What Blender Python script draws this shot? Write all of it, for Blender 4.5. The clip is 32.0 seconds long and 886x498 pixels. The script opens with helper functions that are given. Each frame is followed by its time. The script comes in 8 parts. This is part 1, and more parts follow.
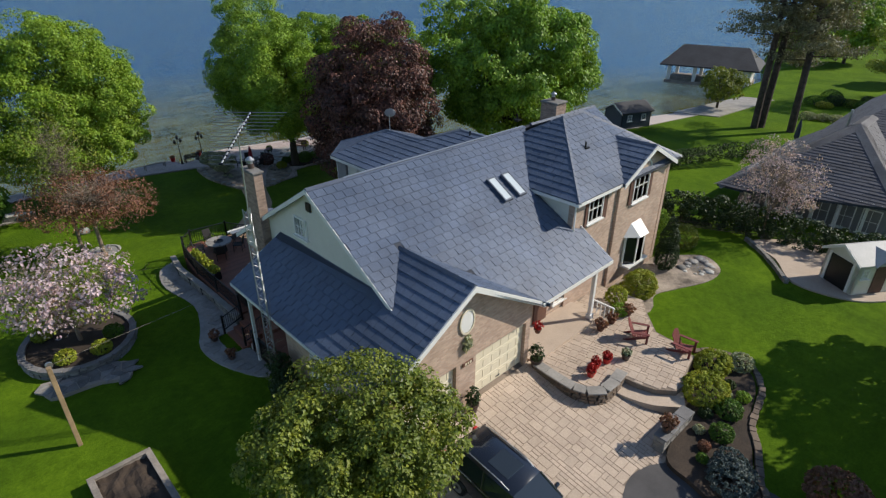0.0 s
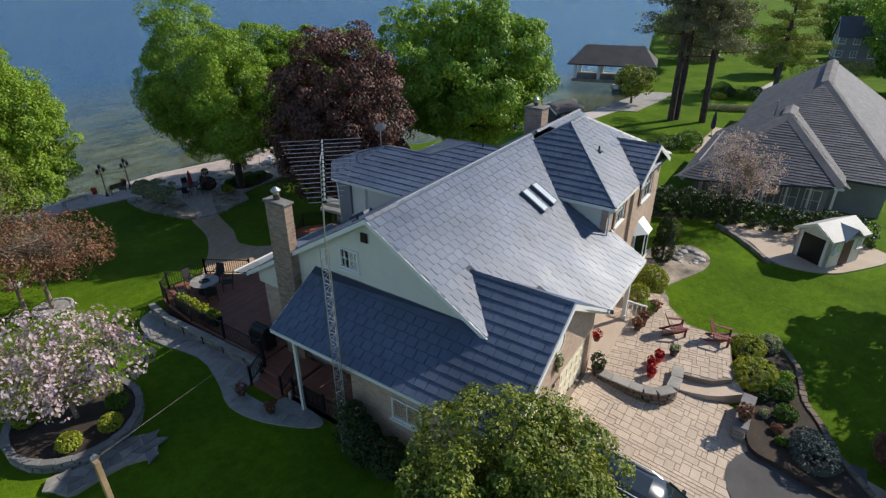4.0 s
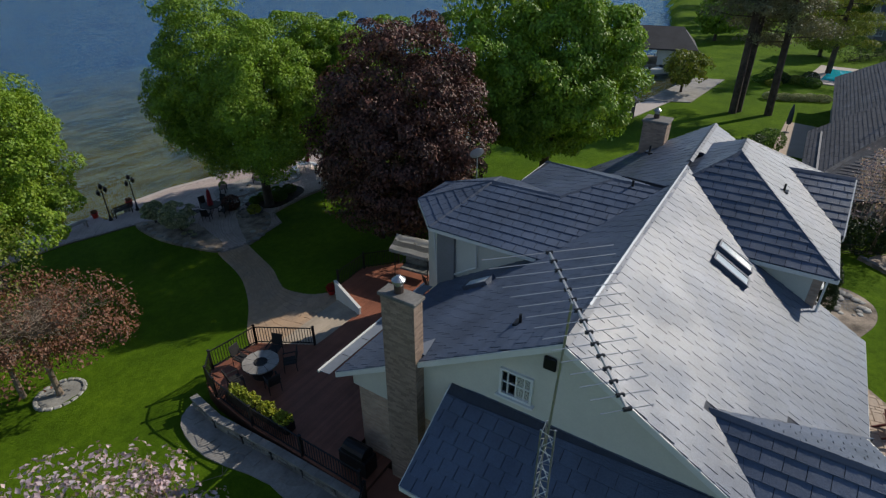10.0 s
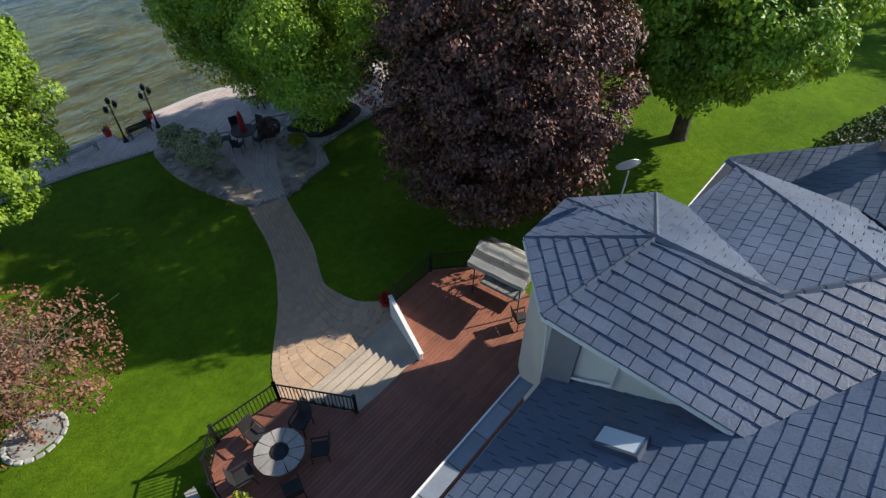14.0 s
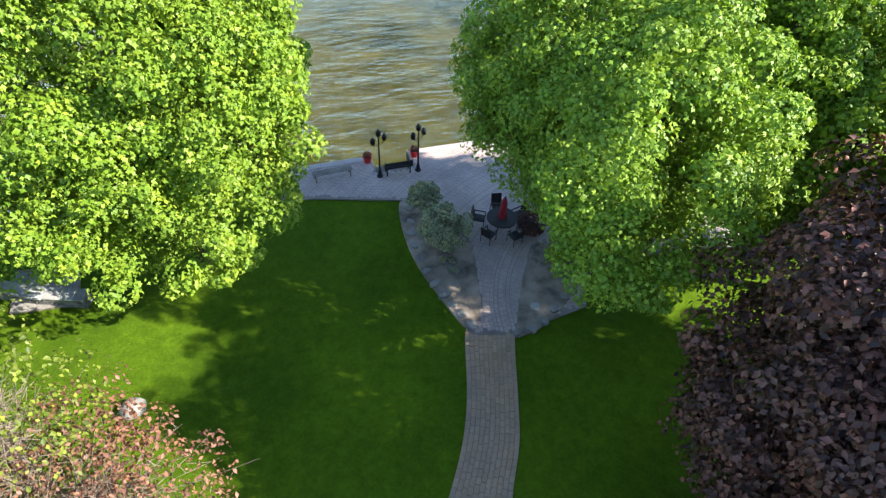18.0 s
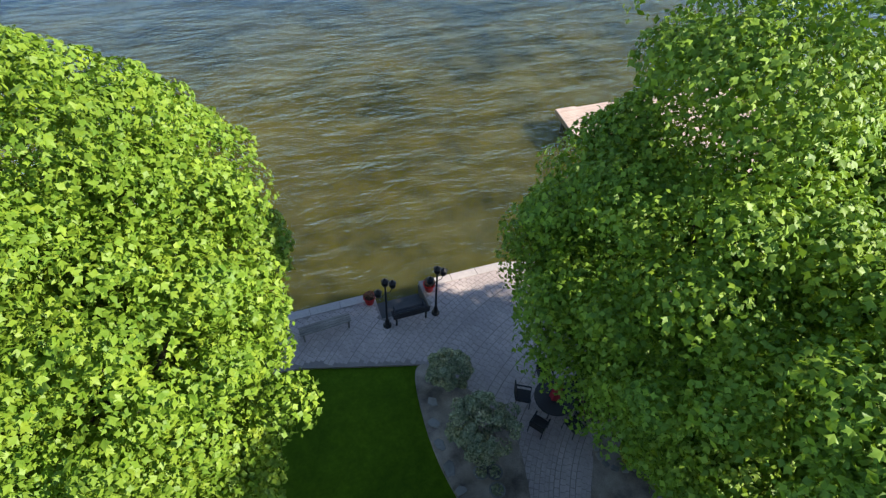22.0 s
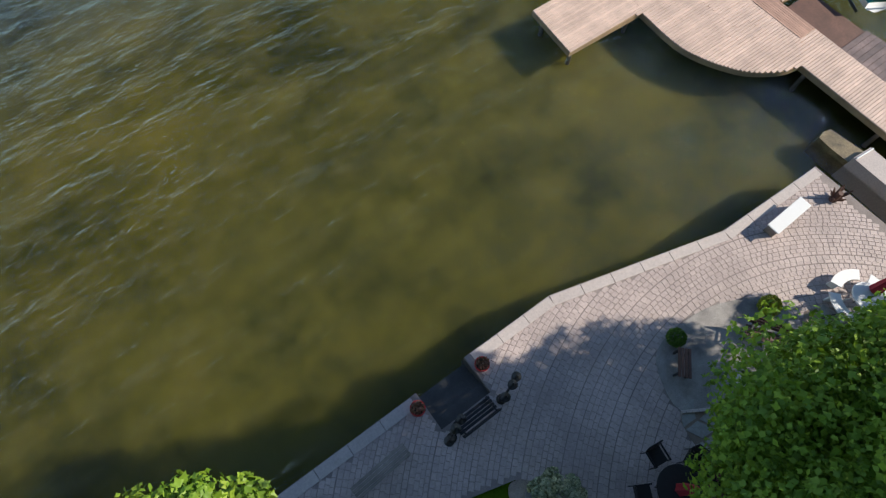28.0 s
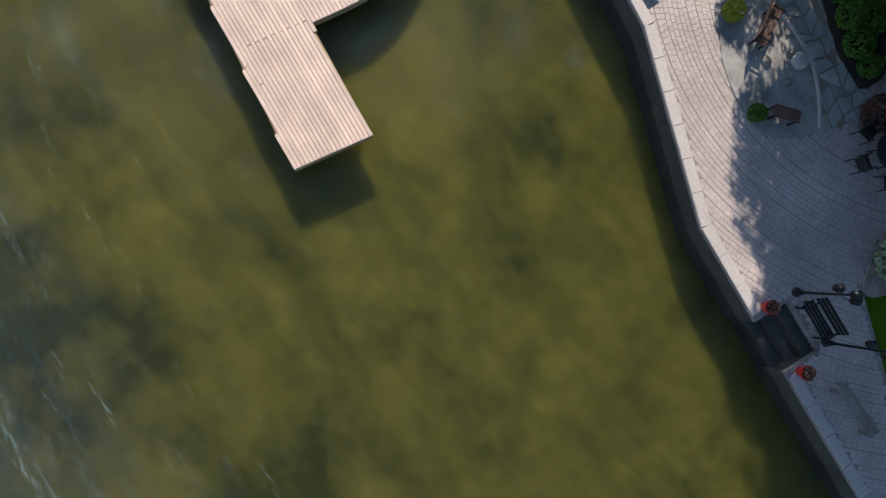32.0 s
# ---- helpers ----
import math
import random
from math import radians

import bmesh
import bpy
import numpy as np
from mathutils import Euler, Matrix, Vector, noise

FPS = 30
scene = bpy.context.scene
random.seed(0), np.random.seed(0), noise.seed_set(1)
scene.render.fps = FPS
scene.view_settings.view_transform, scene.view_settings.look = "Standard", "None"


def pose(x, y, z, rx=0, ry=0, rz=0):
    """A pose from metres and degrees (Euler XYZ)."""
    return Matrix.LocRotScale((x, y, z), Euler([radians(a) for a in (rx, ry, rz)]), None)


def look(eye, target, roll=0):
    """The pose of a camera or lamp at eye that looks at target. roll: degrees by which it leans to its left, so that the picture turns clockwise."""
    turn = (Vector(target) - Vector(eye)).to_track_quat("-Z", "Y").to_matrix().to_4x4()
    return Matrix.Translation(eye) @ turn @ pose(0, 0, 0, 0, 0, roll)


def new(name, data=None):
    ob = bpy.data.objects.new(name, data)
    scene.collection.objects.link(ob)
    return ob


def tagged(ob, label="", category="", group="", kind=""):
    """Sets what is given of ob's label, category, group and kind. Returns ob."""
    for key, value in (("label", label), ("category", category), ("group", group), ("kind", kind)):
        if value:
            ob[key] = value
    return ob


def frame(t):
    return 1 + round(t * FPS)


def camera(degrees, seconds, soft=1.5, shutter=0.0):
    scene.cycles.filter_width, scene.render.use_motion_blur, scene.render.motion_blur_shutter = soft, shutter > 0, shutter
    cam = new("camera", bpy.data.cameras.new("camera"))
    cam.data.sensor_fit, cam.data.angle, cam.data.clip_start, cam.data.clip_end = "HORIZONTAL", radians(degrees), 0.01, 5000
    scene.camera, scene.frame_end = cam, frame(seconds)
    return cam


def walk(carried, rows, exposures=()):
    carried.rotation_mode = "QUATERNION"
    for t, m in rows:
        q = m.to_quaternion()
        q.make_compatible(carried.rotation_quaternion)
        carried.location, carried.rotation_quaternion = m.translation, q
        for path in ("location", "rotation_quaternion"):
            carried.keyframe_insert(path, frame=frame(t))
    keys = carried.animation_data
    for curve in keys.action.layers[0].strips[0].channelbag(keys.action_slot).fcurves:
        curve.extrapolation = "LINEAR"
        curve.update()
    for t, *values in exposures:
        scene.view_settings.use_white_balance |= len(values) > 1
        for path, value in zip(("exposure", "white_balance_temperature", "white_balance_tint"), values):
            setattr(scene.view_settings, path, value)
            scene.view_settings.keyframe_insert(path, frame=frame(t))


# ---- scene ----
cam = camera(77.6, 32.0, soft=1.3)
PATH = [
    (0, (-9.971, -18.133, 16.296), (-8.744, -16.852, 15.371), -0.0),
    (0.5, (-10.66, -17.451, 16.2), (-9.382, -16.219, 15.28), 0.0),
    (1, (-11.214, -16.669, 16.186), (-9.898, -15.478, 15.266), 0.0),
    (1.5, (-11.657, -15.904, 16.207), (-10.297, -14.763, 15.286), 0.0),
    (2, (-12.021, -15.119, 16.316), (-10.623, -14.029, 15.389), 0.1),
    (2.5, (-12.427, -14.551, 16.333), (-10.997, -13.501, 15.41), 0.0),
    (4.5, (-13.41, -11.444, 16.492), (-11.929, -10.457, 15.579), -0.0),
    (5, (-13.461, -10.62, 16.44), (-11.974, -9.639, 15.529), -0.0),
    (5.5, (-13.365, -9.786, 16.419), (-11.875, -8.807, 15.511), -0.0),
    (6, (-13.2, -8.932, 16.415), (-11.706, -7.962, 15.506), 0.1),
    (6.5, (-12.938, -8.258, 16.437), (-11.443, -7.289, 15.528), 0.0),
    (7, (-12.694, -7.595, 16.472), (-11.195, -6.63, 15.566), -0.1),
    (7.5, (-12.404, -6.884, 16.605), (-10.905, -5.923, 15.695), -0.1),
    (8, (-12.149, -6.144, 16.634), (-10.648, -5.185, 15.723), -0.1),
    (8.5, (-11.803, -5.335, 16.643), (-10.302, -4.38, 15.731), -0.1),
    (9, (-11.337, -4.629, 16.637), (-9.836, -3.671, 15.727), -0.1),
    (9.5, (-10.633, -3.785, 16.704), (-9.136, -2.833, 15.781), -0.1),
    (10, (-9.916, -3.029, 16.66), (-8.45, -2.094, 15.672), -0.1),
    (10.5, (-9.137, -2.18, 16.697), (-7.713, -1.28, 15.62), -0.0),
    (11, (-8.222, -1.34, 16.734), (-6.834, -0.466, 15.59), -0.0),
    (11.5, (-7.255, -0.521, 16.742), (-5.908, 0.332, 15.535), -0.0),
    (12, (-6.201, 0.353, 16.804), (-4.901, 1.182, 15.529), -0.1),
    (12.5, (-5.181, 1.243, 16.874), (-3.928, 2.041, 15.535), -0.2),
    (13, (-4.084, 2.164, 16.892), (-2.863, 2.949, 15.516), -0.3),
    (13.5, (-2.959, 3.224, 16.921), (-1.782, 4.042, 15.526), 0.1),
    (14, (-1.696, 4.335, 17.015), (-0.608, 5.259, 15.614), 0.2),
    (14.5, (-0.552, 5.567, 17.022), (0.441, 6.585, 15.616), 0.9),
    (15, (0.615, 6.866, 16.987), (1.497, 7.971, 15.573), 1.5),
    (15.5, (1.668, 8.24, 16.899), (2.418, 9.433, 15.479), 1.7),
    (17.5, (2.796, 12.817, 16.828), (3.27, 14.13, 15.396), 3.1),
    (18, (2.681, 13.825, 16.801), (3.16, 15.137, 15.37), 3.5),
    (18.5, (2.613, 14.916, 16.801), (3.141, 16.212, 15.372), 3.9),
    (19, (2.618, 15.983, 16.844), (3.146, 17.281, 15.417), 4.1),
    (19.5, (2.694, 17.281, 16.799), (3.224, 18.575, 15.369), 4.3),
    (20, (2.816, 18.63, 16.744), (3.344, 19.923, 15.312), 4.3),
    (20.5, (3.037, 19.872, 16.767), (3.561, 21.165, 15.334), 4.2),
    (21, (3.364, 21.044, 16.817), (3.885, 22.338, 15.383), 3.8),
    (21.5, (3.758, 22.06, 16.896), (4.278, 23.355, 15.464), 3.7),
    (22, (4.144, 23.148, 16.883), (4.664, 24.442, 15.449), 3.0),
    (22.5, (4.489, 24.326, 16.868), (5.0, 25.627, 15.438), 3.3),
    (23, (4.745, 25.65, 16.812), (5.255, 26.952, 15.382), 2.5),
    (23.5, (4.851, 26.943, 16.796), (5.361, 28.245, 15.366), 2.6),
    (24, (4.948, 27.905, 16.802), (5.496, 29.203, 15.383), 2.3),
    (24.5, (5.424, 28.94, 16.697), (6.004, 30.214, 15.269), 2.1),
    (26.5, (6.527, 31.258, 17.404), (7.128, 32.316, 15.816), 2.0),
    (27, (6.021, 32.255, 17.394), (6.557, 33.15, 15.687), 2.6),
    (27.5, (5.668, 33.517, 17.451), (6.183, 34.273, 15.673), 2.6),
    (28, (5.497, 35.118, 17.459), (6.02, 35.741, 15.632), 3.8),
    (28.5, (5.702, 36.644, 17.443), (6.234, 37.158, 15.585), 4.3),
    (29, (6.555, 38.462, 17.606), (7.086, 38.828, 15.713), 4.7),
    (29.5, (7.859, 40.168, 17.648), (8.347, 40.412, 15.724), 5.3),
    (30, (9.462, 41.863, 17.59), (9.878, 41.995, 15.638), 7.2),
    (30.5, (11.348, 43.721, 17.365), (11.682, 43.745, 15.393), 13.5),
    (31, (13.232, 45.3, 17.431), (13.479, 45.221, 15.448), 21.0),
    (31.5, (14.847, 46.491, 17.667), (14.995, 46.346, 15.678), 30.9),
    (32, (16.517, 47.313, 17.48), (16.53, 47.157, 15.487), 54.9),
]
EXPOSURES = [(0.0, 0.02), (5.0, 0.15), (7.5, -0.15), (9.0, -0.38), (10.0, -0.42), (12.0, -0.2), (13.0, 0.1), (15.0, 0.85), (17.5, 1.52), (19.0, 1.38), (20.5, 1.08), (23.0, 0.62), (26.5, 0.4), (28.5, 0.25), (30.0, 0.35), (32.0, 0.35)]

walk(cam, [(t, look(eye, target, roll)) for t, eye, target, roll in PATH], exposures=EXPOSURES)

# ---- sun and sky ----
SUN_AZ, SUN_EL = radians(-31.0), radians(35.0)   # azimuth from +x, counter-clockwise
SUN_DIR = Vector((math.cos(SUN_AZ) * math.cos(SUN_EL), math.sin(SUN_AZ) * math.cos(SUN_EL), math.sin(SUN_EL)))
world = bpy.data.worlds.new("world")
scene.world = world
world.use_nodes = True
wn = world.node_tree
sky = wn.nodes.new("ShaderNodeTexSky")
sky.sky_type = "NISHITA"
sky.sun_disc = False
sky.sun_elevation = SUN_EL
sky.sun_rotation = math.pi / 2 - SUN_AZ
sky.altitude, sky.air_density, sky.dust_density, sky.ozone_density = 100, 1.0, 0.1, 3.0
wn.nodes["Background"].inputs["Strength"].default_value = 0.125
wn.links.new(sky.outputs["Color"], wn.nodes["Background"].inputs["Color"])
sun_data = bpy.data.lights.new("sun", "SUN")
sun_data.energy, sun_data.angle, sun_data.color = 5.0, radians(0.6), (1.0, 0.93, 0.82)
sun = new("sun", sun_data)
sun.matrix_world = look(SUN_DIR * 60, (0, 0, 0))

# ---- materials ----
def nodes_of(name):
    m = bpy.data.materials.new(name)
    m.use_nodes = True
    t = m.node_tree
    return m, t, t.nodes["Principled BSDF"]


def noise_node(t, scale, detail=4.0, rough=0.55, stretch=None, coords="Position"):
    if coords == "Position":
        c = t.nodes.new("ShaderNodeNewGeometry").outputs["Position"]
    else:
        c = t.nodes.new("ShaderNodeTexCoord").outputs["Object"]
    if stretch:
        mp = t.nodes.new("ShaderNodeMapping")
        mp.inputs["Scale"].default_value = stretch[:3]
        if len(stretch) > 3:
            mp.inputs["Rotation"].default_value = (0, 0, stretch[3])
        t.links.new(c, mp.inputs["Vector"])
        c = mp.outputs["Vector"]
    n = t.nodes.new("ShaderNodeTexNoise")
    n.inputs["Scale"].default_value, n.inputs["Detail"].default_value, n.inputs["Roughness"].default_value = scale, detail, rough
    t.links.new(c, n.inputs["Vector"])
    return n.outputs["Fac"]


def ramp(t, fac, stops):
    r = t.nodes.new("ShaderNodeValToRGB")
    e = r.color_ramp.elements
    while len(e) < len(stops):
        e.new(0.5)
    for k, (p, c) in enumerate(stops):
        e[k].position, e[k].color = p, (*c, 1.0)
    t.links.new(fac, r.inputs["Fac"])
    return r.outputs["Color"]


def mix(t, kind, fac, a, b):
    m = t.nodes.new("ShaderNodeMix")
    m.data_type, m.blend_type = "RGBA", kind
    for sock, v in ((m.inputs["Factor"], fac), (m.inputs["A"], a), (m.inputs["B"], b)):
        if isinstance(v, (int, float)):
            sock.default_value = v
        elif isinstance(v, tuple):
            sock.default_value = (*v, 1.0)
        else:
            t.links.new(v, sock)
    return m.outputs["Result"]


def shade(c, k):
    return tuple(min(1.0, max(0.0, v * k)) for v in c)


def material(name, base, rough=0.7, metal=0.0, big=0.6, fine=12.0, vary=0.25, bump=0.15, per_piece=0.0, per_island=0.0, second=None, stretch=None, spec=0.5, coat=0.0):
    """A surface with a broad and a fine variation of its base colour, and fine relief."""
    m, t, b = nodes_of(name)
    other = second or shade(base, 1 - vary * 1.6)
    broad = ramp(t, noise_node(t, big, 5.0, 0.6), [(0.3, other), (0.7, base)])
    grain = noise_node(t, fine, 5.0, 0.65, stretch)
    col = mix(t, "MULTIPLY", 0.75, broad, ramp(t, grain, [(0.25, (1 - vary * 1.5,) * 3), (0.75, (1.0 + vary * 0.4,) * 3)]))
    for kind, amount in (("object", per_piece), ("island", per_island)):
        if amount:
            rnd = t.nodes.new("ShaderNodeObjectInfo").outputs["Random"] if kind == "object" else t.nodes.new("ShaderNodeNewGeometry").outputs["Random Per Island"]
            col = mix(t, "MULTIPLY", 1.0, col, ramp(t, rnd, [(0.0, (1 - amount,) * 3), (1.0, (1 + amount * 0.5,) * 3)]))
    t.links.new(col, b.inputs["Base Color"])
    b.inputs["Roughness"].default_value, b.inputs["Metallic"].default_value = rough, metal
    b.inputs["Specular IOR Level"].default_value = spec
    if coat:
        b.inputs["Coat Weight"].default_value, b.inputs["Coat Roughness"].default_value = coat, 0.05
    if bump:
        bp = t.nodes.new("ShaderNodeBump")
        bp.inputs["Strength"].default_value, bp.inputs["Distance"].default_value = bump, 0.02
        t.links.new(grain, bp.inputs["Height"])
        t.links.new(bp.outputs["Normal"], b.inputs["Normal"])
    return m


def leaf_material(name, light, dark, thin=0.26):
    m, t, b = nodes_of(name)
    rnd = t.nodes.new("ShaderNodeNewGeometry").outputs["Random Per Island"]
    col = mix(t, "MIX", ramp(t, noise_node(t, 0.35, 3.0), [(0.35, (0, 0, 0)), (0.65, (1, 1, 1))]), ramp(t, rnd, [(0.0, dark), (1.0, light)]), ramp(t, rnd, [(0.0, shade(dark, 0.8)), (1.0, shade(light, 0.8))]))
    # whole sprays differ in tone and freshness
    spray = ramp(t, noise_node(t, 1.5, 3.0, 0.6), [(0.3, (0.72, 0.8, 0.8)), (0.5, (1.0, 1.0, 1.0)), (0.72, (1.28, 1.12, 1.0))])
    col = mix(t, "MULTIPLY", 1.0, col, spray)
    t.links.new(col, b.inputs["Base Color"])
    b.inputs["Roughness"].default_value = 0.5
    b.inputs["Specular IOR Level"].default_value = 0.35
    tr = t.nodes.new("ShaderNodeBsdfTranslucent")
    t.links.new(mix(t, "MULTIPLY", 1.0, col, (1.2, 1.15, 0.5)), tr.inputs["Color"])
    ms = t.nodes.new("ShaderNodeMixShader")
    ms.inputs["Fac"].default_value = thin
    t.links.new(b.outputs["BSDF"], ms.inputs[1])
    t.links.new(tr.outputs["BSDF"], ms.inputs[2])
    t.links.new(ms.outputs["Shader"], t.nodes["Material Output"].inputs["Surface"])
    return m


def grass_material():
    m, t, b = nodes_of("lawn_grass")
    broad = ramp(t, noise_node(t, 0.22, 4.0), [(0.3, (0.066, 0.13, 0.009)), (0.7, (0.118, 0.205, 0.012))])
    patch = ramp(t, noise_node(t, 2.2, 5.0, 0.7), [(0.3, (0.66, 0.70, 0.6)), (0.7, (1.15, 1.12, 1.0))])
    blade = noise_node(t, 55.0, 4.0, 0.75)
    col = mix(t, "MULTIPLY", 0.85, broad, patch)
    col = mix(t, "MULTIPLY", 0.8, col, ramp(t, noise_node(t, 9.0, 5.0, 0.7), [(0.32, (0.72, 0.76, 0.66)), (0.68, (1.2, 1.16, 1.08))]))
    col = mix(t, "MULTIPLY", 0.8, col, ramp(t, blade, [(0.3, (0.62, 0.66, 0.6)), (0.75, (1.25, 1.2, 1.1))]))
    t.links.new(col, b.inputs["Base Color"])
    b.inputs["Roughness"].default_value = 0.9
    b.inputs["Specular IOR Level"].default_value = 0.05
    bp = t.nodes.new("ShaderNodeBump")
    bp.inputs["Strength"].default_value, bp.inputs["Distance"].default_value = 0.6, 0.05
    t.links.new(blade, bp.inputs["Height"])
    t.links.new(bp.outputs["Normal"], b.inputs["Normal"])
    return m


def lake_bed_material():
    """Weedy olive bed seen through cloudy water; its far blue and streaks paint in mirrored sky and ripples."""
    m, t, b = nodes_of("weedy_lake_bed")
    weed = ramp(t, noise_node(t, 0.17, 7.0, 0.66), [(0.36, (0.053, 0.057, 0.017)), (0.44, (0.096, 0.092, 0.022)), (0.52, (0.13, 0.119, 0.026)), (0.66, (0.178, 0.154, 0.033))])
    streak = ramp(t, noise_node(t, 0.55, 6.0, 0.65, (0.35, 1.0, 1.0, 0.5)), [(0.3, (0.78, 0.8, 0.8)), (0.7, (1.1, 1.08, 1.04))])
    shallow = mix(t, "MULTIPLY", 0.9, weed, streak)
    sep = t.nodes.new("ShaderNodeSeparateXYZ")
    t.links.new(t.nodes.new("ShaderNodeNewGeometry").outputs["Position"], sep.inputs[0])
    # grows with distance out into the lake; the bed itself stays level
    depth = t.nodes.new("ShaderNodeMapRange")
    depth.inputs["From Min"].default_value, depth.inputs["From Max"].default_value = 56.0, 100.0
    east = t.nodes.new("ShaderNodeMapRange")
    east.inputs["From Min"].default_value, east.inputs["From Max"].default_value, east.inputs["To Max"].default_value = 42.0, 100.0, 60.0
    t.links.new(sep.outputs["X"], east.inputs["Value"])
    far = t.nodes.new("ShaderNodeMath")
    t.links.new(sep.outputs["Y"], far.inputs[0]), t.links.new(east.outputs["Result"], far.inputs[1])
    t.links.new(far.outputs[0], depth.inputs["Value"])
    # blue sky reflection and ripple contrast, painted into the far colour
    sky_ripples = ramp(t, noise_node(t, 0.8, 7.0, 0.68, (0.3, 1.5, 1.0, 0.45)), [(0.32, (0.004, 0.042, 0.13)), (0.5, (0.012, 0.085, 0.24)), (0.68, (0.034, 0.16, 0.38))])
    t.links.new(mix(t, "MIX", depth.outputs["Result"], shallow, sky_ripples), b.inputs["Base Color"])
    b.inputs["Roughness"].default_value, b.inputs["Specular IOR Level"].default_value = 0.9, 0.0
    # light spreads in the cloudy water, so shadows in it have soft edges
    b.subsurface_method = "BURLEY"
    b.inputs["Subsurface Weight"].default_value, b.inputs["Subsurface Scale"].default_value = 0.85, 1.7
    b.inputs["Subsurface Radius"].default_value = (1.0, 1.0, 0.8)
    return m


def water_material():
    """A clear rippled surface: it mirrors the sky at a slant and shows the bed below."""
    m, t, b = nodes_of("lake_water")
    t.nodes.remove(b)
    normal = None
    for scale, stretch, strength, dist in ((0.42, (0.5, 1.7, 1.0, 0.55), 1.0, 0.5), (1.7, (0.6, 1.6, 1.0, 0.42), 1.0, 0.16), (6.0, (0.8, 1.3, 1.0, 0.3), 1.0, 0.06)):
        bp = t.nodes.new("ShaderNodeBump")
        bp.inputs["Strength"].default_value, bp.inputs["Distance"].default_value = strength, dist
        t.links.new(noise_node(t, scale, 4.0, 0.55, stretch), bp.inputs["Height"])
        if normal:
            t.links.new(normal, bp.inputs["Normal"])
        normal = bp.outputs["Normal"]
    gloss = t.nodes.new("ShaderNodeBsdfGlossy")
    gloss.inputs["Roughness"].default_value = 0.05
    gloss.inputs["Color"].default_value = (0.46, 0.70, 1.0, 1)
    t.links.new(normal, gloss.inputs["Normal"])
    clear = t.nodes.new("ShaderNodeBsdfTransparent")
    clear.inputs["Color"].default_value = (0.97, 0.985, 0.98, 1)
    fr = t.nodes.new("ShaderNodeFresnel")
    fr.inputs["IOR"].default_value = 1.333
    t.links.new(normal, fr.inputs["Normal"])
    lim = t.nodes.new("ShaderNodeMapRange")
    lim.inputs["From Max"].default_value, lim.inputs["To Max"].default_value = 1.0, 0.6
    t.links.new(fr.outputs["Fac"], lim.inputs["Value"])
    ms = t.nodes.new("ShaderNodeMixShader")
    t.links.new(lim.outputs["Result"], ms.inputs["Fac"])
    t.links.new(clear.outputs["BSDF"], ms.inputs[1])
    t.links.new(gloss.outputs["BSDF"], ms.inputs[2])
    t.links.new(ms.outputs["Shader"], t.nodes["Material Output"].inputs["Surface"])
    return m


def glass_material(name, tint, rough=0.03):
    m, t, b = nodes_of(name)
    b.inputs["Base Color"].default_value = (*tint, 1)
    b.inputs["Roughness"].default_value = rough
    b.inputs["IOR"].default_value = 1.5
    b.inputs["Specular IOR Level"].default_value = 0.8
    return m


GRASS, WATER, LAKEBED = grass_material(), water_material(), lake_bed_material()
SLATE = material("slate_blue_shingle", (0.117, 0.152, 0.226), rough=0.41, big=0.5, fine=18, vary=0.26, bump=0.55, per_piece=0.07, per_island=0.07, spec=0.6)
def shingle_sheen(m):
    """Shingles weather unevenly: some panels and patches are glossier than others."""
    t, b = m.node_tree, m.node_tree.nodes["Principled BSDF"]
    rnd = mix(t, "ADD", 1.0, t.nodes.new("ShaderNodeObjectInfo").outputs["Random"], t.nodes.new("ShaderNodeNewGeometry").outputs["Random Per Island"])
    patch = ramp(t, noise_node(t, 0.55, 3.0, 0.5), [(0.42, (0.36, 0.36, 0.36)), (0.5, (0.41, 0.41, 0.41)), (0.56, (0.44, 0.44, 0.44))])
    t.links.new(mix(t, "MULTIPLY", 1.0, patch, ramp(t, rnd, [(0.0, (0.9, 0.9, 0.9)), (1.0, (1.12, 1.12, 1.12))])), b.inputs["Roughness"])


shingle_sheen(SLATE)
FLASHING = material("pale_ridge_flashing", (0.20, 0.24, 0.30), rough=0.45, metal=0.2, big=0.8, fine=20, vary=0.15, bump=0.05)
DECKING = material("roof_underlay", (0.05, 0.06, 0.082), rough=0.8)
CAPS = material("slate_ridge_cap", (0.085, 0.108, 0.155), rough=0.5, fine=20, vary=0.2, bump=0.2)


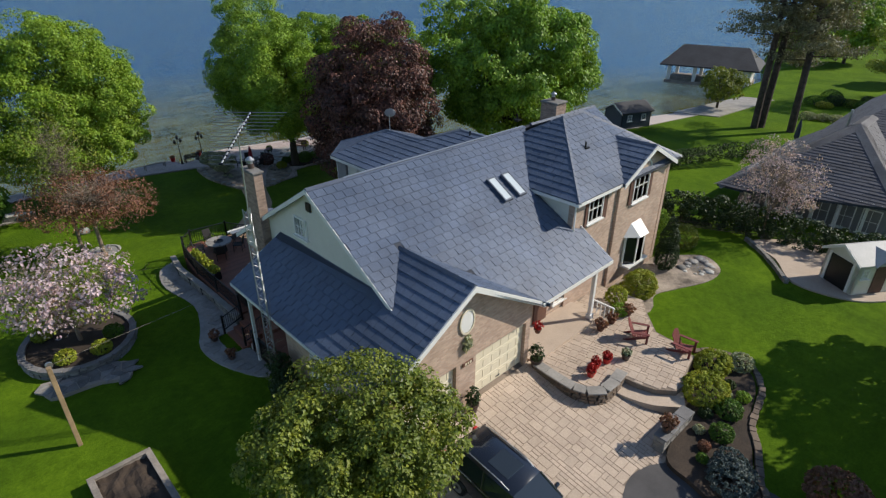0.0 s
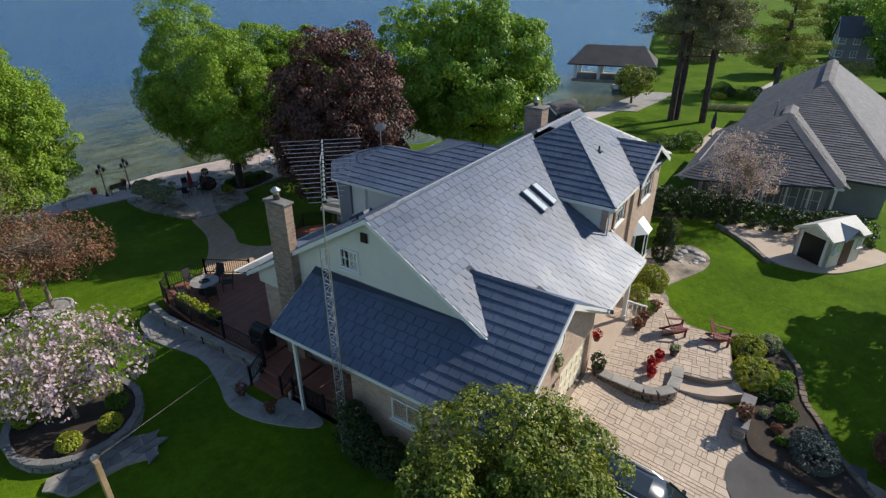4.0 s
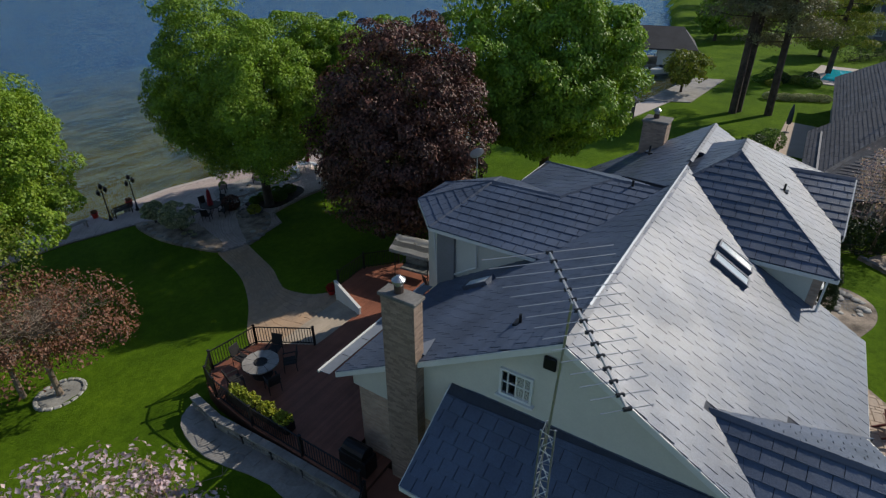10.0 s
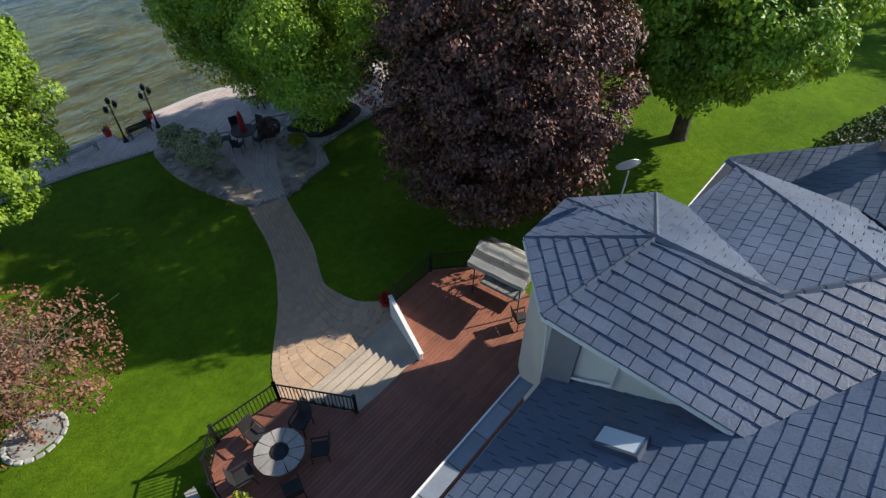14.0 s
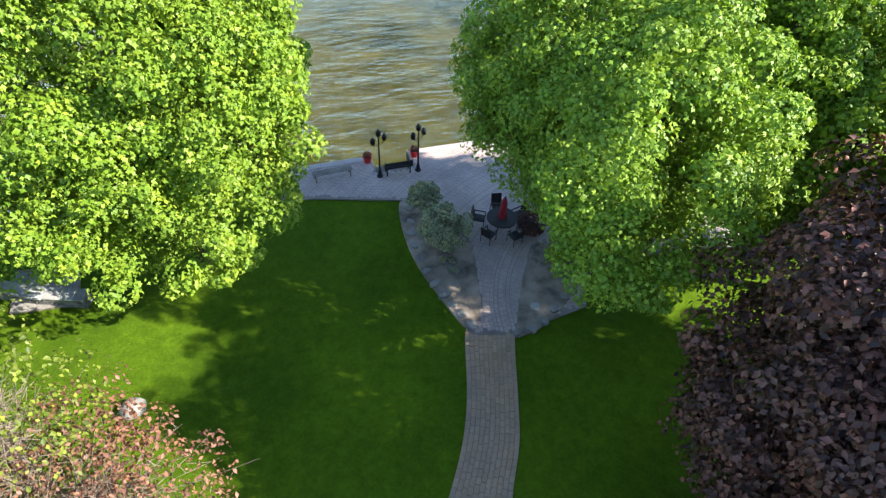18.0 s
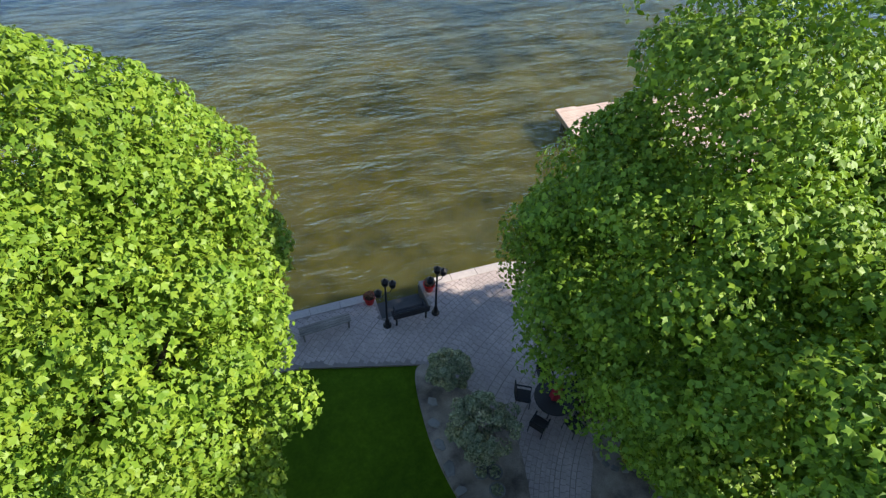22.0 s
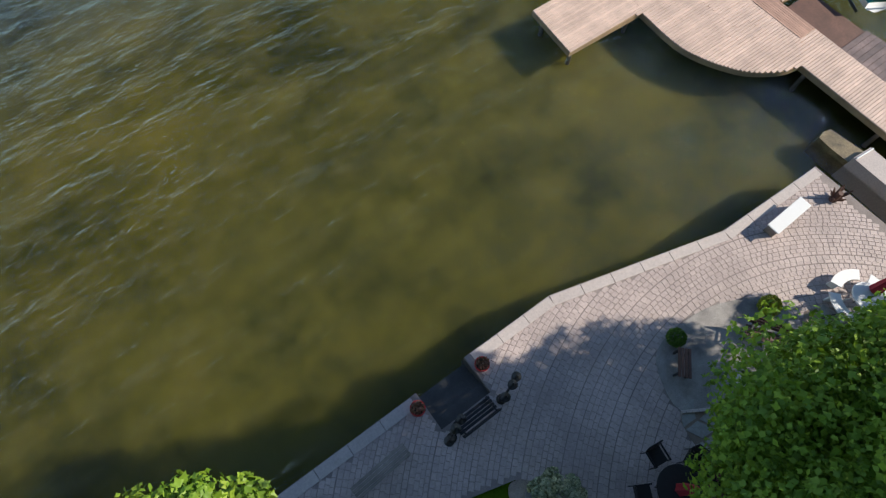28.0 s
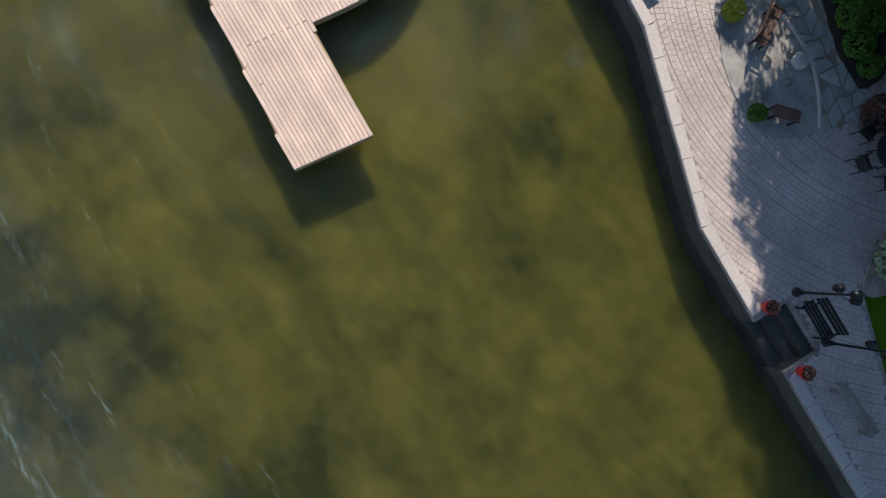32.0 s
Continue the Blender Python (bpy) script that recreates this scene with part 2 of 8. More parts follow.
def brick_wall_material():
    """Running-bond brickwork in metres on upright walls that follow x or y."""
    m, t, b = nodes_of("pink_tan_brickwork")
    sep = t.nodes.new("ShaderNodeSeparateXYZ")
    t.links.new(t.nodes.new("ShaderNodeNewGeometry").outputs["Position"], sep.inputs[0])
    add = t.nodes.new("ShaderNodeMath")
    t.links.new(sep.outputs["X"], add.inputs[0]), t.links.new(sep.outputs["Y"], add.inputs[1])
    com = t.nodes.new("ShaderNodeCombineXYZ")
    t.links.new(add.outputs[0], com.inputs["X"]), t.links.new(sep.outputs["Z"], com.inputs["Y"])
    bt = t.nodes.new("ShaderNodeTexBrick")
    t.links.new(com.outputs[0], bt.inputs["Vector"])
    bt.inputs["Scale"].default_value = 1.0
    bt.inputs["Brick Width"].default_value, bt.inputs["Row Height"].default_value = 0.215, 0.075
    bt.inputs["Mortar Size"].default_value, bt.inputs["Mortar Smooth"].default_value = 0.007, 0.2
    bt.inputs["Color1"].default_value, bt.inputs["Color2"].default_value = (0.56, 0.41, 0.315, 1), (0.42, 0.29, 0.22, 1)
    bt.inputs["Mortar"].default_value = (0.43, 0.37, 0.31, 1)
    col = mix(t, "MULTIPLY", 0.8, bt.outputs["Color"], ramp(t, noise_node(t, 1.1, 5.0, 0.6), [(0.3, (0.8, 0.78, 0.76)), (0.7, (1.08, 1.06, 1.04))]))
    t.links.new(col, b.inputs["Base Color"])
    b.inputs["Roughness"].default_value = 0.85
    bp = t.nodes.new("ShaderNodeBump")
    bp.inputs["Strength"].default_value, bp.inputs["Distance"].default_value = 0.5, 0.006
    bp.invert = True
    t.links.new(bt.outputs["Fac"], bp.inputs["Height"])
    t.links.new(bp.outputs["Normal"], b.inputs["Normal"])
    return m


BRICKWORK = brick_wall_material()
BRICK = material("pink_tan_brick", (0.50, 0.37, 0.285), rough=0.85, big=1.2, fine=24, vary=0.22, bump=0.3, per_piece=0.3, per_island=0.3, second=(0.42, 0.30, 0.23))
MORTAR = material("mortar", (0.36, 0.31, 0.26), rough=0.9, fine=40, vary=0.2)
SIDING = material("cream_siding", (0.70, 0.68, 0.60), rough=0.6, big=0.7, fine=18, vary=0.07, bump=0.05)
WHITE = material("white_paint", (0.80, 0.79, 0.75), rough=0.45, big=1.5, fine=30, vary=0.06, bump=0.05)
CREAM = material("cream_door_paint", (0.78, 0.70, 0.52), rough=0.5, big=0.8, fine=20, vary=0.06, bump=0.04)
PAVER = material("sandstone_paver", (0.585, 0.468, 0.365), rough=0.85, big=0.9, fine=18, vary=0.2, bump=0.3, per_piece=0.1, per_island=0.1, second=(0.50, 0.395, 0.305))
JOINT = material("paver_joint_sand", (0.40, 0.315, 0.24), rough=0.95, fine=30, vary=0.3)
CONCRETE = material("pale_stamped_concrete", (0.56, 0.487, 0.445), rough=0.8, big=0.5, fine=14, vary=0.2, bump=0.2, second=(0.47, 0.405, 0.37))
SEAWALL = material("shade_dark_wet_seawall", (0.10, 0.09, 0.075), rough=0.6, big=1.0, fine=10, vary=0.3, bump=0.4)
SETTJOINT = material("dark_sett_joint", (0.36, 0.30, 0.27), rough=0.9, big=0.8, fine=30, vary=0.25, bump=0.2)
COBBLE = material("stamped_concrete_cobble", (0.585, 0.475, 0.43), rough=0.8, big=0.5, fine=14, vary=0.2, bump=0.2, per_piece=0.08, per_island=0.08)
PATHBRICK = material("sandy_brown_path_brick", (0.53, 0.352, 0.215), rough=0.85, big=0.7, fine=16, vary=0.22, bump=0.3, per_piece=0.13, per_island=0.13, second=(0.44, 0.32, 0.225))
ASPHALT = material("grey_asphalt", (0.10, 0.095, 0.095), rough=0.9, big=0.8, fine=60, vary=0.25, bump=0.3)
STONE = material("grey_fieldstone", (0.36, 0.34, 0.31), rough=0.85, big=1.5, fine=14, vary=0.3, bump=0.5, per_piece=0.35, per_island=0.35)
WALKSTONE = material("grey_buff_walk_stone", (0.37, 0.345, 0.31), rough=0.85, big=1.2, fine=10, vary=0.22, bump=0.3, per_piece=0.14)
FLAG = material("buff_flagstone", (0.53, 0.515, 0.475), rough=0.85, big=1.2, fine=10, vary=0.25, bump=0.4, per_piece=0.28, per_island=0.28)
GRAVEL = material("brown_gravel", (0.60, 0.49, 0.385), rough=0.95, big=1.0, fine=45, vary=0.5, bump=0.8)
GREYGRAVEL = material("grey_crushed_gravel", (0.50, 0.46, 0.42), rough=0.95, big=1.0, fine=38, vary=0.4, bump=0.8)
SOIL = material("dark_garden_soil", (0.075, 0.052, 0.036), rough=0.95, big=1.2, fine=20, vary=0.4, bump=0.8)
REDDECK = material("red_stained_deck_board", (0.33, 0.125, 0.075), rough=0.55, big=0.9, fine=10, vary=0.22, bump=0.15, per_piece=0.2, stretch=(8, 1, 1))
INLAY = material("brown_dock_board", (0.52, 0.31, 0.22), rough=0.6, big=0.8, fine=9, vary=0.2, bump=0.25, per_piece=0.15, stretch=(1, 8, 1))
WETSLAB = material("mossy_wet_slab", (0.30, 0.23, 0.12), rough=0.35, big=2.0, fine=14, vary=0.35, bump=0.4)
DOCKWOOD = material("sun_bleached_dock_plank", (0.80, 0.585, 0.46), rough=0.42, big=0.8, fine=9, vary=0.2, bump=0.25, per_piece=0.13, stretch=(1, 8, 1))
PLANK = material("weathered_timber", (0.42, 0.29, 0.16), rough=0.8, big=1.2, fine=12, vary=0.25, bump=0.2, per_piece=0.2)
GREYWOOD = material("grey_weathered_timber", (0.36, 0.31, 0.26), rough=0.85, big=1.2, fine=12, vary=0.3, bump=0.25, per_piece=0.2)
DARKSTEP = material("dark_step_concrete", (0.075, 0.07, 0.06), rough=0.4, big=1.5, fine=14, vary=0.3, bump=0.3)
RAMPWOOD = material("weathered_purple_brown_board", (0.24, 0.165, 0.15), rough=0.6, big=1.2, fine=12, vary=0.3, bump=0.25, per_piece=0.25)
MAROON = material("maroon_painted_timber", (0.21, 0.045, 0.04), rough=0.6, big=1.2, fine=12, vary=0.2, bump=0.2, per_piece=0.15)
BEDSTONE = material("brown_edging_stone", (0.25, 0.185, 0.135), rough=0.9, big=1.2, fine=14, vary=0.3, bump=0.4, per_piece=0.25)
BLUESTONE = material("blue_grey_cap_stone", (0.25, 0.24, 0.235), rough=0.8, big=1.2, fine=14, vary=0.25, bump=0.3, per_piece=0.15)
BROWNWOOD = material("dark_red_brown_timber", (0.16, 0.075, 0.05), rough=0.7, big=1.2, fine=12, vary=0.25, bump=0.2, per_piece=0.2)
BLACK = material("black_metal", (0.018, 0.018, 0.02), rough=0.4, metal=0.3, fine=30, vary=0.15, bump=0.05)
STEEL = material("galvanised_steel", (0.52, 0.53, 0.54), rough=0.4, metal=0.85, fine=25, vary=0.15, bump=0.05)
RED = material("bright_red_glaze", (0.55, 0.025, 0.02), rough=0.35, fine=20, vary=0.1, bump=0.05)
REDCLOTH = material("crimson_cloth", (0.42, 0.02, 0.035), rough=0.8, fine=20, vary=0.2, bump=0.2)
DARKWICKER = material("dark_wicker", (0.03, 0.027, 0.027), rough=0.7, fine=50, vary=0.4, bump=0.5)
WHITEPLASTIC = material("white_resin", (0.78, 0.77, 0.74), rough=0.4, fine=20, vary=0.05, bump=0.03)
TERRACOTTA = material("dark_glazed_pot", (0.09, 0.06, 0.05), rough=0.4, fine=20, vary=0.2)
BARK = material("grey_brown_bark", (0.115, 0.088, 0.068), rough=0.95, big=2.0, fine=16, vary=0.4, bump=0.8, stretch=(1, 1, 0.25))
PALEBARK = material("pale_twig_bark", (0.35, 0.27, 0.20), rough=0.95, big=2.0, fine=16, vary=0.3, bump=0.5)
PINEBARK = material("pine_bark", (0.13, 0.095, 0.075), rough=0.95, big=2.0, fine=12, vary=0.4, bump=0.9, stretch=(1, 1, 0.3))
GLASS = glass_material("dark_window_glass", (0.022, 0.028, 0.034))
SKYGLASS = glass_material("skylight_glass", (0.55, 0.60, 0.62), 0.08)
AWNING = material("grey_translucent_sheet", (0.24, 0.265, 0.30), rough=0.35, big=1.0, fine=14, vary=0.15, bump=0.05, per_piece=0.2)
GREYROOF = material("mauve_grey_shingle", (0.098, 0.100, 0.122), rough=0.75, big=0.4, fine=10, vary=0.2, bump=0.4, per_piece=0.2, per_island=0.25)
DARKROOF = material("charcoal_shingle", (0.06, 0.06, 0.066), rough=0.8, big=0.4, fine=8, vary=0.25, bump=0.3, per_island=0.2)
GREYWALL = material("grey_clapboard", (0.26, 0.255, 0.26), rough=0.7, big=0.7, fine=12, vary=0.12, bump=0.1)
NAVY = material("navy_clapboard", (0.045, 0.06, 0.078), rough=0.6, big=0.7, fine=12, vary=0.15, bump=0.1)
TEAL = material("teal_boat_canvas", (0.0, 0.23, 0.20), rough=0.6, big=1.2, fine=14, vary=0.15, bump=0.2)
CARPAINT = material("black_car_paint", (0.012, 0.014, 0.020), rough=0.18, metal=0.2, big=1.0, fine=40, vary=0.05, bump=0.0, coat=1.0)
CARGLASS = glass_material("car_glass", (0.02, 0.026, 0.032))
POOL = glass_material("pool_water", (0.02, 0.42, 0.55), 0.05)
LEAF_LIMEMAPLE = leaf_material("lime_maple_leaf", (0.31, 0.45, 0.045), (0.16, 0.29, 0.023))
LEAF_MAPLE = leaf_material("maple_leaf", (0.315, 0.48, 0.045), (0.13, 0.25, 0.02), 0.2)
LEAF_DARKER = leaf_material("deep_green_leaf", (0.155, 0.29, 0.03), (0.05, 0.125, 0.016))
LEAF_OAK = leaf_material("oak_leaf", (0.30, 0.49, 0.048), (0.115, 0.225, 0.022), 0.25)
LEAF_COPPER = leaf_material("copper_beech_leaf", (0.25, 0.11, 0.08), (0.02, 0.011, 0.012), 0.08)
LEAF_RUST = leaf_material("young_rust_leaf", (0.36, 0.175, 0.11), (0.18, 0.085, 0.055), 0.25)
LEAF_PINE = leaf_material("pine_needles", (0.27, 0.26, 0.15), (0.14, 0.145, 0.085), 0.2)
LEAF_HEDGE = leaf_material("hedge_leaf", (0.055, 0.095, 0.020), (0.02, 0.045, 0.012), 0.15)
LEAF_LIME = leaf_material("lime_shrub_leaf", (0.42, 0.46, 0.045), (0.26, 0.31, 0.03), 0.25)
LEAF_SILVER = leaf_material("variegated_leaf", (0.58, 0.60, 0.40), (0.16, 0.21, 0.10), 0.2)
LEAF_CRAB = leaf_material("crabapple_leaf", (0.30, 0.35, 0.05), (0.09, 0.135, 0.022), 0.3)
BLOSSOM = leaf_material("pale_pink_blossom", (0.74, 0.60, 0.66), (0.44, 0.32, 0.40), 0.3)
BLUEGRASS = leaf_material("blue_spruce_needles", (0.13, 0.18, 0.17), (0.06, 0.09, 0.09), 0.1)
FLOWER_RED = leaf_material("red_petals", (0.60, 0.03, 0.025), (0.30, 0.01, 0.01), 0.2)


# ---- shaping helpers ----
def part(name, bm, mat, parent=None, label="", smooth=False):
    me = bpy.data.meshes.new(name)
    bm.normal_update()
    bm.to_mesh(me)
    bm.free()
    me.materials.append(mat)
    if smooth:
        me.shade_smooth()
    ob = new(name, me)
    ob.parent = parent
    if label:
        ob["label"] = label
    return ob


def data_part(name, verts, faces, mat, parent=None, label="", smooth=False, kind=""):
    me = bpy.data.meshes.new(name)
    me.from_pydata(verts, [], faces)
    me.materials.append(mat)
    if smooth:
        me.shade_smooth()
    ob = new(name, me)
    ob.parent = parent
    return tagged(ob, label=label, kind=kind)


def thing(name, place, label, category, group="", kind="", turn=0.0):
    ob = new(name)
    ob.matrix_basis = pose(*place, 0, 0, turn)
    ob.empty_display_size = 0.1
    return tagged(ob, label, category, group, kind)


def box(bm, x0, x1, y0, y1, z0, z1, bevel=0.0, m=None):
    vs = [bm.verts.new((x, y, z)) for z in (z0, z1) for y in (y0, y1) for x in (x0, x1)]
    fs = [bm.faces.new([vs[i] for i in q]) for q in ((0, 2, 3, 1), (4, 5, 7, 6), (0, 1, 5, 4), (2, 6, 7, 3), (0, 4, 6, 2), (1, 3, 7, 5))]
    if bevel:
        es = {e for f in fs for e in f.edges}
        r = bmesh.ops.bevel(bm, geom=list(es), offset=bevel, segments=1, affect="EDGES")
        vs = list({v for f in r["faces"] for v in f.verts} | {v for v in vs if v.is_valid})
    if m is not None:
        for v in vs:
            v.co = m @ v.co
    return bm


def boxed(x0, x1, y0, y1, z0, z1, bevel=0.0, m=None):
    return box(bmesh.new(), x0, x1, y0, y1, z0, z1, bevel, m)


def rod(bm, a, b, r0, r1=None, n=8, caps=True):
    a, b = Vector(a), Vector(b)
    r1 = r0 if r1 is None else r1
    q = (b - a).to_track_quat("Z", "Y").to_matrix()
    rings = []
    for c, r in ((a, r0), (b, r1)):
        rings.append([bm.verts.new(c + q @ Vector((r * math.cos(2 * math.pi * k / n), r * math.sin(2 * math.pi * k / n), 0))) for k in range(n)])
    for k in range(n):
        bm.faces.new((rings[0][k], rings[0][(k + 1) % n], rings[1][(k + 1) % n], rings[1][k]))
    if caps:
        bm.faces.new(list(reversed(rings[0])))
        bm.faces.new(rings[1])
    return bm


def turned(bm, profile, n=16, centre=(0, 0, 0)):
    """A body of revolution from (radius, height) pairs."""
    cx, cy, cz = centre
    rings = [[bm.verts.new((cx + r * math.cos(2 * math.pi * k / n), cy + r * math.sin(2 * math.pi * k / n), cz + z)) for k in range(n)] for r, z in profile]
    for a, b in zip(rings, rings[1:]):
        for k in range(n):
            bm.faces.new((a[k], a[(k + 1) % n], b[(k + 1) % n], b[k]))
    bm.faces.new(list(reversed(rings[0])))
    bm.faces.new(rings[-1])
    return bm


def prism(bm, pts, z0, z1):
    lo = [bm.verts.new((x, y, z0)) for x, y in pts]
    hi = [bm.verts.new((x, y, z1)) for x, y in pts]
    area = sum(pts[i][0] * pts[(i + 1) % len(pts)][1] - pts[(i + 1) % len(pts)][0] * pts[i][1] for i in range(len(pts)))
    if area < 0:
        lo.reverse(), hi.reverse()
    n = len(pts)
    bm.faces.new(list(reversed(lo)))
    bm.faces.new(hi)
    for i in range(n):
        bm.faces.new((lo[i], lo[(i + 1) % n], hi[(i + 1) % n], hi[i]))
    return bm


def slab(bm, pts, thick):
    """A planar polygon in space, given a thickness straight down."""
    hi = [bm.verts.new(p) for p in pts]
    lo = [bm.verts.new((p[0], p[1], p[2] - thick)) for p in pts]
    n = len(pts)
    bm.faces.new(hi)
    bm.faces.new(list(reversed(lo)))
    for i in range(n):
        bm.faces.new((hi[i], lo[i], lo[(i + 1) % n], hi[(i + 1) % n]))
    bmesh.ops.recalc_face_normals(bm, faces=bm.faces)
    return bm


def tube(bm, pts, r, n=6):
    for a, b in zip(pts, pts[1:]):
        rod(bm, a, b, r, r, n)
    return bm


def smooth_curve(pts, steps=6, closed=False):
    """Catmull-Rom points through plan points."""
    out, n = [], len(pts)
    for i in range(n if closed else n - 1):
        p = [pts[(i + k) % n] if closed else pts[min(max(i + k, 0), n - 1)] for k in (-1, 0, 1, 2)]
        for s in range(steps):
            u = s / steps
            out.append(tuple(0.5 * (2 * p[1][d] + (p[2][d] - p[0][d]) * u + (2 * p[0][d] - 5 * p[1][d] + 4 * p[2][d] - p[3][d]) * u * u + (3 * p[1][d] - p[0][d] - 3 * p[2][d] + p[3][d]) * u ** 3) for d in range(len(p[1]))))
    if not closed:
        out.append(tuple(pts[-1]))
    return out


def inside(poly, x, y):
    c, n = False, len(poly)
    for i in range(n):
        (x0, y0), (x1, y1) = poly[i], poly[(i + 1) % n]
        if (y0 > y) != (y1 > y) and x < (x1 - x0) * (y - y0) / (y1 - y0) + x0:
            c = not c
    return c


def step(a, b, v):
    u = min(1.0, max(0.0, (v - a) / (b - a)))
    return u * u * (3 - 2 * u)

# ---- ground, lake and shore ----
WATER_Z, QUAY_Z, DOCK_Z = -1.95, -0.99, -1.33
SHORE = [(-1500, 60), (-60, 44), (-25, 38.4), (-6, 37.2), (5.9, 37.2), (6.3, 35.4), (9.7, 35.4), (10.2, 37.2), (12.73, 37.2), (19.81, 35.2), (24.7, 35.0), (24.9, 28.6), (28.8, 28.2), (33, 25), (43, 19), (52, 15.5), (62, 12), (72, 11.5), (84, 13), (96, 13.5), (110, 19), (134, 26), (160, 32), (203, 42), (230, 50), (320, 66), (420, 90), (1500, 350), (1500, -1500), (-1500, -1500)]


QUAY_IN = [(-30, 36.6), (4, 35.8), (8.4, 34.4), (8.0, 32), (8.0, 29.6), (8.9, 26), (13, 26), (14, 27.8), (24.6, 27), (24.6, 35.2), (12, 37), (-30, 37)]


def ground_height(x, y):
    h = -1.07 * step(10.0, 27.0, y) - 0.12 * step(-2.0, -8.0, x) * (1 - step(10.0, 27.0, y))
    h += 0.28 * step(9.0, 14.0, x) * step(-2, -6, y) * (1 - step(24, 34, x))
    h += (0.128 * min(6.2, max(0.0, y + 13.1)) - 0.06) * step(-6.0, -2.4, x) * (1 - step(6.2, 6.9, x)) * (1 - step(-5.5, -1.0, y)) * step(-13.6, -12.8, y)
    if inside(QUAY_IN, x, y):
        h -= 0.12
    h = h * (1 - step(30, 50, x)) + step(30, 50, x) * -0.85
    return h


def axis_values(a, b, fine, far):
    v = list(np.arange(a, b + 0.01, fine))
    d, lo, hi = fine, a, b
    while hi < far:
        d *= 1.35
        lo, hi = lo - d, hi + d
        v = [lo] + v + [hi]
    return v


def shore_distance(x, y):
    """Metres inland from the waterline; negative out in the lake."""
    best = 1e9
    for (ax, ay), (bx, by) in zip(SHORE, SHORE[1:-2]):
        dx, dy = bx - ax, by - ay
        u = min(1.0, max(0.0, ((x - ax) * dx + (y - ay) * dy) / (dx * dx + dy * dy)))
        best = min(best, math.hypot(x - ax - u * dx, y - ay - u * dy))
    return best if inside(SHORE, x, y) else -best


gx, gy = axis_values(-40, 125, 0.9, 1500), axis_values(-30, 46, 0.8, 1500)
verts, faces = [], []
for y in gy:
    for x in gx:
        d = shore_distance(x, y) + 0.25 * noise.noise((x * 0.35, y * 0.35, 3))
        verts.append((x, y, ground_height(x, y) + 0.02 * noise.noise((x * 0.3, y * 0.3, 0)) - 4.5 * step(0.7, -1.0, d)))
for j in range(len(gy) - 1):
    for i in range(len(gx) - 1):
        k = j * len(gx) + i
        faces.append((k, k + 1, k + len(gx) + 1, k + len(gx)))
tagged(data_part("ground", verts, faces, GRASS, smooth=True), "mown green lawn running down to the lake", "lawn", kind="structure")
w = 1500
bm = bmesh.new()
bmesh.ops.create_grid(bm, x_segments=2, y_segments=2, size=w)
water = part("water", bm, WATER)
water.location = (0, 0, WATER_Z)
tagged(water, "rippled lake, olive in the shallows and blue farther out", "lake", kind="structure")

# level bed whose far part carries the painted sky blue
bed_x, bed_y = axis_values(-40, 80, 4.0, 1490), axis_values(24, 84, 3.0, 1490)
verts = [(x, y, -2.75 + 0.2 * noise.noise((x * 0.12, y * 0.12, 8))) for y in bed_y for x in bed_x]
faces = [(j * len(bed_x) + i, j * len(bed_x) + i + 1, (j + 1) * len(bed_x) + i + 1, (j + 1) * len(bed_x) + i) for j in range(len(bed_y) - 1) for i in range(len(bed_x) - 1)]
tagged(data_part("lake_bed", verts, faces, LAKEBED, smooth=True), "weedy olive lake bed under clear water, painted sky-blue far out", "lake bed", kind="structure")

# seawall and quay
quay_edge = [(-30, 37.78), (6.98, 37.78), (6.98, 36.35), (8.98, 36.35), (8.98, 37.78), (12.73, 37.76), (19.81, 35.82), (25.06, 35.57)]
quay_back = [(25.35, 26.0), (19, 27.2), (17.5, 27.4), (14.2, 27.0), (13.4, 25.4), (9.75, 24.9), (8.3, 25.4), (7.35, 29.6), (7.3, 32.0), (7.95, 33.8), (3.5, 35.1), (-6, 36.0), (-30, 36.3)]
tagged(part("quay", prism(bmesh.new(), quay_edge + quay_back, -3.6, QUAY_Z), SETTJOINT), "pale stamped concrete lakeside terrace", "terrace", kind="structure")

# wet weedy face; the colour is also darkened for the shade above the water
seawall = tagged(new("seawall"), "weedy seawall below the pale coping, also darkened for shade", "wall", kind="structure")
seawall_line = [(x, y + 0.012) for x, y in quay_edge[4:]] + [(25.075, 27.0)]
for line in ([(-30, 37.792), (6.97, 37.792)], [(6.992, 37.77), (6.992, 36.35)], [(8.968, 36.35), (8.968, 37.77)], seawall_line):
    for (ax, ay), (bx, by) in zip(line, line[1:]):
        l = math.dist((ax, ay), (bx, by))
        part("wall_face", boxed(-l / 2, l / 2, -0.012, 0.012, -3.55, QUAY_Z - 0.16), SEAWALL, seawall).matrix_basis = pose((ax + bx) / 2, (ay + by) / 2, 0, 0, 0, math.degrees(math.atan2(by - ay, bx - ax)))

PORCH_Z, PATIO_Z, DECK_Z = 0.88, 0.72, 0.6
# driveway, patio and walks


def drive_z(x, y):
    return 0.03 + 0.128 * min(6.2, max(0.0, y + 13.1))


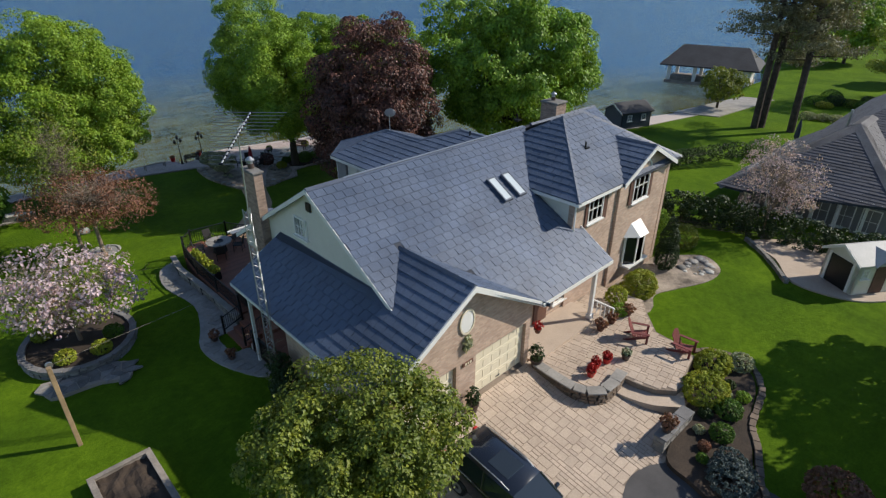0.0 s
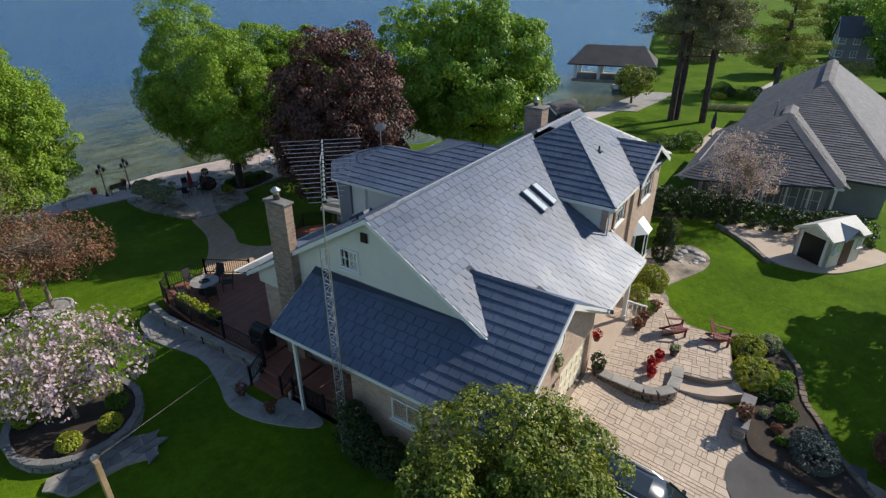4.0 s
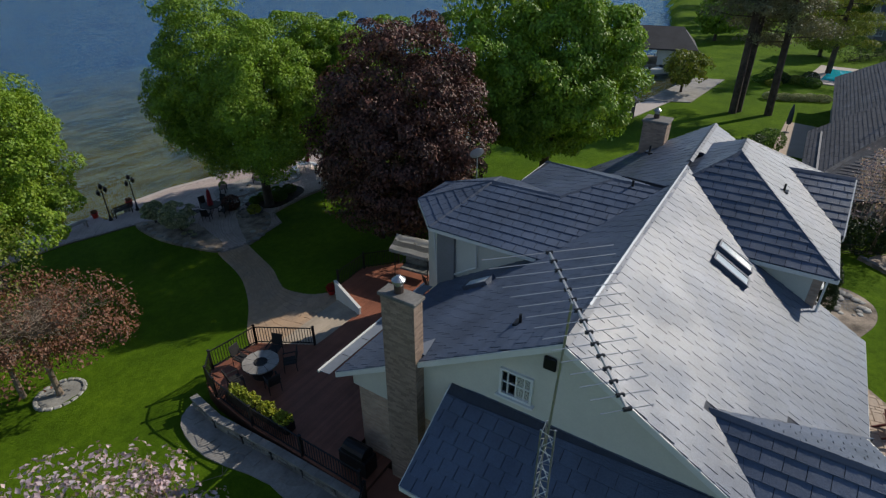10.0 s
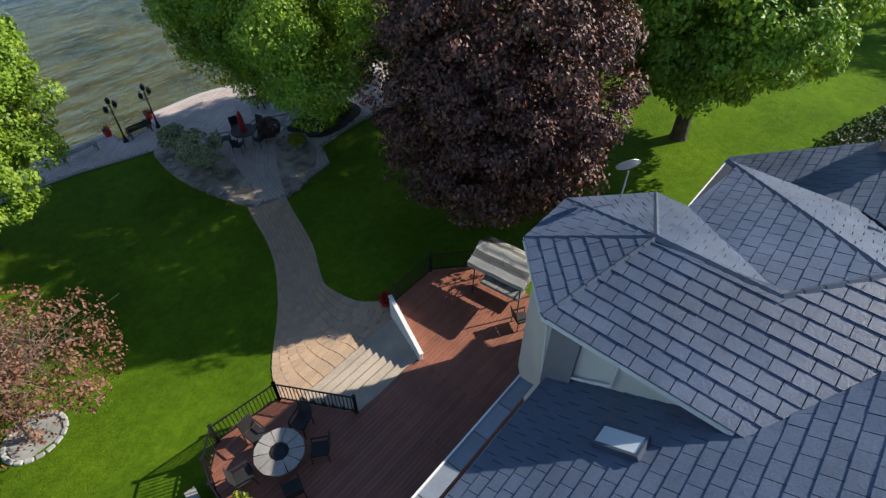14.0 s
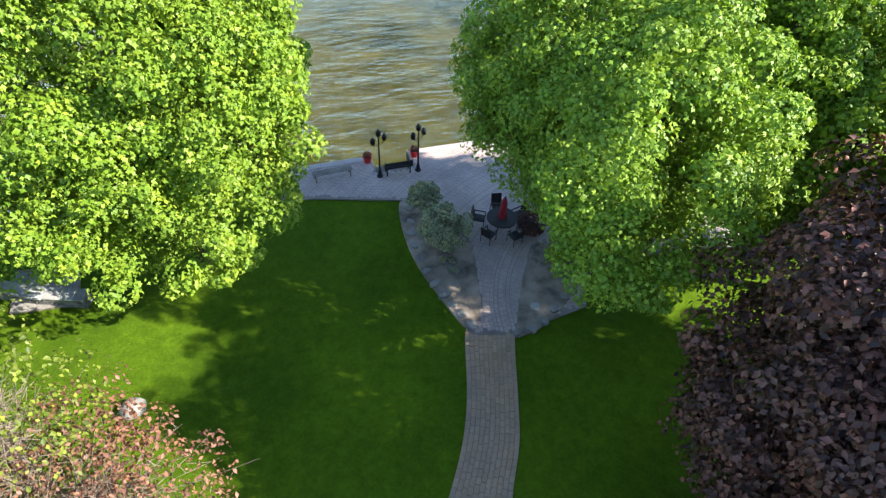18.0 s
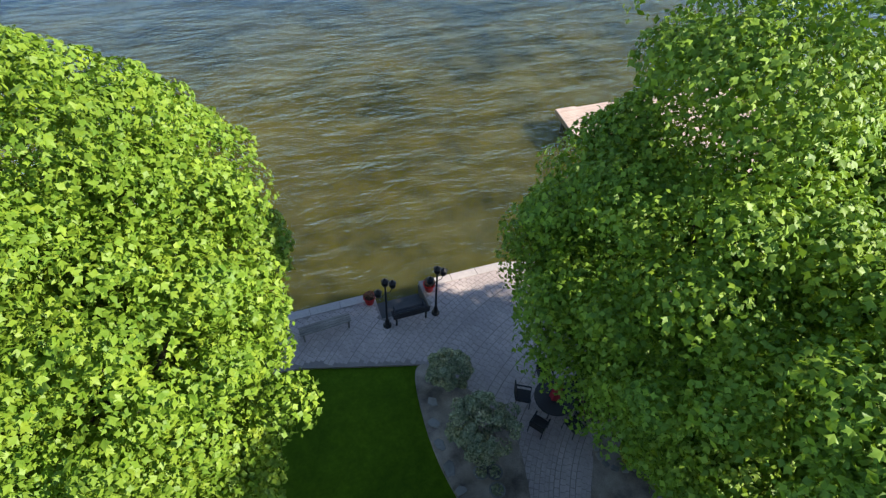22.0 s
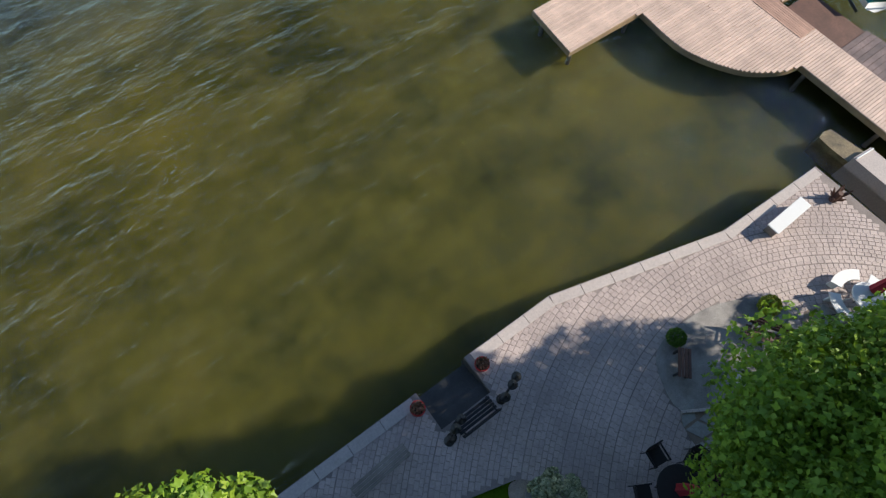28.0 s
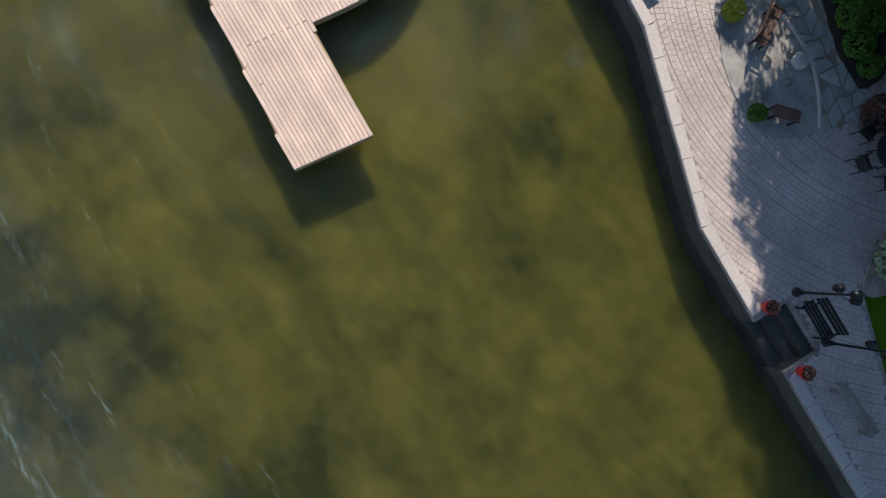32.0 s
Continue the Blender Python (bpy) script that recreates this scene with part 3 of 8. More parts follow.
TURNING = [(4.3 + 2.9 * math.cos(math.pi * k / 20), -17.2 + 4.3 * math.sin(math.pi * k / 20)) for k in range(21)]
bm = bmesh.new()
ys = [-22, -13.1, -10.0, -6.55]
top = [[bm.verts.new((x, y, drive_z(0, y) + d)) for x in (-2.2, {-13.1: 7.9, -10.0: 7.9, -6.55: 5.9}.get(y, 5.2))] for y in ys for d in (0, -0.5)]
for k in range(3):
    a, b, c, d = top[2 * k], top[2 * k + 1], top[2 * k + 2], top[2 * k + 3]
    bm.faces.new((a[0], a[1], c[1], c[0])), bm.faces.new((a[1], b[1], d[1], c[1])), bm.faces.new((a[0], c[0], d[0], b[0]))
drive = [(-2.2, -6.85), (6.4, -6.85), (6.6, -9.8), (7.8, -10.2), (7.8, -13.0), (6.6, -13.3), (5.2, -22), (-2.2, -22)]
tagged(part("driveway", bm, JOINT), "driveway of tan sandstone pavers", "driveway", kind="structure")


# ---- the house ----
GARAGE_Y = -6.92
house = thing("house", (0, 0, 0), "two-storey pink brick house with slate-blue shingle roofs", "house")
COURSE, TILE = 0.385, 0.47
near_tiles = []


def roof_face(name, poly, c, gx_, gy_, near=None, mat=SLATE, deck=DECKING, parent=None, course=COURSE, tile_w=TILE, lift=0.022, thick=0.14):
    """One slope z = c + gx x + gy y over a plan polygon: a deck, and courses of shingles laid on it from the eave up."""
    parent = parent or house
    z = lambda x, y: c + gx_ * x + gy_ * y
    deck_ob = part(name, slab(bmesh.new(), [(x, y, z(x, y)) for x, y in poly], thick), deck, parent)
    g = math.hypot(gx_, gy_)
    up2, al2 = Vector((gx_ / g, gy_ / g)), Vector((-gy_ / g, gx_ / g))
    k = math.sqrt(1 + g * g)
    ss = [Vector(p).dot(up2) for p in poly]
    s0, s1 = min(ss), max(ss)
    dplan = course / k

    def spans(s):
        hits = []
        for i in range(len(poly)):
            p, q = Vector(poly[i]), Vector(poly[(i + 1) % len(poly)])
            a, b = p.dot(up2) - s, q.dot(up2) - s
            if (a > 0) != (b > 0):
                r = p.lerp(q, a / (a - b))
                hits.append(r.dot(al2))
        hits.sort()
        return list(zip(hits[0::2], hits[1::2]))

    nrm = Vector((-gx_, -gy_, 1)).normalized()
    P = lambda a, s, h: tuple(Vector((*(al2 * a + up2 * s), 0)) + Vector((0, 0, z(*(al2 * a + up2 * s)))) + nrm * h)
    verts, faces = [], []
    shared = None
    rows = int((s1 - s0) / dplan) + 1
    rng = random.Random(name)
    for r in range(rows):
        b, t = s0 + r * dplan, min(s0 + (r + 1.12) * dplan, s1)
        if t - b < 0.05:
            continue
        lo, hi = spans(b + 1e-4), spans(t - 1e-4)
        if len(lo) != len(hi):
            hi = lo
        shift = ((0.5 if r % 2 else 0.0) + rng.uniform(-0.16, 0.16)) * tile_w
        for (a0, a1), (c0, c1) in zip(lo, hi):
            n0 = math.floor((min(a0, c0) - shift) / tile_w)
            n1 = math.ceil((max(a1, c1) - shift) / tile_w)
            for n in range(n0, n1):
                l, rr = shift + n * tile_w + 0.012, shift + (n + 1) * tile_w - 0.012
                full = l > max(a0, c0) and rr < min(a1, c1) and t - b > dplan
                q = [(max(min(l, a1), a0), b), (max(min(rr, a1), a0), b), (max(min(rr, c1), c0), t), (max(min(l, c1), c0), t)]
                if q[1][0] - q[0][0] < 0.03 and q[2][0] - q[3][0] < 0.03:
                    continue
                wob = rng.uniform(-0.004, 0.010)
                h0, h1 = lift + 0.012 + wob, 0.006
                if full and near and near(*(al2 * (l + rr) / 2 + up2 * (b + t) / 2)):
                    if shared is None:
                        me = bpy.data.meshes.new("shingle")
                        wv = tile_w - 0.018
                        o = Vector(P(0, 0, 0))
                        loc = lambda a, s, h: tuple(Vector(P(a, s, h)) - o)
                        vv = [loc(0, 0, h0), loc(wv, 0, h0), loc(wv, dplan * 1.12, h1), loc(0, dplan * 1.12, h1), loc(0, 0, 0), loc(wv, 0, 0), loc(wv, dplan * 1.12, 0), loc(0, dplan * 1.12, 0)]
                        me.from_pydata(vv, [], [(0, 1, 2, 3), (4, 5, 1, 0), (5, 6, 2, 1), (7, 4, 0, 3)])
                        me.materials.append(mat)
                        shared = me
                    ob = new("shingle", shared)
                    ob.location = Vector(P(l, b, rng.uniform(0, 0.006)))
                    ob.parent = deck_ob
                    near_tiles.append(ob)
                    continue
                i = len(verts)
                verts += [P(a, s, h0 if j < 2 else h1) for j, (a, s) in enumerate(q)] + [P(a, s, 0.0) for a, s in q]
                faces += [(i, i + 1, i + 2, i + 3), (i + 4, i + 5, i + 1, i), (i + 5, i + 6, i + 2, i + 1), (i + 7, i + 4, i, i + 3)]
    if verts:
        data_part("shingles", verts, faces, mat, deck_ob, kind="stuff")
    return deck_ob


def board(parent, a, b, h=0.2, t=0.035, mat=None, name="fascia", drop=0.0):
    """A trim board with its top edge from a to b."""
    a, b = Vector(a), Vector(b)
    side = (b - a).cross(Vector((0, 0, 1))).normalized() * t / 2
    bm = bmesh.new()
    vs = [bm.verts.new(p + s * side + Vector((0, 0, d))) for p in (a, b) for s in (-1, 1) for d in (-drop, -drop - h)]
    for q in ((0, 1, 3, 2), (4, 6, 7, 5), (0, 2, 6, 4), (1, 5, 7, 3), (0, 4, 5, 1), (2, 3, 7, 6)):
        bm.faces.new([vs[i] for i in q])
    bmesh.ops.recalc_face_normals(bm, faces=bm.faces)
    return part(name, bm, mat or WHITE, parent)


def cap_run(parent, a, b, w=0.125, pitch=0.42, lift=0.04):
    """A run of ridge or hip caps from a to b."""
    a, b = Vector(a), Vector(b)
    d = (b - a)
    n = max(1, int(d.length / pitch))
    side = d.cross(Vector((0, 0, 1))).normalized()
    bm = bmesh.new()
    step_v = d / n
    for k in range(1):
        vs = []
        for c, up in ((Vector((0, 0, 0)), lift), (step_v * 1.08, lift * 0.66)):
            vs += [bm.verts.new(c + side * w + Vector((0, 0, up - 0.09))), bm.verts.new(c + Vector((0, 0, up))), bm.verts.new(c - side * w + Vector((0, 0, up - 0.09)))]
        for f in ((0, 1, 4, 3), (1, 2, 5, 4), (0, 2, 1)):
            bm.faces.new([vs[i] for i in f])
    first = part("ridge_cap", bm, CAPS, parent)
    first.location = a
    for k in range(1, n):
        ob = new("ridge_cap", first.data)
        ob.parent, ob.location = parent, a + step_v * k
    return first


def wall(name, x0, x1, y0, y1, z0, z1, mat, label=""):
    return part(name, boxed(x0, x1, y0, y1, z0, z1), mat, house, label)


def gable_wall(name, axis, at, thick, pts, mat, label=""):
    """A wall of polygonal outline. axis x: the plane x = at, outline in (y, z)."""
    bm = bmesh.new()
    mk = (lambda p, o: (at + o, p[0], p[1])) if axis == "x" else (lambda p, o: (p[0], at + o, p[1]))
    f = [bm.verts.new(mk(p, 0)) for p in pts]
    b = [bm.verts.new(mk(p, thick)) for p in pts]
    n = len(pts)
    bm.faces.new(f), bm.faces.new(list(reversed(b)))
    for i in range(n):
        bm.faces.new((f[i], b[i], b[(i + 1) % n], f[(i + 1) % n]))
    bmesh.ops.recalc_face_normals(bm, faces=bm.faces)
    return part(name, bm, mat, house, label)


# main block: x 0..20, ridge along x at y = 0
wall("wall", 0.5, 19.7, -5.4, -5.1, 0.0, 5.2, BRICKWORK)
wall("wall", 0.5, 19.7, 6.75, 7.05, 0.0, 4.1, BRICKWORK)
wall("wall", 0.262, 0.5, -5.1, 6.75, 0.0, 3.5, BRICKWORK)
gable_wall("wall", "x", 0.25, 0.25, [(-5.4, 3.5), (7.05, 3.5), (7.05, 4.15), (0.0, 8.33), (-5.4, 5.12)], SIDING, "cream siding gable")
gable_wall("wall", "x", 19.7, 0.3, [(-5.4, 0.0), (7.05, 0.0), (7.05, 4.15), (0.0, 8.33), (-5.4, 5.12)], BRICKWORK)
roof_face("roof_front", [(-0.02, 0), (13.5, 0), (10.3, -3.2), (10.55, -5.6), (11.2, -5.6), (11.2, -7.4), (6.05, -7.4), (1.93, -3.28), (-0.02, -5.2)], 8.47, 0, 0.6)
roof_face("roof_back", [(-0.02, 0), (-0.02, 7.55), (6.6, 7.55), (6.6, 2.9), (11.0, 0.2), (11.0, 0)], 8.47, 0, -0.6, near=lambda x, y: x < 6.4)
roof_face("roof_back", [(11.0, 0), (11.0, 0.2), (15.3, 2.9), (15.3, 7.55), (20.2, 7.55), (20.2, 0)], 8.47, 0, -0.6)
roof_face("roof_front", [(15.5, 0), (20.2, 0), (20.2, -3.0), (18.5, -3.0)], 8.47, 0, 0.6)
cap_run(house, (-0.02, 0, 8.5), (1.7, 0, 8.5), 0.14, lift=0.03)
cap_run(house, (1.7, 0, 8.47), (13.4, 0, 8.47), 0.14, lift=0.03)
for s in (-1, 1):
    part("ridge_flashing", slab(bmesh.new(), [(1.75, 0, 8.535), (13.3, 0, 8.535), (13.3, s * 0.05, 8.505), (1.75, s * 0.05, 8.505)], 0.012), FLASHING, house)
cap_run(house, (14.0, 0, 8.5), (20.2, 0, 8.5))
for y in (-5.15, 7.55):
    board(house, (-0.04, 0, 8.47), (-0.04, y, 8.47 - 0.6 * abs(y)), 0.2)
board(house, (-0.02, 7.57, 3.94), (6.9, 7.57, 3.94), 0.16)
board(house, (5.9, -7.42, 4.03), (11.2, -7.42, 4.03), 0.16)
board(house, (11.22, -7.4, 4.03), (11.22, -5.5, 5.17), 0.18)

# garage gable with its long west slope
roof_face("garage_roof", [(1.93, -7.3), (1.93, -3.28), (0.26, -4.95), (0.24, 3.15), (-2.4, 3.15), (-2.4, -7.3)], 5.342, 0.6, 0, near=lambda x, y: y < -1.5)
roof_face("garage_roof", [(1.93, -7.3), (1.93, -3.28), (6.2, -7.55), (6.2, -7.3)], 7.658, -0.6, 0)
cap_run(house, (1.93, -7.3, 6.53), (1.93, -3.28, 6.53))
for x in (-2.4, 6.2):
    board(house, (1.93, -7.33, 6.5), (x, -7.33, 6.5 - 0.6 * abs(x - 1.93)), 0.24, 0.05)
board(house, (-2.42, -7.3, 3.9), (-2.42, 3.15, 3.9), 0.14)
board(house, (-2.4, 3.17, 3.9), (0.2, 3.17, 5.46), 0.14)
gable_wall("garage_wall", "y", GARAGE_Y, 0.25, [(-2.0, 0), (-1.25, 0), (-1.25, 3.05), (1.45, 3.05), (1.45, 0), (2.5, 0), (2.5, 3.05), (5.55, 3.05), (5.55, 0), (5.85, 0), (5.85, 4.0), (1.93, 6.34), (-2.0, 4.0)], BRICKWORK, "pink brick garage gable")
wall("garage_wall", -2.0, -1.75, GARAGE_Y + 0.25, -0.75, 0.0, 4.1, BRICKWORK)
wall("garage_wall", -2.0, 0.255, -0.75, -0.6, 0.0, 4.05, BRICKWORK)
wall("garage_wall", 5.6, 5.85, GARAGE_Y + 0.25, -5.4, 0.0, 4.2, BRICKWORK)

# east block with a hipped roof
wall("east_wall", 10.5, 10.8, -5.2, -2.0, 3.5, 6.6, SIDING)
wall("east_wall", 10.5, 14.3, -5.5, -5.2, 0.0, 6.6, BRICKWORK)
wall("east_wall", 19.6, 19.9, -5.5, 2.0, 0.0, 6.6, BRICKWORK)
roof_face("hip_roof", [(10.25, -5.85), (14.35, -1.75), (10.25, 2.35)], 0.5, 0.6, 0)
roof_face("hip_roof", [(10.25, -5.85), (20.3, -5.85), (16.2, -1.75), (14.35, -1.75)], 10.16, 0, 0.6)
roof_face("hip_roof", [(20.3, -5.85), (20.3, 2.35), (16.2, -1.75)], 18.83, -0.6, 0)
roof_face("hip_roof", [(10.25, 2.35), (14.35, -1.75), (16.2, -1.75), (20.3, 2.35)], 8.06, 0, -0.6)
for a, b in (((10.25, -5.85, 6.67), (14.35, -1.75, 9.13)), ((14.35, -1.75, 9.13), (16.2, -1.75, 9.13)), ((20.3, -5.85, 6.67), (16.2, -1.75, 9.13)), ((10.25, 2.35, 6.67), (14.35, -1.75, 9.13))):
    cap_run(house, a, b, 0.14, lift=0.04)
board(house, (10.23, -5.87, 6.62), (10.23, -2.5, 6.62), 0.15)
board(house, (10.23, -5.87, 6.62), (14.0, -5.87, 6.62), 0.15)
# front wing with a gable
gable_wall("wing_wall", "y", -5.64, 0.3, [(14.3, 0), (19.2, 0), (19.2, 6.7), (16.77, 7.88), (14.3, 6.7)], BRICKWORK)
wall("wing_wall", 14.3, 14.6, -5.34, -5.2, 0.0, 6.6, BRICKWORK)
wall("wing_wall", 18.9, 19.2, -5.34, -5.2, 0.0, 6.6, BRICKWORK)
roof_face("wing_roof", [(14.0, -5.98), (16.77, -5.98), (16.77, -3.55), (14.0, -5.7)], -0.385, 0.5, 0)
roof_face("wing_roof", [(19.54, -5.98), (16.77, -5.98), (16.77, -3.55), (19.54, -5.7)], 16.385, -0.5, 0)
cap_run(house, (16.77, -5.98, 8.03), (16.77, -3.6, 8.03), 0.14, lift=0.04)
for x in (14.0, 19.54):
    board(house, (16.77, -6.01, 8.0), (x, -6.01, 8.0 - 0.5 * abs(x - 16.77)), 0.22, 0.05)

# rear wing with an octagonal end
E_ = 6.6
roof_face("rear_roof", [(6.2, 3.12), (6.2, 7.9), (9.3, 6.75), (9.3, 3.78), (10.87, 2.2), (10.87, 0.35)], E_ - 0.355 * 6.2, 0.355, 0)
for p, q in (((6.2, 7.9), (8.2, 9.8)), ((8.2, 9.8), (10.4, 9.8)), ((10.4, 9.8), (12.4, 7.9))):
    d = Vector((q[0] - p[0], q[1] - p[1]))
    nn = Vector((d.y, -d.x)).normalized()
    dist = (Vector((9.3, 6.75)) - Vector(p)).dot(nn)
    g = (7.7 - E_) / dist
    roof_face("rear_roof", [p, q, (9.3, 6.75)], E_ - g * nn.dot(Vector(p)), g * nn.x, g * nn.y)
roof_face("rear_roof", [(12.4, 7.9), (12.4, 6.9), (9.3, 3.78), (9.3, 6.75)], 7.7 + 0.355 * 9.3, -0.355, 0)
roof_face("rear_roof", [(12.4, 6.88), (15.5, 6.85), (10.87, 2.2), (9.3, 3.78)], E_ + 0.355 * 6.85, 0, -0.355)
roof_face("rear_roof", [(15.5, 6.85), (15.5, 3.12), (10.87, 0.35), (10.87, 2.2)], E_ + 0.355 * 15.5, -0.355, 0)
for a, b in (((6.2, 7.9, 6.63), (9.3, 6.75, 7.73)), ((8.2, 9.8, 6.63), (9.3, 6.75, 7.73)), ((10.4, 9.8, 6.63), (9.3, 6.75, 7.73)), ((12.4, 7.9, 6.63), (9.3, 6.75, 7.73)), ((9.3, 6.75, 7.73), (9.3, 3.78, 7.73)), ((9.3, 3.78, 7.73), (10.87, 2.2, 8.28)), ((15.5, 6.85, 6.63), (10.87, 2.2, 8.28)), ((10.87, 2.2, 8.28), (10.87, 0.35, 8.28))):
    cap_run(house, a, b)
rear = [(6.6, 2.0), (6.6, 7.75), (8.35, 9.4), (10.25, 9.4), (12.0, 7.75), (12.0, 6.5), (15.1, 6.5), (15.1, 2.0)]
part("rear_wall", prism(bmesh.new(), rear, 0.3, 6.5), SIDING, house, "cream siding rear wing")
eave = [(6.2, 3.3), (6.2, 7.9), (8.2, 9.8), (10.4, 9.8), (12.4, 7.9), (12.4, 6.9), (15.5, 6.87), (15.5, 3.3)]
for p, q in zip(eave, eave[1:]):
    board(house, (*p, E_ - 0.02), (*q, E_ - 0.02), 0.14, 0.06, WHITE, "gutter")

# ---- trees and shrubs ----
def leaf_cloud(lobes, count, size, seed, shell=0.55, drop=0.25, bough=0.22, lobed=False):
    """Folded leaves on many rounded boughs that stand out from a crown of lobes (cx, cy, cz, rx, ry, rz), with gaps between the boughs."""
    rng = np.random.default_rng(seed)
    L = np.array(lobes, float)
    mean = L[:, 3:6].mean(1)
    share = mean ** 2 / (mean ** 2).sum()
    nb = max(int(90 * len(L) * (0.22 / bough) ** 2), count // 330)
    which = rng.choice(len(L), nb, p=share)
    d = rng.normal(size=(nb, 3))
    d /= np.linalg.norm(d, axis=1)[:, None]
    rad = shell + (1.04 - shell) * rng.random(nb) ** 0.45
    centre = L[which, :3] + d * rad[:, None] * L[which, 3:6]
    br = np.clip(mean[which] * bough, 0.03, 0.95) * rng.uniform(0.65, 1.35, nb)
    pick = rng.integers(0, nb, count)
    e = rng.normal(size=(count, 3)) + d[pick] * 0.75 + np.array([0, 0, 0.35])
    e /= np.linalg.norm(e, axis=1)[:, None]
    r = br[pick] * (0.5 + 0.55 * rng.random(count) ** 0.5)
    c = centre[pick] + e * r[:, None] * np.array([1.12, 1.12, 0.78])
    n = e * 0.9 + rng.normal(size=(count, 3)) * (0.6 if lobed else 0.42) + np.array([0, 0, 0.4])
    n /= np.linalg.norm(n, axis=1)[:, None]
    hang = e * 0.5 + rng.normal(size=(count, 3)) * 0.55 + np.array([0, 0, -0.9])
    u = hang - n * (hang * n).sum(1)[:, None]
    u /= np.linalg.norm(u, axis=1)[:, None]
    v = np.cross(n, u)
    s = size * (0.6 + 0.8 * rng.random(count))[:, None]
    fold = n * s * 0.22
    if lobed:
        # a broad leaf with a tip and two side lobes
        pts = np.stack([c - u * s * 0.75, c + u * s * 0.08 - v * s * 0.9 - fold, c + u * s * 0.2 - v * s * 0.36 + fold * 0.5, c + u * s - n * s * drop, c + u * s * 0.2 + v * s * 0.36 + fold * 0.5, c + u * s * 0.08 + v * s * 0.9 - fold], 1).reshape(-1, 3)
        i = np.arange(count) * 6
        return pts, np.concatenate([np.stack([i, i + a, i + a + 1], 1) for a in (1, 2, 3, 4)])
    pts = np.stack([c - u * s, c - v * s * 0.66 + fold, c + u * s - n * s * drop, c + v * s * 0.66 + fold], 1).reshape(-1, 3)
    idx = np.arange(count) * 4
    f = np.concatenate([np.stack([idx, idx + 1, idx + 2], 1), np.stack([idx, idx + 2, idx + 3], 1)])
    return pts, f


def cloud_part(name, lobes, count, size, seed, mat, parent, label="", shell=0.55, bough=0.22, lobed=False):
    pts, f = leaf_cloud(lobes, count, size, seed, shell, bough=bough, lobed=lobed)
    me = bpy.data.meshes.new(name)
    me.vertices.add(len(pts))
    me.vertices.foreach_set("co", pts.ravel())
    me.loops.add(f.size)
    me.loops.foreach_set("vertex_index", f.ravel().astype(np.int32))
    me.polygons.add(len(f))
    me.polygons.foreach_set("loop_start", np.arange(0, f.size, 3, dtype=np.int32))
    me.update(calc_edges=True)
    me.materials.append(mat)
    ob = new(name, me)
    ob.parent = parent
    if label:
        ob["label"] = label
    return ob


def limbs(base_r, height, lobes, seed, twigs=0, n=8):
    """A tapered trunk that forks into limbs reaching the lobes."""
    rng = random.Random(seed)
    bm = bmesh.new()
    fork = Vector((rng.uniform(-0.1, 0.1), rng.uniform(-0.1, 0.1), height))
    rod(bm, (0, 0, -0.35), (0, 0, height * 0.08), base_r * 1.5, base_r * 1.05, n + 2)
    rod(bm, (0, 0, height * 0.08), fork, base_r * 1.05, base_r * 0.8, n + 2)
    for cx, cy, cz, rx, ry, rz in lobes:
        for k in range(2):
            end = Vector((cx + rng.uniform(-0.4, 0.4) * rx, cy + rng.uniform(-0.4, 0.4) * ry, cz + rng.uniform(-0.2, 0.5) * rz))
            mid = fork.lerp(end, 0.5) + Vector((rng.uniform(-0.2, 0.2), rng.uniform(-0.2, 0.2), 0.25)) * rx * 0.3
            rod(bm, fork, mid, base_r * 0.5, base_r * 0.3, 6)
            rod(bm, mid, end, base_r * 0.3, base_r * 0.1, 6)
            for j in range(twigs):
                a = mid.lerp(end, rng.random())
                b = a + Vector((rng.gauss(0, 1) * rx, rng.gauss(0, 1) * ry, abs(rng.gauss(0, 0.8)) * rz)) * 0.36
                knee = a.lerp(b, 0.5) + Vector((rng.gauss(0, 1), rng.gauss(0, 1), rng.gauss(0, 1))) * rx * 0.06
                rod(bm, a, knee, max(base_r * 0.1, 0.012), 0.009, 4)
                rod(bm, knee, b, 0.009, 0.006, 3)
                for i in range(6):
                    a2 = a.lerp(knee, rng.uniform(0.3, 1.0)) if i % 2 else knee.lerp(b, rng.uniform(0.0, 0.9))
                    b2 = a2 + Vector((rng.gauss(0, 1), rng.gauss(0, 1), abs(rng.gauss(0, 1)))) * rx * 0.1
                    rod(bm, a2, b2, 0.008, 0.005, 3)
    return bm


def tree(name, place, label, height, base_r, lobes, count, size, leaf, seed, bark=BARK, shell=0.55, twigs=0, group="", lobed=False, bough=0.22):
    """lobes are relative to the foot of the trunk."""
    root = thing(name, place, label, "tree", group)
    part("trunk", limbs(base_r, height, lobes, seed, twigs), bark, root)
    cloud_part("crown", lobes, count, size, seed, leaf, root, shell=shell, bough=bough, lobed=lobed)
    return root


gh = ground_height
# the two maples that frame the lake
tree("maple_tree", (-1.4, 32.2, gh(-1.4, 32.2)), "broad maple with bright lime-green spring leaves on the lawn", 2.6, 0.34,
     [(-0.37, -0.24, 8.26, 5.2, 3.21, 5.34), (1.52, -1.19, 7.55, 3.69, 2.87, 3.05), (-2.62, 0.26, 6.57, 4.67, 3.9, 4.86), (-0.09, -1.92, 5.28, 4.01, 3.7, 2.04), (2.58, 2.64, 8.35, 2.17, 3.15, 3.34), (-0.77, 1.74, 10.92, 4.85, 2.89, 2.44), (3.35, 1.16, 7.91, 2.28, 1.89, 2.56)], 150000, 0.086, LEAF_LIMEMAPLE, 11, lobed=True, bough=0.2)
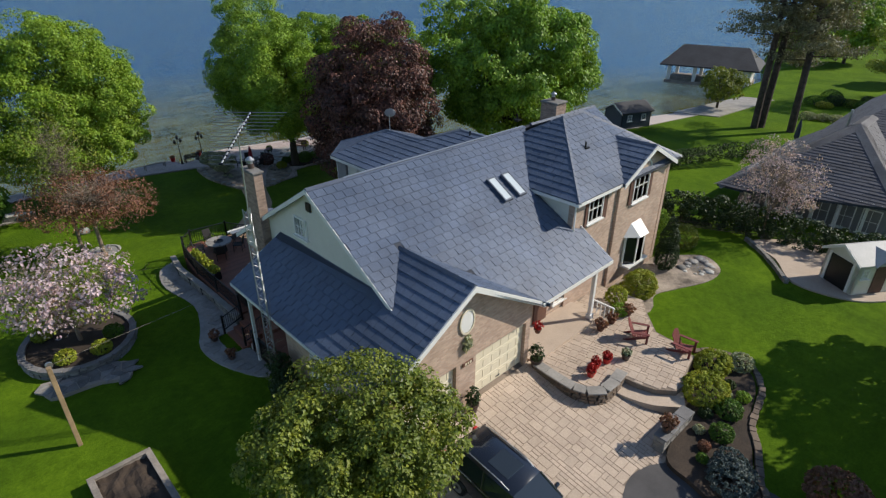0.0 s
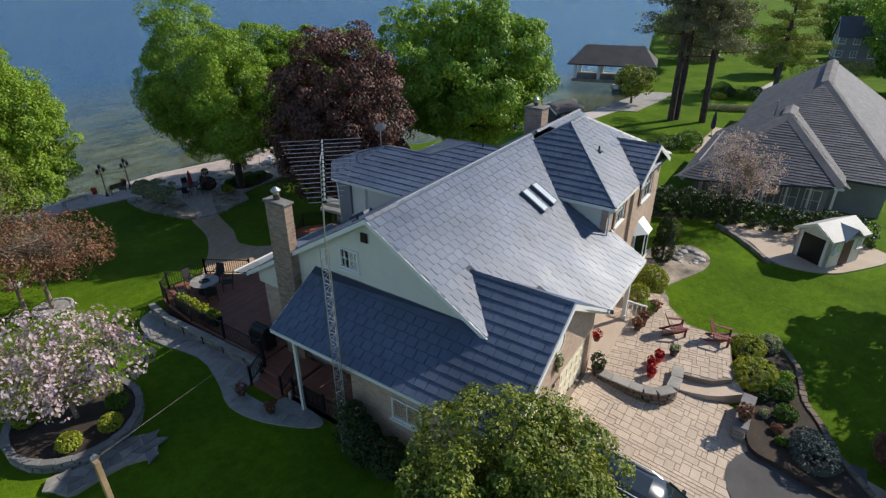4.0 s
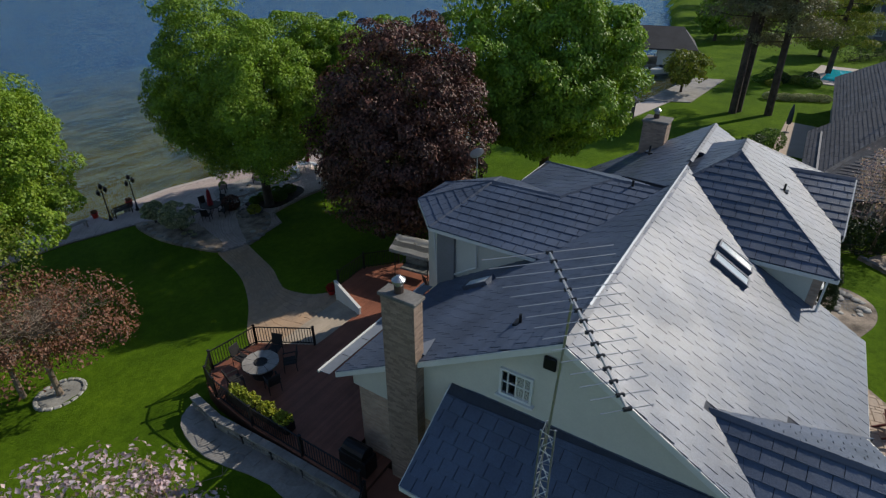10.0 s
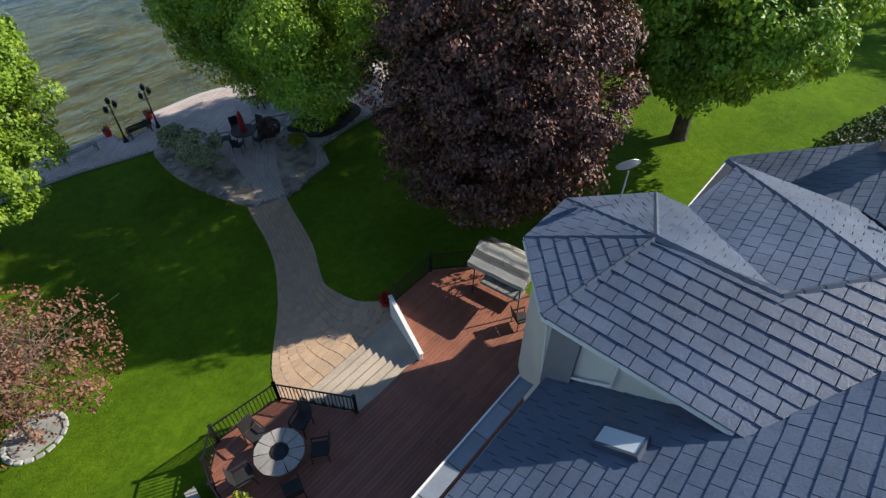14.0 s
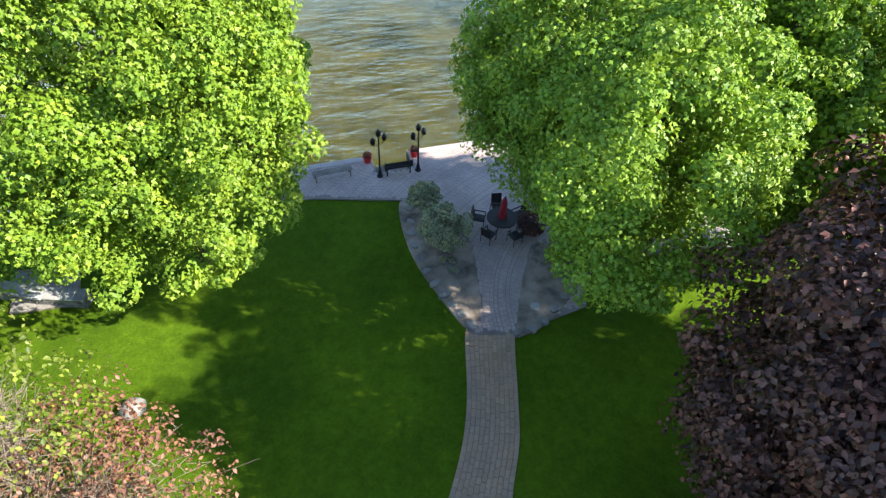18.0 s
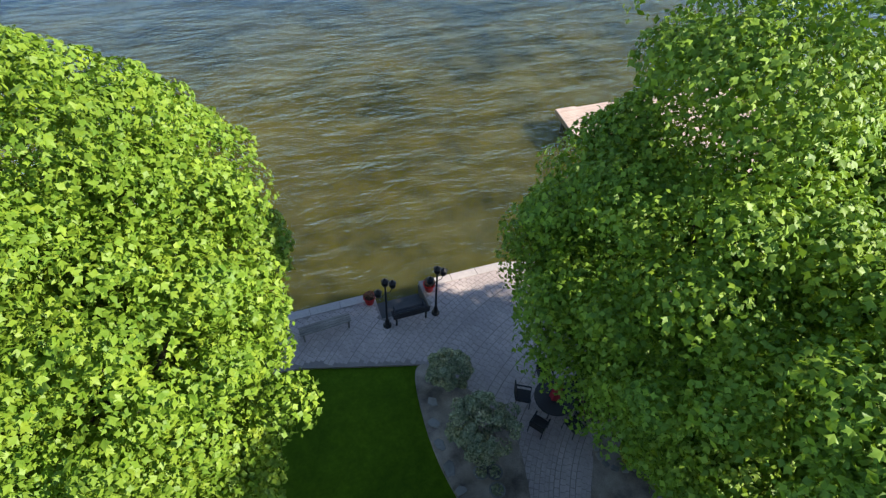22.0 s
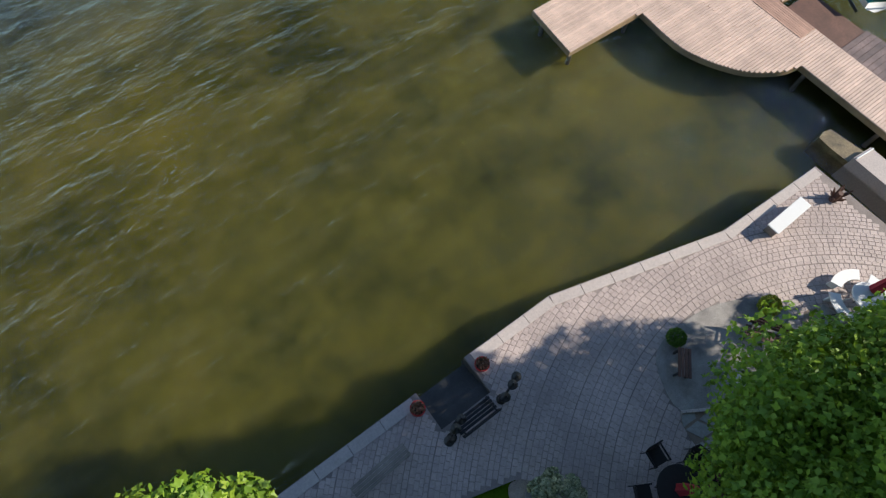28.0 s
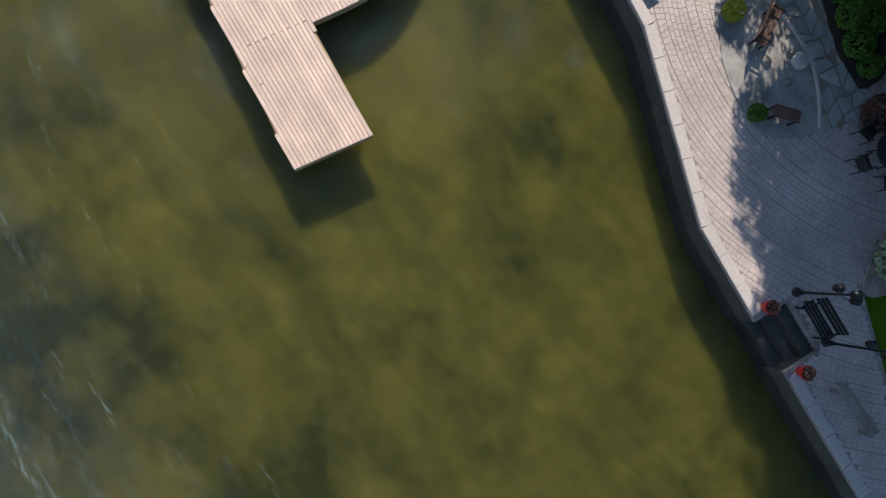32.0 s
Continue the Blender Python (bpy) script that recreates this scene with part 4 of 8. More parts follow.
tree("maple_tree", (14.9, 28.3, gh(14.9, 28.3)), "tall maple with bright green leaves beside the lakeside path", 2.4, 0.36,
     [(-1.25, 0.08, 6.07, 2.41, 4.37, 2.54), (-1.79, 1.3, 10.8, 2.66, 2.57, 4.91), (-2.78, -0.37, 8.98, 2.73, 4.93, 3.9), (2.57, -0.26, 8.08, 3.51, 3.21, 4.41), (-2.7, -4.7, 9.08, 2.65, 2.78, 4.28), (-2.04, 2.21, 7.81, 3.17, 1.9, 2.56), (1.83, -1.93, 11.16, 2.79, 2.5, 2.28)], 195000, 0.076, LEAF_MAPLE, 12, lobed=True, bough=0.27)
tree("maple_tree", (22.4, 23.6, gh(22.4, 23.6)), "green maple standing behind the copper beech", 2.4, 0.32,
     [(-2.77, 2.59, 7.43, 2.63, 4.15, 4.67), (-1.83, 0.8, 9.42, 2.85, 2.79, 3.36), (1.6, -1, 8.6, 3, 3, 3.8), (0.32, 2.93, 5.9, 3.22, 3.33, 4.68)], 95000, 0.1, LEAF_MAPLE, 20, lobed=True)
tree("copper_beech_tree", (14.8, 15.4, gh(14.8, 15.4)), "dense dark purple copper beech on the shaded lawn", 1.8, 0.38,
     [(0.28, 0.63, 6.57, 3.79, 4.67, 5.6), (0.54, 0.29, 9.59, 3.53, 3.8, 3.54), (0.97, -0.79, 6.13, 2.69, 3.7, 4.91), (-1.27, 0.7, 5.88, 2.87, 3.96, 3.26), (0.44, 0.01, 4.36, 4, 3.91, 2.56)], 105000, 0.085, LEAF_COPPER, 13)
tree("oak_tree", (26.8, 11.4, gh(26.8, 11.4)), "large round green shade tree behind the house", 2.6, 0.42,
     [(0, 0, 8.6, 5.6, 5.6, 5.5), (-2.8, 3.2, 9.4, 3.8, 3.8, 4.6), (2.6, -0.6, 8.4, 3.9, 3.9, 4.0), (0.4, -1.2, 10.6, 3.81, 3.86, 3.02), (-0.04, 0.22, 6.6, 4.6, 4.6, 3.2)], 120000, 0.11, LEAF_OAK, 14)
tree("crabapple_tree", (-3.4, -7.6, gh(-3.4, -7.6)), "leafy green crabapple in front of the garage", 1.5, 0.15,
     [(0, 0, 3.5, 2.35, 2.35, 1.75), (0.8, -1.1, 3.3, 1.75, 1.75, 1.6), (-1.5, 0.2, 3.1, 1.75, 1.75, 1.6), (-0.5, -1.5, 2.8, 2.0, 1.8, 1.6)], 52000, 0.058, LEAF_CRAB, 15, shell=0.45)
tree("magnolia_tree", (-7.7, 9.3, gh(-8, 9.6) + 0.2), "magnolia covered in pale pink blossom in a walled bed", 1.0, 0.1,
     [(0, 0, 3.2, 2.5, 2.5, 1.7), (1.4, -0.6, 2.8, 1.7, 1.7, 1.3), (-1.4, 0.3, 3.0, 1.7, 1.7, 1.4)], 5200, 0.08, BLOSSOM, 16, bark=PALEBARK, shell=0.25, twigs=14)
cloud_part("young_leaves", [(0.2, -0.2, 2.7, 2.2, 2.2, 1.2)], 1500, 0.07, 61, LEAF_CRAB, scene.objects["magnolia_tree"], "fresh green leaves", shell=0.3)
tree("young_maple_tree", (-3.9, 20.6, gh(-3.9, 20.6)), "young maple with sparse rust-red leaves and bare twigs", 1.9, 0.13,
     [(0, 0, 3.9, 3.2, 3.2, 1.7), (1.4, -0.6, 3.3, 2.3, 2.3, 1.3), (-1.2, 0.4, 3.6, 2.4, 2.4, 1.4)], 9000, 0.062, LEAF_RUST, 17, bark=PALEBARK, shell=0.25, twigs=48)
tree("bare_tree", (-4.8, 22.0, gh(-4.8, 22.0)), "upright tree with mostly bare pale twigs", 2.4, 0.12,
     [(0, 0, 6.2, 2.2, 2.2, 2.6), (0.4, -0.4, 7.8, 1.6, 1.6, 1.8)], 2600, 0.06, LEAF_CRAB, 19, bark=PALEBARK, shell=0.2, twigs=50)

# ---- windows, doors and fittings of the house ----
def window(parent, m, w, h, cols, rows, label="white framed window", depth=0.1, name="window", arch=False):
    """A window in its own plane: x across, z up, facing -y; m places it."""
    win = thing(name, (0, 0, 0), label, "window") if parent is None else new(name)
    win.parent = parent
    win.matrix_basis = m
    t = 0.07
    bm = bmesh.new()
    for x0, x1, z0, z1 in ((-w / 2, w / 2, -h / 2, -h / 2 + t), (-w / 2, w / 2, h / 2 - t, h / 2), (-w / 2, -w / 2 + t, -h / 2 + t, h / 2 - t), (w / 2 - t, w / 2, -h / 2 + t, h / 2 - t)):
        box(bm, x0, x1, -0.05, depth, z0, z1)
    if arch:
        for k in range(8):
            a, b = math.pi * k / 8, math.pi * (k + 1) / 8
            rod(bm, (w / 2 * math.cos(a), 0, h / 2 + w * 0.32 * math.sin(a)), (w / 2 * math.cos(b), 0, h / 2 + w * 0.32 * math.sin(b)), 0.05, 0.05, 5)
    part("window_frame", bm, WHITE, win)
    bm = bmesh.new()
    for k in range(1, cols):
        x = -w / 2 + w * k / cols
        box(bm, x - 0.018, x + 0.018, -0.02, 0.03, -h / 2 + t, h / 2 - t)
    for k in range(1, rows):
        z = -h / 2 + h * k / rows
        box(bm, -w / 2 + t, w / 2 - t, -0.015, 0.025, z - 0.018, z + 0.018)
    if cols > 1 or rows > 1:
        part("muntins", bm, WHITE, win)
    part("pane", boxed(-w / 2 + t, w / 2 - t, 0.03, 0.045, -h / 2 + t, h / 2 - t), GLASS, win)
    part("window_sill", boxed(-w / 2 - 0.08, w / 2 + 0.08, -0.12, 0.05, -h / 2 - 0.07, -h / 2 - 0.002), WHITE, win)
    return win


window(house, pose(0.22, 1.17, 6.38, 0, 0, -90), 0.95, 0.9, 4, 2)
window(house, pose(-2.03, -3.2, 2.62, 0, 0, -90), 1.3, 0.95, 2, 1)
window(house, pose(12.3, -5.53, 5.75), 1.3, 1.35, 3, 2)
window(house, pose(16.4, -5.67, 5.9), 1.6, 1.7, 3, 2, arch=True)
for x in (11.6, 13.2):
    part("shutter", boxed(x - 0.16, x + 0.16, -5.56, -5.5, 4.95, 6.25), BROWNWOOD, house)
for x in (15.4, 17.4):
    part("shutter", boxed(x - 0.16, x + 0.16, -5.7, -5.64, 5.05, 6.75), BROWNWOOD, house)
# bay window below with its pale canopy
bay = new("bay_window")
bay.parent = house
bay.matrix_basis = pose(16.6, -5.64, 1.0)
part("bay_sill", boxed(-1.05, 1.05, -0.55, 0, 0.3, 0.42), WHITE, bay)
for x in (-1.0, -0.35, 0.35, 1.0):
    part("bay_mullion", boxed(x - 0.05, x + 0.05, -0.5 if abs(x) < 0.9 else -0.12, -0.4 if abs(x) < 0.9 else -0.02, 0.42, 2.1), WHITE, bay)
for x0, x1, y0, y1 in ((-0.95, -0.4, -0.1, -0.45), (-0.3, 0.3, -0.46, -0.46), (0.4, 0.95, -0.45, -0.1)):
    bm = bmesh.new()
    vs = [bm.verts.new(p) for p in ((x0, y0, 0.42), (x1, y1, 0.42), (x1, y1, 2.1), (x0, y0, 2.1))]
    bm.faces.new(vs)
    bmesh.ops.solidify(bm, geom=bm.faces[:], thickness=0.02)
    part("bay_pane", bm, GLASS, bay)
bm = bmesh.new()
vs = [bm.verts.new(p) for p in ((-1.15, 0, 2.1), (-0.45, -0.65, 2.1), (0.45, -0.65, 2.1), (1.15, 0, 2.1), (-0.5, 0, 2.75), (0.5, 0, 2.75))]
for q in ((0, 1, 4), (1, 2, 5, 4), (2, 3, 5), (0, 3, 2, 1), (0, 4, 5, 3)):
    bm.faces.new([vs[i] for i in q])
bmesh.ops.recalc_face_normals(bm, faces=bm.faces)
part("bay_canopy", bm, WHITE, bay)

# garage doors, oval window, swag and number plaque
for x0, x1 in ((-1.25, 1.45), (2.5, 5.55)):
    gd = new("garage_door")
    gd.parent = house
    gd.matrix_basis = pose(x0, GARAGE_Y + 0.16, 0.7)
    w = x1 - x0
    for r in range(4):
        part("door_panel", boxed(0.01, w - 0.01, 0, 0.05, 0.2 + r * 0.525, 0.2 + r * 0.525 + 0.515, 0.008), CREAM, gd)
    for r in range(4):
        for c in range(6):
            part("door_moulding", boxed(0.1 + c * w / 6, (c + 1) * w / 6 - 0.06, -0.012, 0.0, 0.28 + r * 0.525, 0.62 + r * 0.525), CREAM, gd)
    part("door_handle", boxed(w / 2 - 0.12, w / 2 + 0.12, -0.05, -0.01, 0.34, 0.38, 0.01), BLACK, gd)
oval = new("oval_window")
oval.parent = house
oval.matrix_basis = pose(1.95, GARAGE_Y - 0.03, 4.85)
bm = bmesh.new()
N = 24
ring = []
for r0, y in ((1.0, -0.03), (1.18, -0.03), (1.18, 0.04)):
    ring.append([bm.verts.new((0.33 * r0 * math.cos(2 * math.pi * k / N), y, 0.46 * r0 * math.sin(2 * math.pi * k / N))) for k in range(N)])
for a, b in zip(ring, ring[1:]):
    for k in range(N):
        bm.faces.new((a[k], a[(k + 1) % N], b[(k + 1) % N], b[k]))
part("window_frame", bm, CREAM, oval)
bm = bmesh.new()
bm.faces.new([bm.verts.new((0.33 * math.cos(2 * math.pi * k / N), -0.01, 0.46 * math.sin(2 * math.pi * k / N))) for k in range(N)])
part("pane", bm, WHITE, oval, "frosted white pane")
swag = thing("wall_swag", (1.95, GARAGE_Y - 0.08, 3.9), "grey-green leafy swag hung on the brick gable", "swag")
cloud_part("sprigs", [(0, 0, 0, 0.22, 0.07, 0.36)], 420, 0.05, 41, LEAF_SILVER, swag, shell=0.1)
plaque = thing("number_plaque", (2.03, GARAGE_Y - 0.04, 2.95), "dark house number plaque with pale bars on brick", "sign")
part("plate", boxed(-0.28, 0.28, -0.02, 0.02, -0.09, 0.09, 0.01), BROWNWOOD, plaque)
for k in range(3):
    part("bar", boxed(-0.17 + k * 0.13, -0.09 + k * 0.13, -0.026, -0.021, -0.05, 0.05), CREAM, plaque)

# skylights
def skylight(place, w, l, slope_deg, turn, label):
    s = thing("skylight", (0, 0, 0), label, "skylight", "roof skylights")
    s.matrix_basis = pose(*place, 0, 0, turn) @ pose(0, 0, 0, slope_deg)
    bm = bmesh.new()
    for x0, x1, y0, y1 in ((-w / 2, w / 2, -l / 2, -l / 2 + 0.07), (-w / 2, w / 2, l / 2 - 0.07, l / 2), (-w / 2, -w / 2 + 0.07, -l / 2 + 0.07, l / 2 - 0.07), (w / 2 - 0.07, w / 2, -l / 2 + 0.07, l / 2 - 0.07)):
        box(bm, x0, x1, y0, y1, -0.06, 0.15)
    part("skylight_frame", bm, CAPS, s)
    part("pane", boxed(-w / 2 + 0.07, w / 2 - 0.07, -l / 2 + 0.07, l / 2 - 0.07, 0.1, 0.13), SKYGLASS, s)


SL = math.degrees(math.atan(0.6))
skylight((8.42, -2.68, 8.47 - 0.6 * 2.68 + 0.04), 0.56, 1.42, SL, 0, "bright glazed skylight in the front roof slope")
skylight((9.42, -2.68, 8.47 - 0.6 * 2.68 + 0.04), 0.56, 1.42, SL, 0, "bright glazed skylight in the front roof slope")
skylight((5.15, 5.0, 8.47 - 3.0 + 0.04), 0.62, 1.15, -SL, 0, "glazed skylight in the rear roof slope")

# chimneys: brick by brick, laid at the end of the file
CHIMNEYS = []


def chimney(x0, x1, y0, y1, z0, z1, label):
    c = thing("chimney", ((x0 + x1) / 2, (y0 + y1) / 2, z0), label, "chimney")
    w, d, h = (x1 - x0) / 2, (y1 - y0) / 2, z1 - z0
    part("core", boxed(-w + 0.012, w - 0.012, -d + 0.012, d - 0.012, 0, h), MORTAR, c)
    part("crown", boxed(-w - 0.07, w + 0.07, -d - 0.07, d + 0.07, h, h + 0.12, 0.03), STONE, c, "mossy concrete crown")
    part("flue", turned(bmesh.new(), [(0.14, 0), (0.14, 0.22), (0.12, 0.22)], 12, (0.05, 0.1, h + 0.12)), TERRACOTTA, c)
    bm = turned(bmesh.new(), [(0.11, 0.2), (0.11, 0.34), (0.2, 0.34), (0.2, 0.4), (0.06, 0.52), (0.02, 0.53)], 14, (0.05, 0.1, h + 0.12))
    part("flue_cap", bm, STEEL, c, "shiny metal flue cap", smooth=False)
    CHIMNEYS.append((c, w, d, h))
    return c


chimney(-0.15, 0.27, 4.14, 5.28, 0.3, 7.99, "tall pink-brown brick chimney against the gable wall")
chimney(19.3, 20.35, 2.1, 3.3, 5.0, 8.3, "brown brick chimney at the far gable")
# cricket behind the west chimney
bm = bmesh.new()
vs = [bm.verts.new(p) for p in ((0.2, 4.05, 6.1), (0.2, 5.35, 5.35), (1.15, 4.3, 5.98), (0.2, 4.5, 6.25), (1.0, 4.95, 5.6))]
for q in ((0, 2, 3), (3, 2, 4), (3, 4, 1), (0, 3, 1)):
    bm.faces.new([vs[i] for i in q])
part("chimney_cricket", bm, CAPS, house)
# glass rain strip and gutter along the rear eave
aw = thing("eave_awning", (3.0, 7.85, 3.9), "grey translucent awning strip along the rear eave", "awning")
for k in range(6):
    part("awning_panel", boxed(-3.2 + k * 1.05, -3.2 + k * 1.05 + 1.02, -0.16, 0.3, -0.01, 0.012, 0.0, pose(0, 0, 0, -8)), AWNING, aw)
part("awning_rail", boxed(-3.25, 3.15, 0.28, 0.33, -0.1, 0.02), WHITE, aw)
# small vents
for p in ((13.9, -3.6), (1.41, 1.7), (10.7, 1.4), (15.2, 1.9)):
    z = (10.16 + 0.6 * p[1]) if p[0] in (13.9,) else (8.47 - 0.6 * abs(p[1]) if p[0] < 6 else E_ + 0.355 * 4.4)
    v = thing("roof_vent", (*p, z), "small dark metal roof vent on the shingles", "vent", "roof vents")
    part("vent_pipe", rod(bmesh.new(), (0, 0, -0.15), (0, 0, 0.3), 0.045), BLACK, v)
    part("vent_flange", boxed(-0.16, 0.16, -0.16, 0.16, -0.05, 0.02), BLACK, v)
gv = new("gable_vent")
gv.parent = house
gv.location = (0.22, 0.32, 7.55)
part("vent_body", boxed(-0.06, 0.02, -0.17, 0.17, -0.2, 0.2, 0.03), BLACK, gv)
dish = thing("satellite_dish", (10.9, 8.4, 7.25), "grey satellite dish on a mast above the rear roof", "satellite dish")
part("mast", rod(bmesh.new(), (0, 0, -0.3), (0, 0, 0.75), 0.025), STEEL, dish)
bm = bmesh.new()
turned(bm, [(0.02, 0), (0.2, 0.025), (0.34, 0.08), (0.34, 0.09), (0.2, 0.04), (0.02, 0.015)], 18)
d_ob = part("reflector", bm, STEEL, dish)
d_ob.matrix_basis = pose(0.1, 0.05, 0.8, 60, 0, 140)

# downspouts and posts
for a in (((6.55, 7.9, 6.4), (6.55, 7.75, 4.0)), ((5.95, -6.6, 3.8), (5.95, -6.6, 0.4)), ((10.45, -5.6, 6.4), (10.45, -5.6, 4.9))):
    part("downspout", rod(bmesh.new(), *a, 0.04, 0.04, 6), WHITE, house)
part("downspout", tube(bmesh.new(), [(6.5, 5.9, 6.4), (6.5, 5.9, 5.2), (6.5, 6.6, 4.75), (6.5, 7.7, 4.1)], 0.04), WHITE, house)
part("rear_pier", boxed(6.45, 7.1, 6.9, 7.7, 3.6, 6.4), GREYWALL, house, "grey panelled corner")

# front porch
porch = thing("porch", (8.6, -6.3, 0), "covered front porch with a white corner post", "porch")
part("porch_floor", boxed(-2.6, 2.6, -0.95, 1.0, 0.3, PORCH_Z), PAVER, porch)
for x in (2.0,):
    post = part("porch_post", boxed(x - 0.09, x + 0.09, -0.75, -0.57, PORCH_Z, 3.95, 0.01), WHITE, porch)
    part("post_base", boxed(x - 0.14, x + 0.14, -0.8, -0.52, PORCH_Z, PORCH_Z + 0.25, 0.01), WHITE, post)
part("front_door", boxed(-0.5, 0.5, 0.82, 0.9, PORCH_Z, PORCH_Z + 2.05, 0.01), BROWNWOOD, porch)
for x in (-1.7, 1.5):
    window(house, pose(8.6 + x, -5.43, 2.0), 1.0, 1.3, 2, 3)
prail = thing("porch_railing", (11.2, -7.3, PATIO_Z), "short white wooden railing beside the porch step", "railing")
part("top_rail", boxed(-0.04, 0.04, -0.6, 0.6, 0.8, 0.87), WHITE, prail)
for k in range(6):
    part("baluster", boxed(-0.02, 0.02, -0.55 + k * 0.22 - 0.02, -0.55 + k * 0.22 + 0.02, 0.05, 0.8), WHITE, prail)

# ---- front patio, seat wall and steps ----
patio = [(5.95, -6.4), (5.9, -7.9), (5.95, -9.5), (6.4, -10.15), (8.1, -10.25), (8.12, -10.9), (8.35, -11.6), (8.9, -12.25), (9.4, -12.3), (10.4, -12.0), (11.6, -11.75), (12.0, -10.8), (12.1, -9.7), (13.3, -8.6), (14.2, -7.9), (13.9, -5.5), (5.95, -5.5)]
tagged(part("patio", prism(bmesh.new(), patio, -0.2, PATIO_Z), JOINT), "raised front patio of tan sandstone pavers", "patio", kind="structure")
# curved steps in front
for k, z in enumerate((0.47,)):
    pts = smooth_curve([(7.3, -10.3), (7.4, -11.0), (7.75, -11.9), (8.55, -12.85)], 6) + [(9.3, -12.4), (9.2, -11.5), (8.6, -10.2)]
    tagged(part("step", prism(bmesh.new(), pts, -0.1, z), PAVER), "curved sandstone step up to the patio", "step", "patio steps", kind="structure")


def stone_wall(name, path, z0, h, thick, label, stone=0.34, cap=True, closed=False, seed=1, category="wall", capmat=FLAG, mat=STONE):
    """A low dry-stone wall along a plan path: stones laid in courses, and flat cap stones."""
    root = thing(name, (0, 0, 0), label, category)
    rng = random.Random(seed)
    pts = path + ([path[0]] if closed else [])
    lens = [math.dist(a, b) for a, b in zip(pts, pts[1:])]
    total = sum(lens)

    def at(s):
        for (a, b), l in zip(zip(pts, pts[1:]), lens):
            if s <= l or (a, b) == (pts[-2], pts[-1]):
                u = min(1, s / l)
                return Vector((a[0] + (b[0] - a[0]) * u, a[1] + (b[1] - a[1]) * u)), math.atan2(b[1] - a[1], b[0] - a[0])
            s -= l
    courses = max(1, round(h / 0.16))
    for c in range(courses):
        s = -rng.random() * stone * 0.5
        while s < total:
            l = stone * rng.uniform(0.6, 1.3)
            m0, m1 = max(0, s), min(total, s + l)
            if m1 - m0 > 0.08:
                p, a = at((m0 + m1) / 2)
                hh = h / courses
                bm = boxed(-(m1 - m0) / 2 + 0.008, (m1 - m0) / 2 - 0.008, -thick / 2 - rng.uniform(-0.02, 0.03), thick / 2 + rng.uniform(-0.02, 0.03), 0.006, hh - 0.006, 0.018)
                ob = part("stone", bm, mat, root)
                ob.matrix_basis = pose(p.x, p.y, z0 + c * hh, 0, 0, math.degrees(a))
            s += l
    if cap:
        s = 0
        while s < total - 0.05:
            l = min(rng.uniform(0.5, 0.8), total - s)
            p, a = at(s + l / 2)
            ob = part("cap_stone", boxed(-l / 2 + 0.005, l / 2 - 0.005, -thick / 2 - 0.05, thick / 2 + 0.05, 0, 0.07, 0.012), capmat, root)
            ob.matrix_basis = pose(p.x, p.y, z0 + h, 0, 0, math.degrees(a))
            s += l
    return root


stone_wall("seat_wall", smooth_curve([(5.88, -7.4), (5.8, -8.6), (5.86, -9.5), (6.3, -10.15), (7.0, -10.3), (8.1, -10.2)], 4), 0.3, 0.66, 0.38, "curved grey stone seat wall round the patio", seed=3, capmat=WALKSTONE, mat=BEDSTONE)
stone_wall("pillar_wall", [(6.0, -13.0), (7.2, -13.0), (8.25, -13.05)], 0.0, 0.7, 0.42, "short stone planter wall by the drive", seed=4, capmat=BLUESTONE)


def adirondack(place, turn):
    c = thing("adirondack_chair", place, "maroon painted wooden adirondack chair on the patio", "chair", "adirondack chairs", turn=turn)
    for k in range(5):
        part("seat_slat", boxed(-0.28, 0.28, -0.42 + k * 0.11, -0.42 + k * 0.11 + 0.095, -0.01, 0.012, 0.0, pose(0, 0, 0.36 - k * 0.022)), MAROON, c)
    for k in range(6):
        x = -0.27 + k * 0.108
        part("back_slat", boxed(x - 0.048, x + 0.048, -0.012, 0.012, 0, 0.88 - 0.05 * abs(k - 2.5), 0.0, pose(0, 0.14, 0.24, -24)), MAROON, c)
    for s in (-1, 1):
        part("arm", boxed(s * 0.4 - 0.07, s * 0.4 + 0.07, -0.52, 0.3, 0.56, 0.585), MAROON, c)
        part("front_leg", boxed(s * 0.33 - 0.02, s * 0.33 + 0.02, -0.5, -0.4, 0, 0.56), MAROON, c)
        part("back_leg", boxed(s * 0.3 - 0.02, s * 0.3 + 0.02, -0.45, 0.6, -0.05, 0.05, 0.0, pose(0, 0, 0.2, -19)), MAROON, c)
    return c


adirondack((10.95, -9.3, PATIO_Z), 27)
adirondack((11.5, -11.2, PATIO_Z), 4)


def potted(name, place, r, h, potmat, leafmat, crown, count, size, label, seed, stem=0.0):
    p = thing(name, place, label, "potted plant", turn=seed * 37)
    part("pot", turned(bmesh.new(), [(r * 0.68, 0), (r * 0.95, h * 0.85), (r * 1.08, h * 0.87), (r * 1.08, h), (r * 0.9, h), (r * 0.85, h * 0.88)], 14), potmat, p)
    part("soil", turned(bmesh.new(), [(r * 0.86, h * 0.84), (r * 0.86, h * 0.9)], 12), SOIL, p)
    if stem:
        part("stem", rod(bmesh.new(), (0, 0, h * 0.8), (0, 0, h + stem), 0.03, 0.02, 6), BARK, p)
    cloud_part("foliage", [(0, 0, h + stem + crown[2] * 0.8, *crown)], count, size, seed, leafmat, p, shell=0.25)
    return p


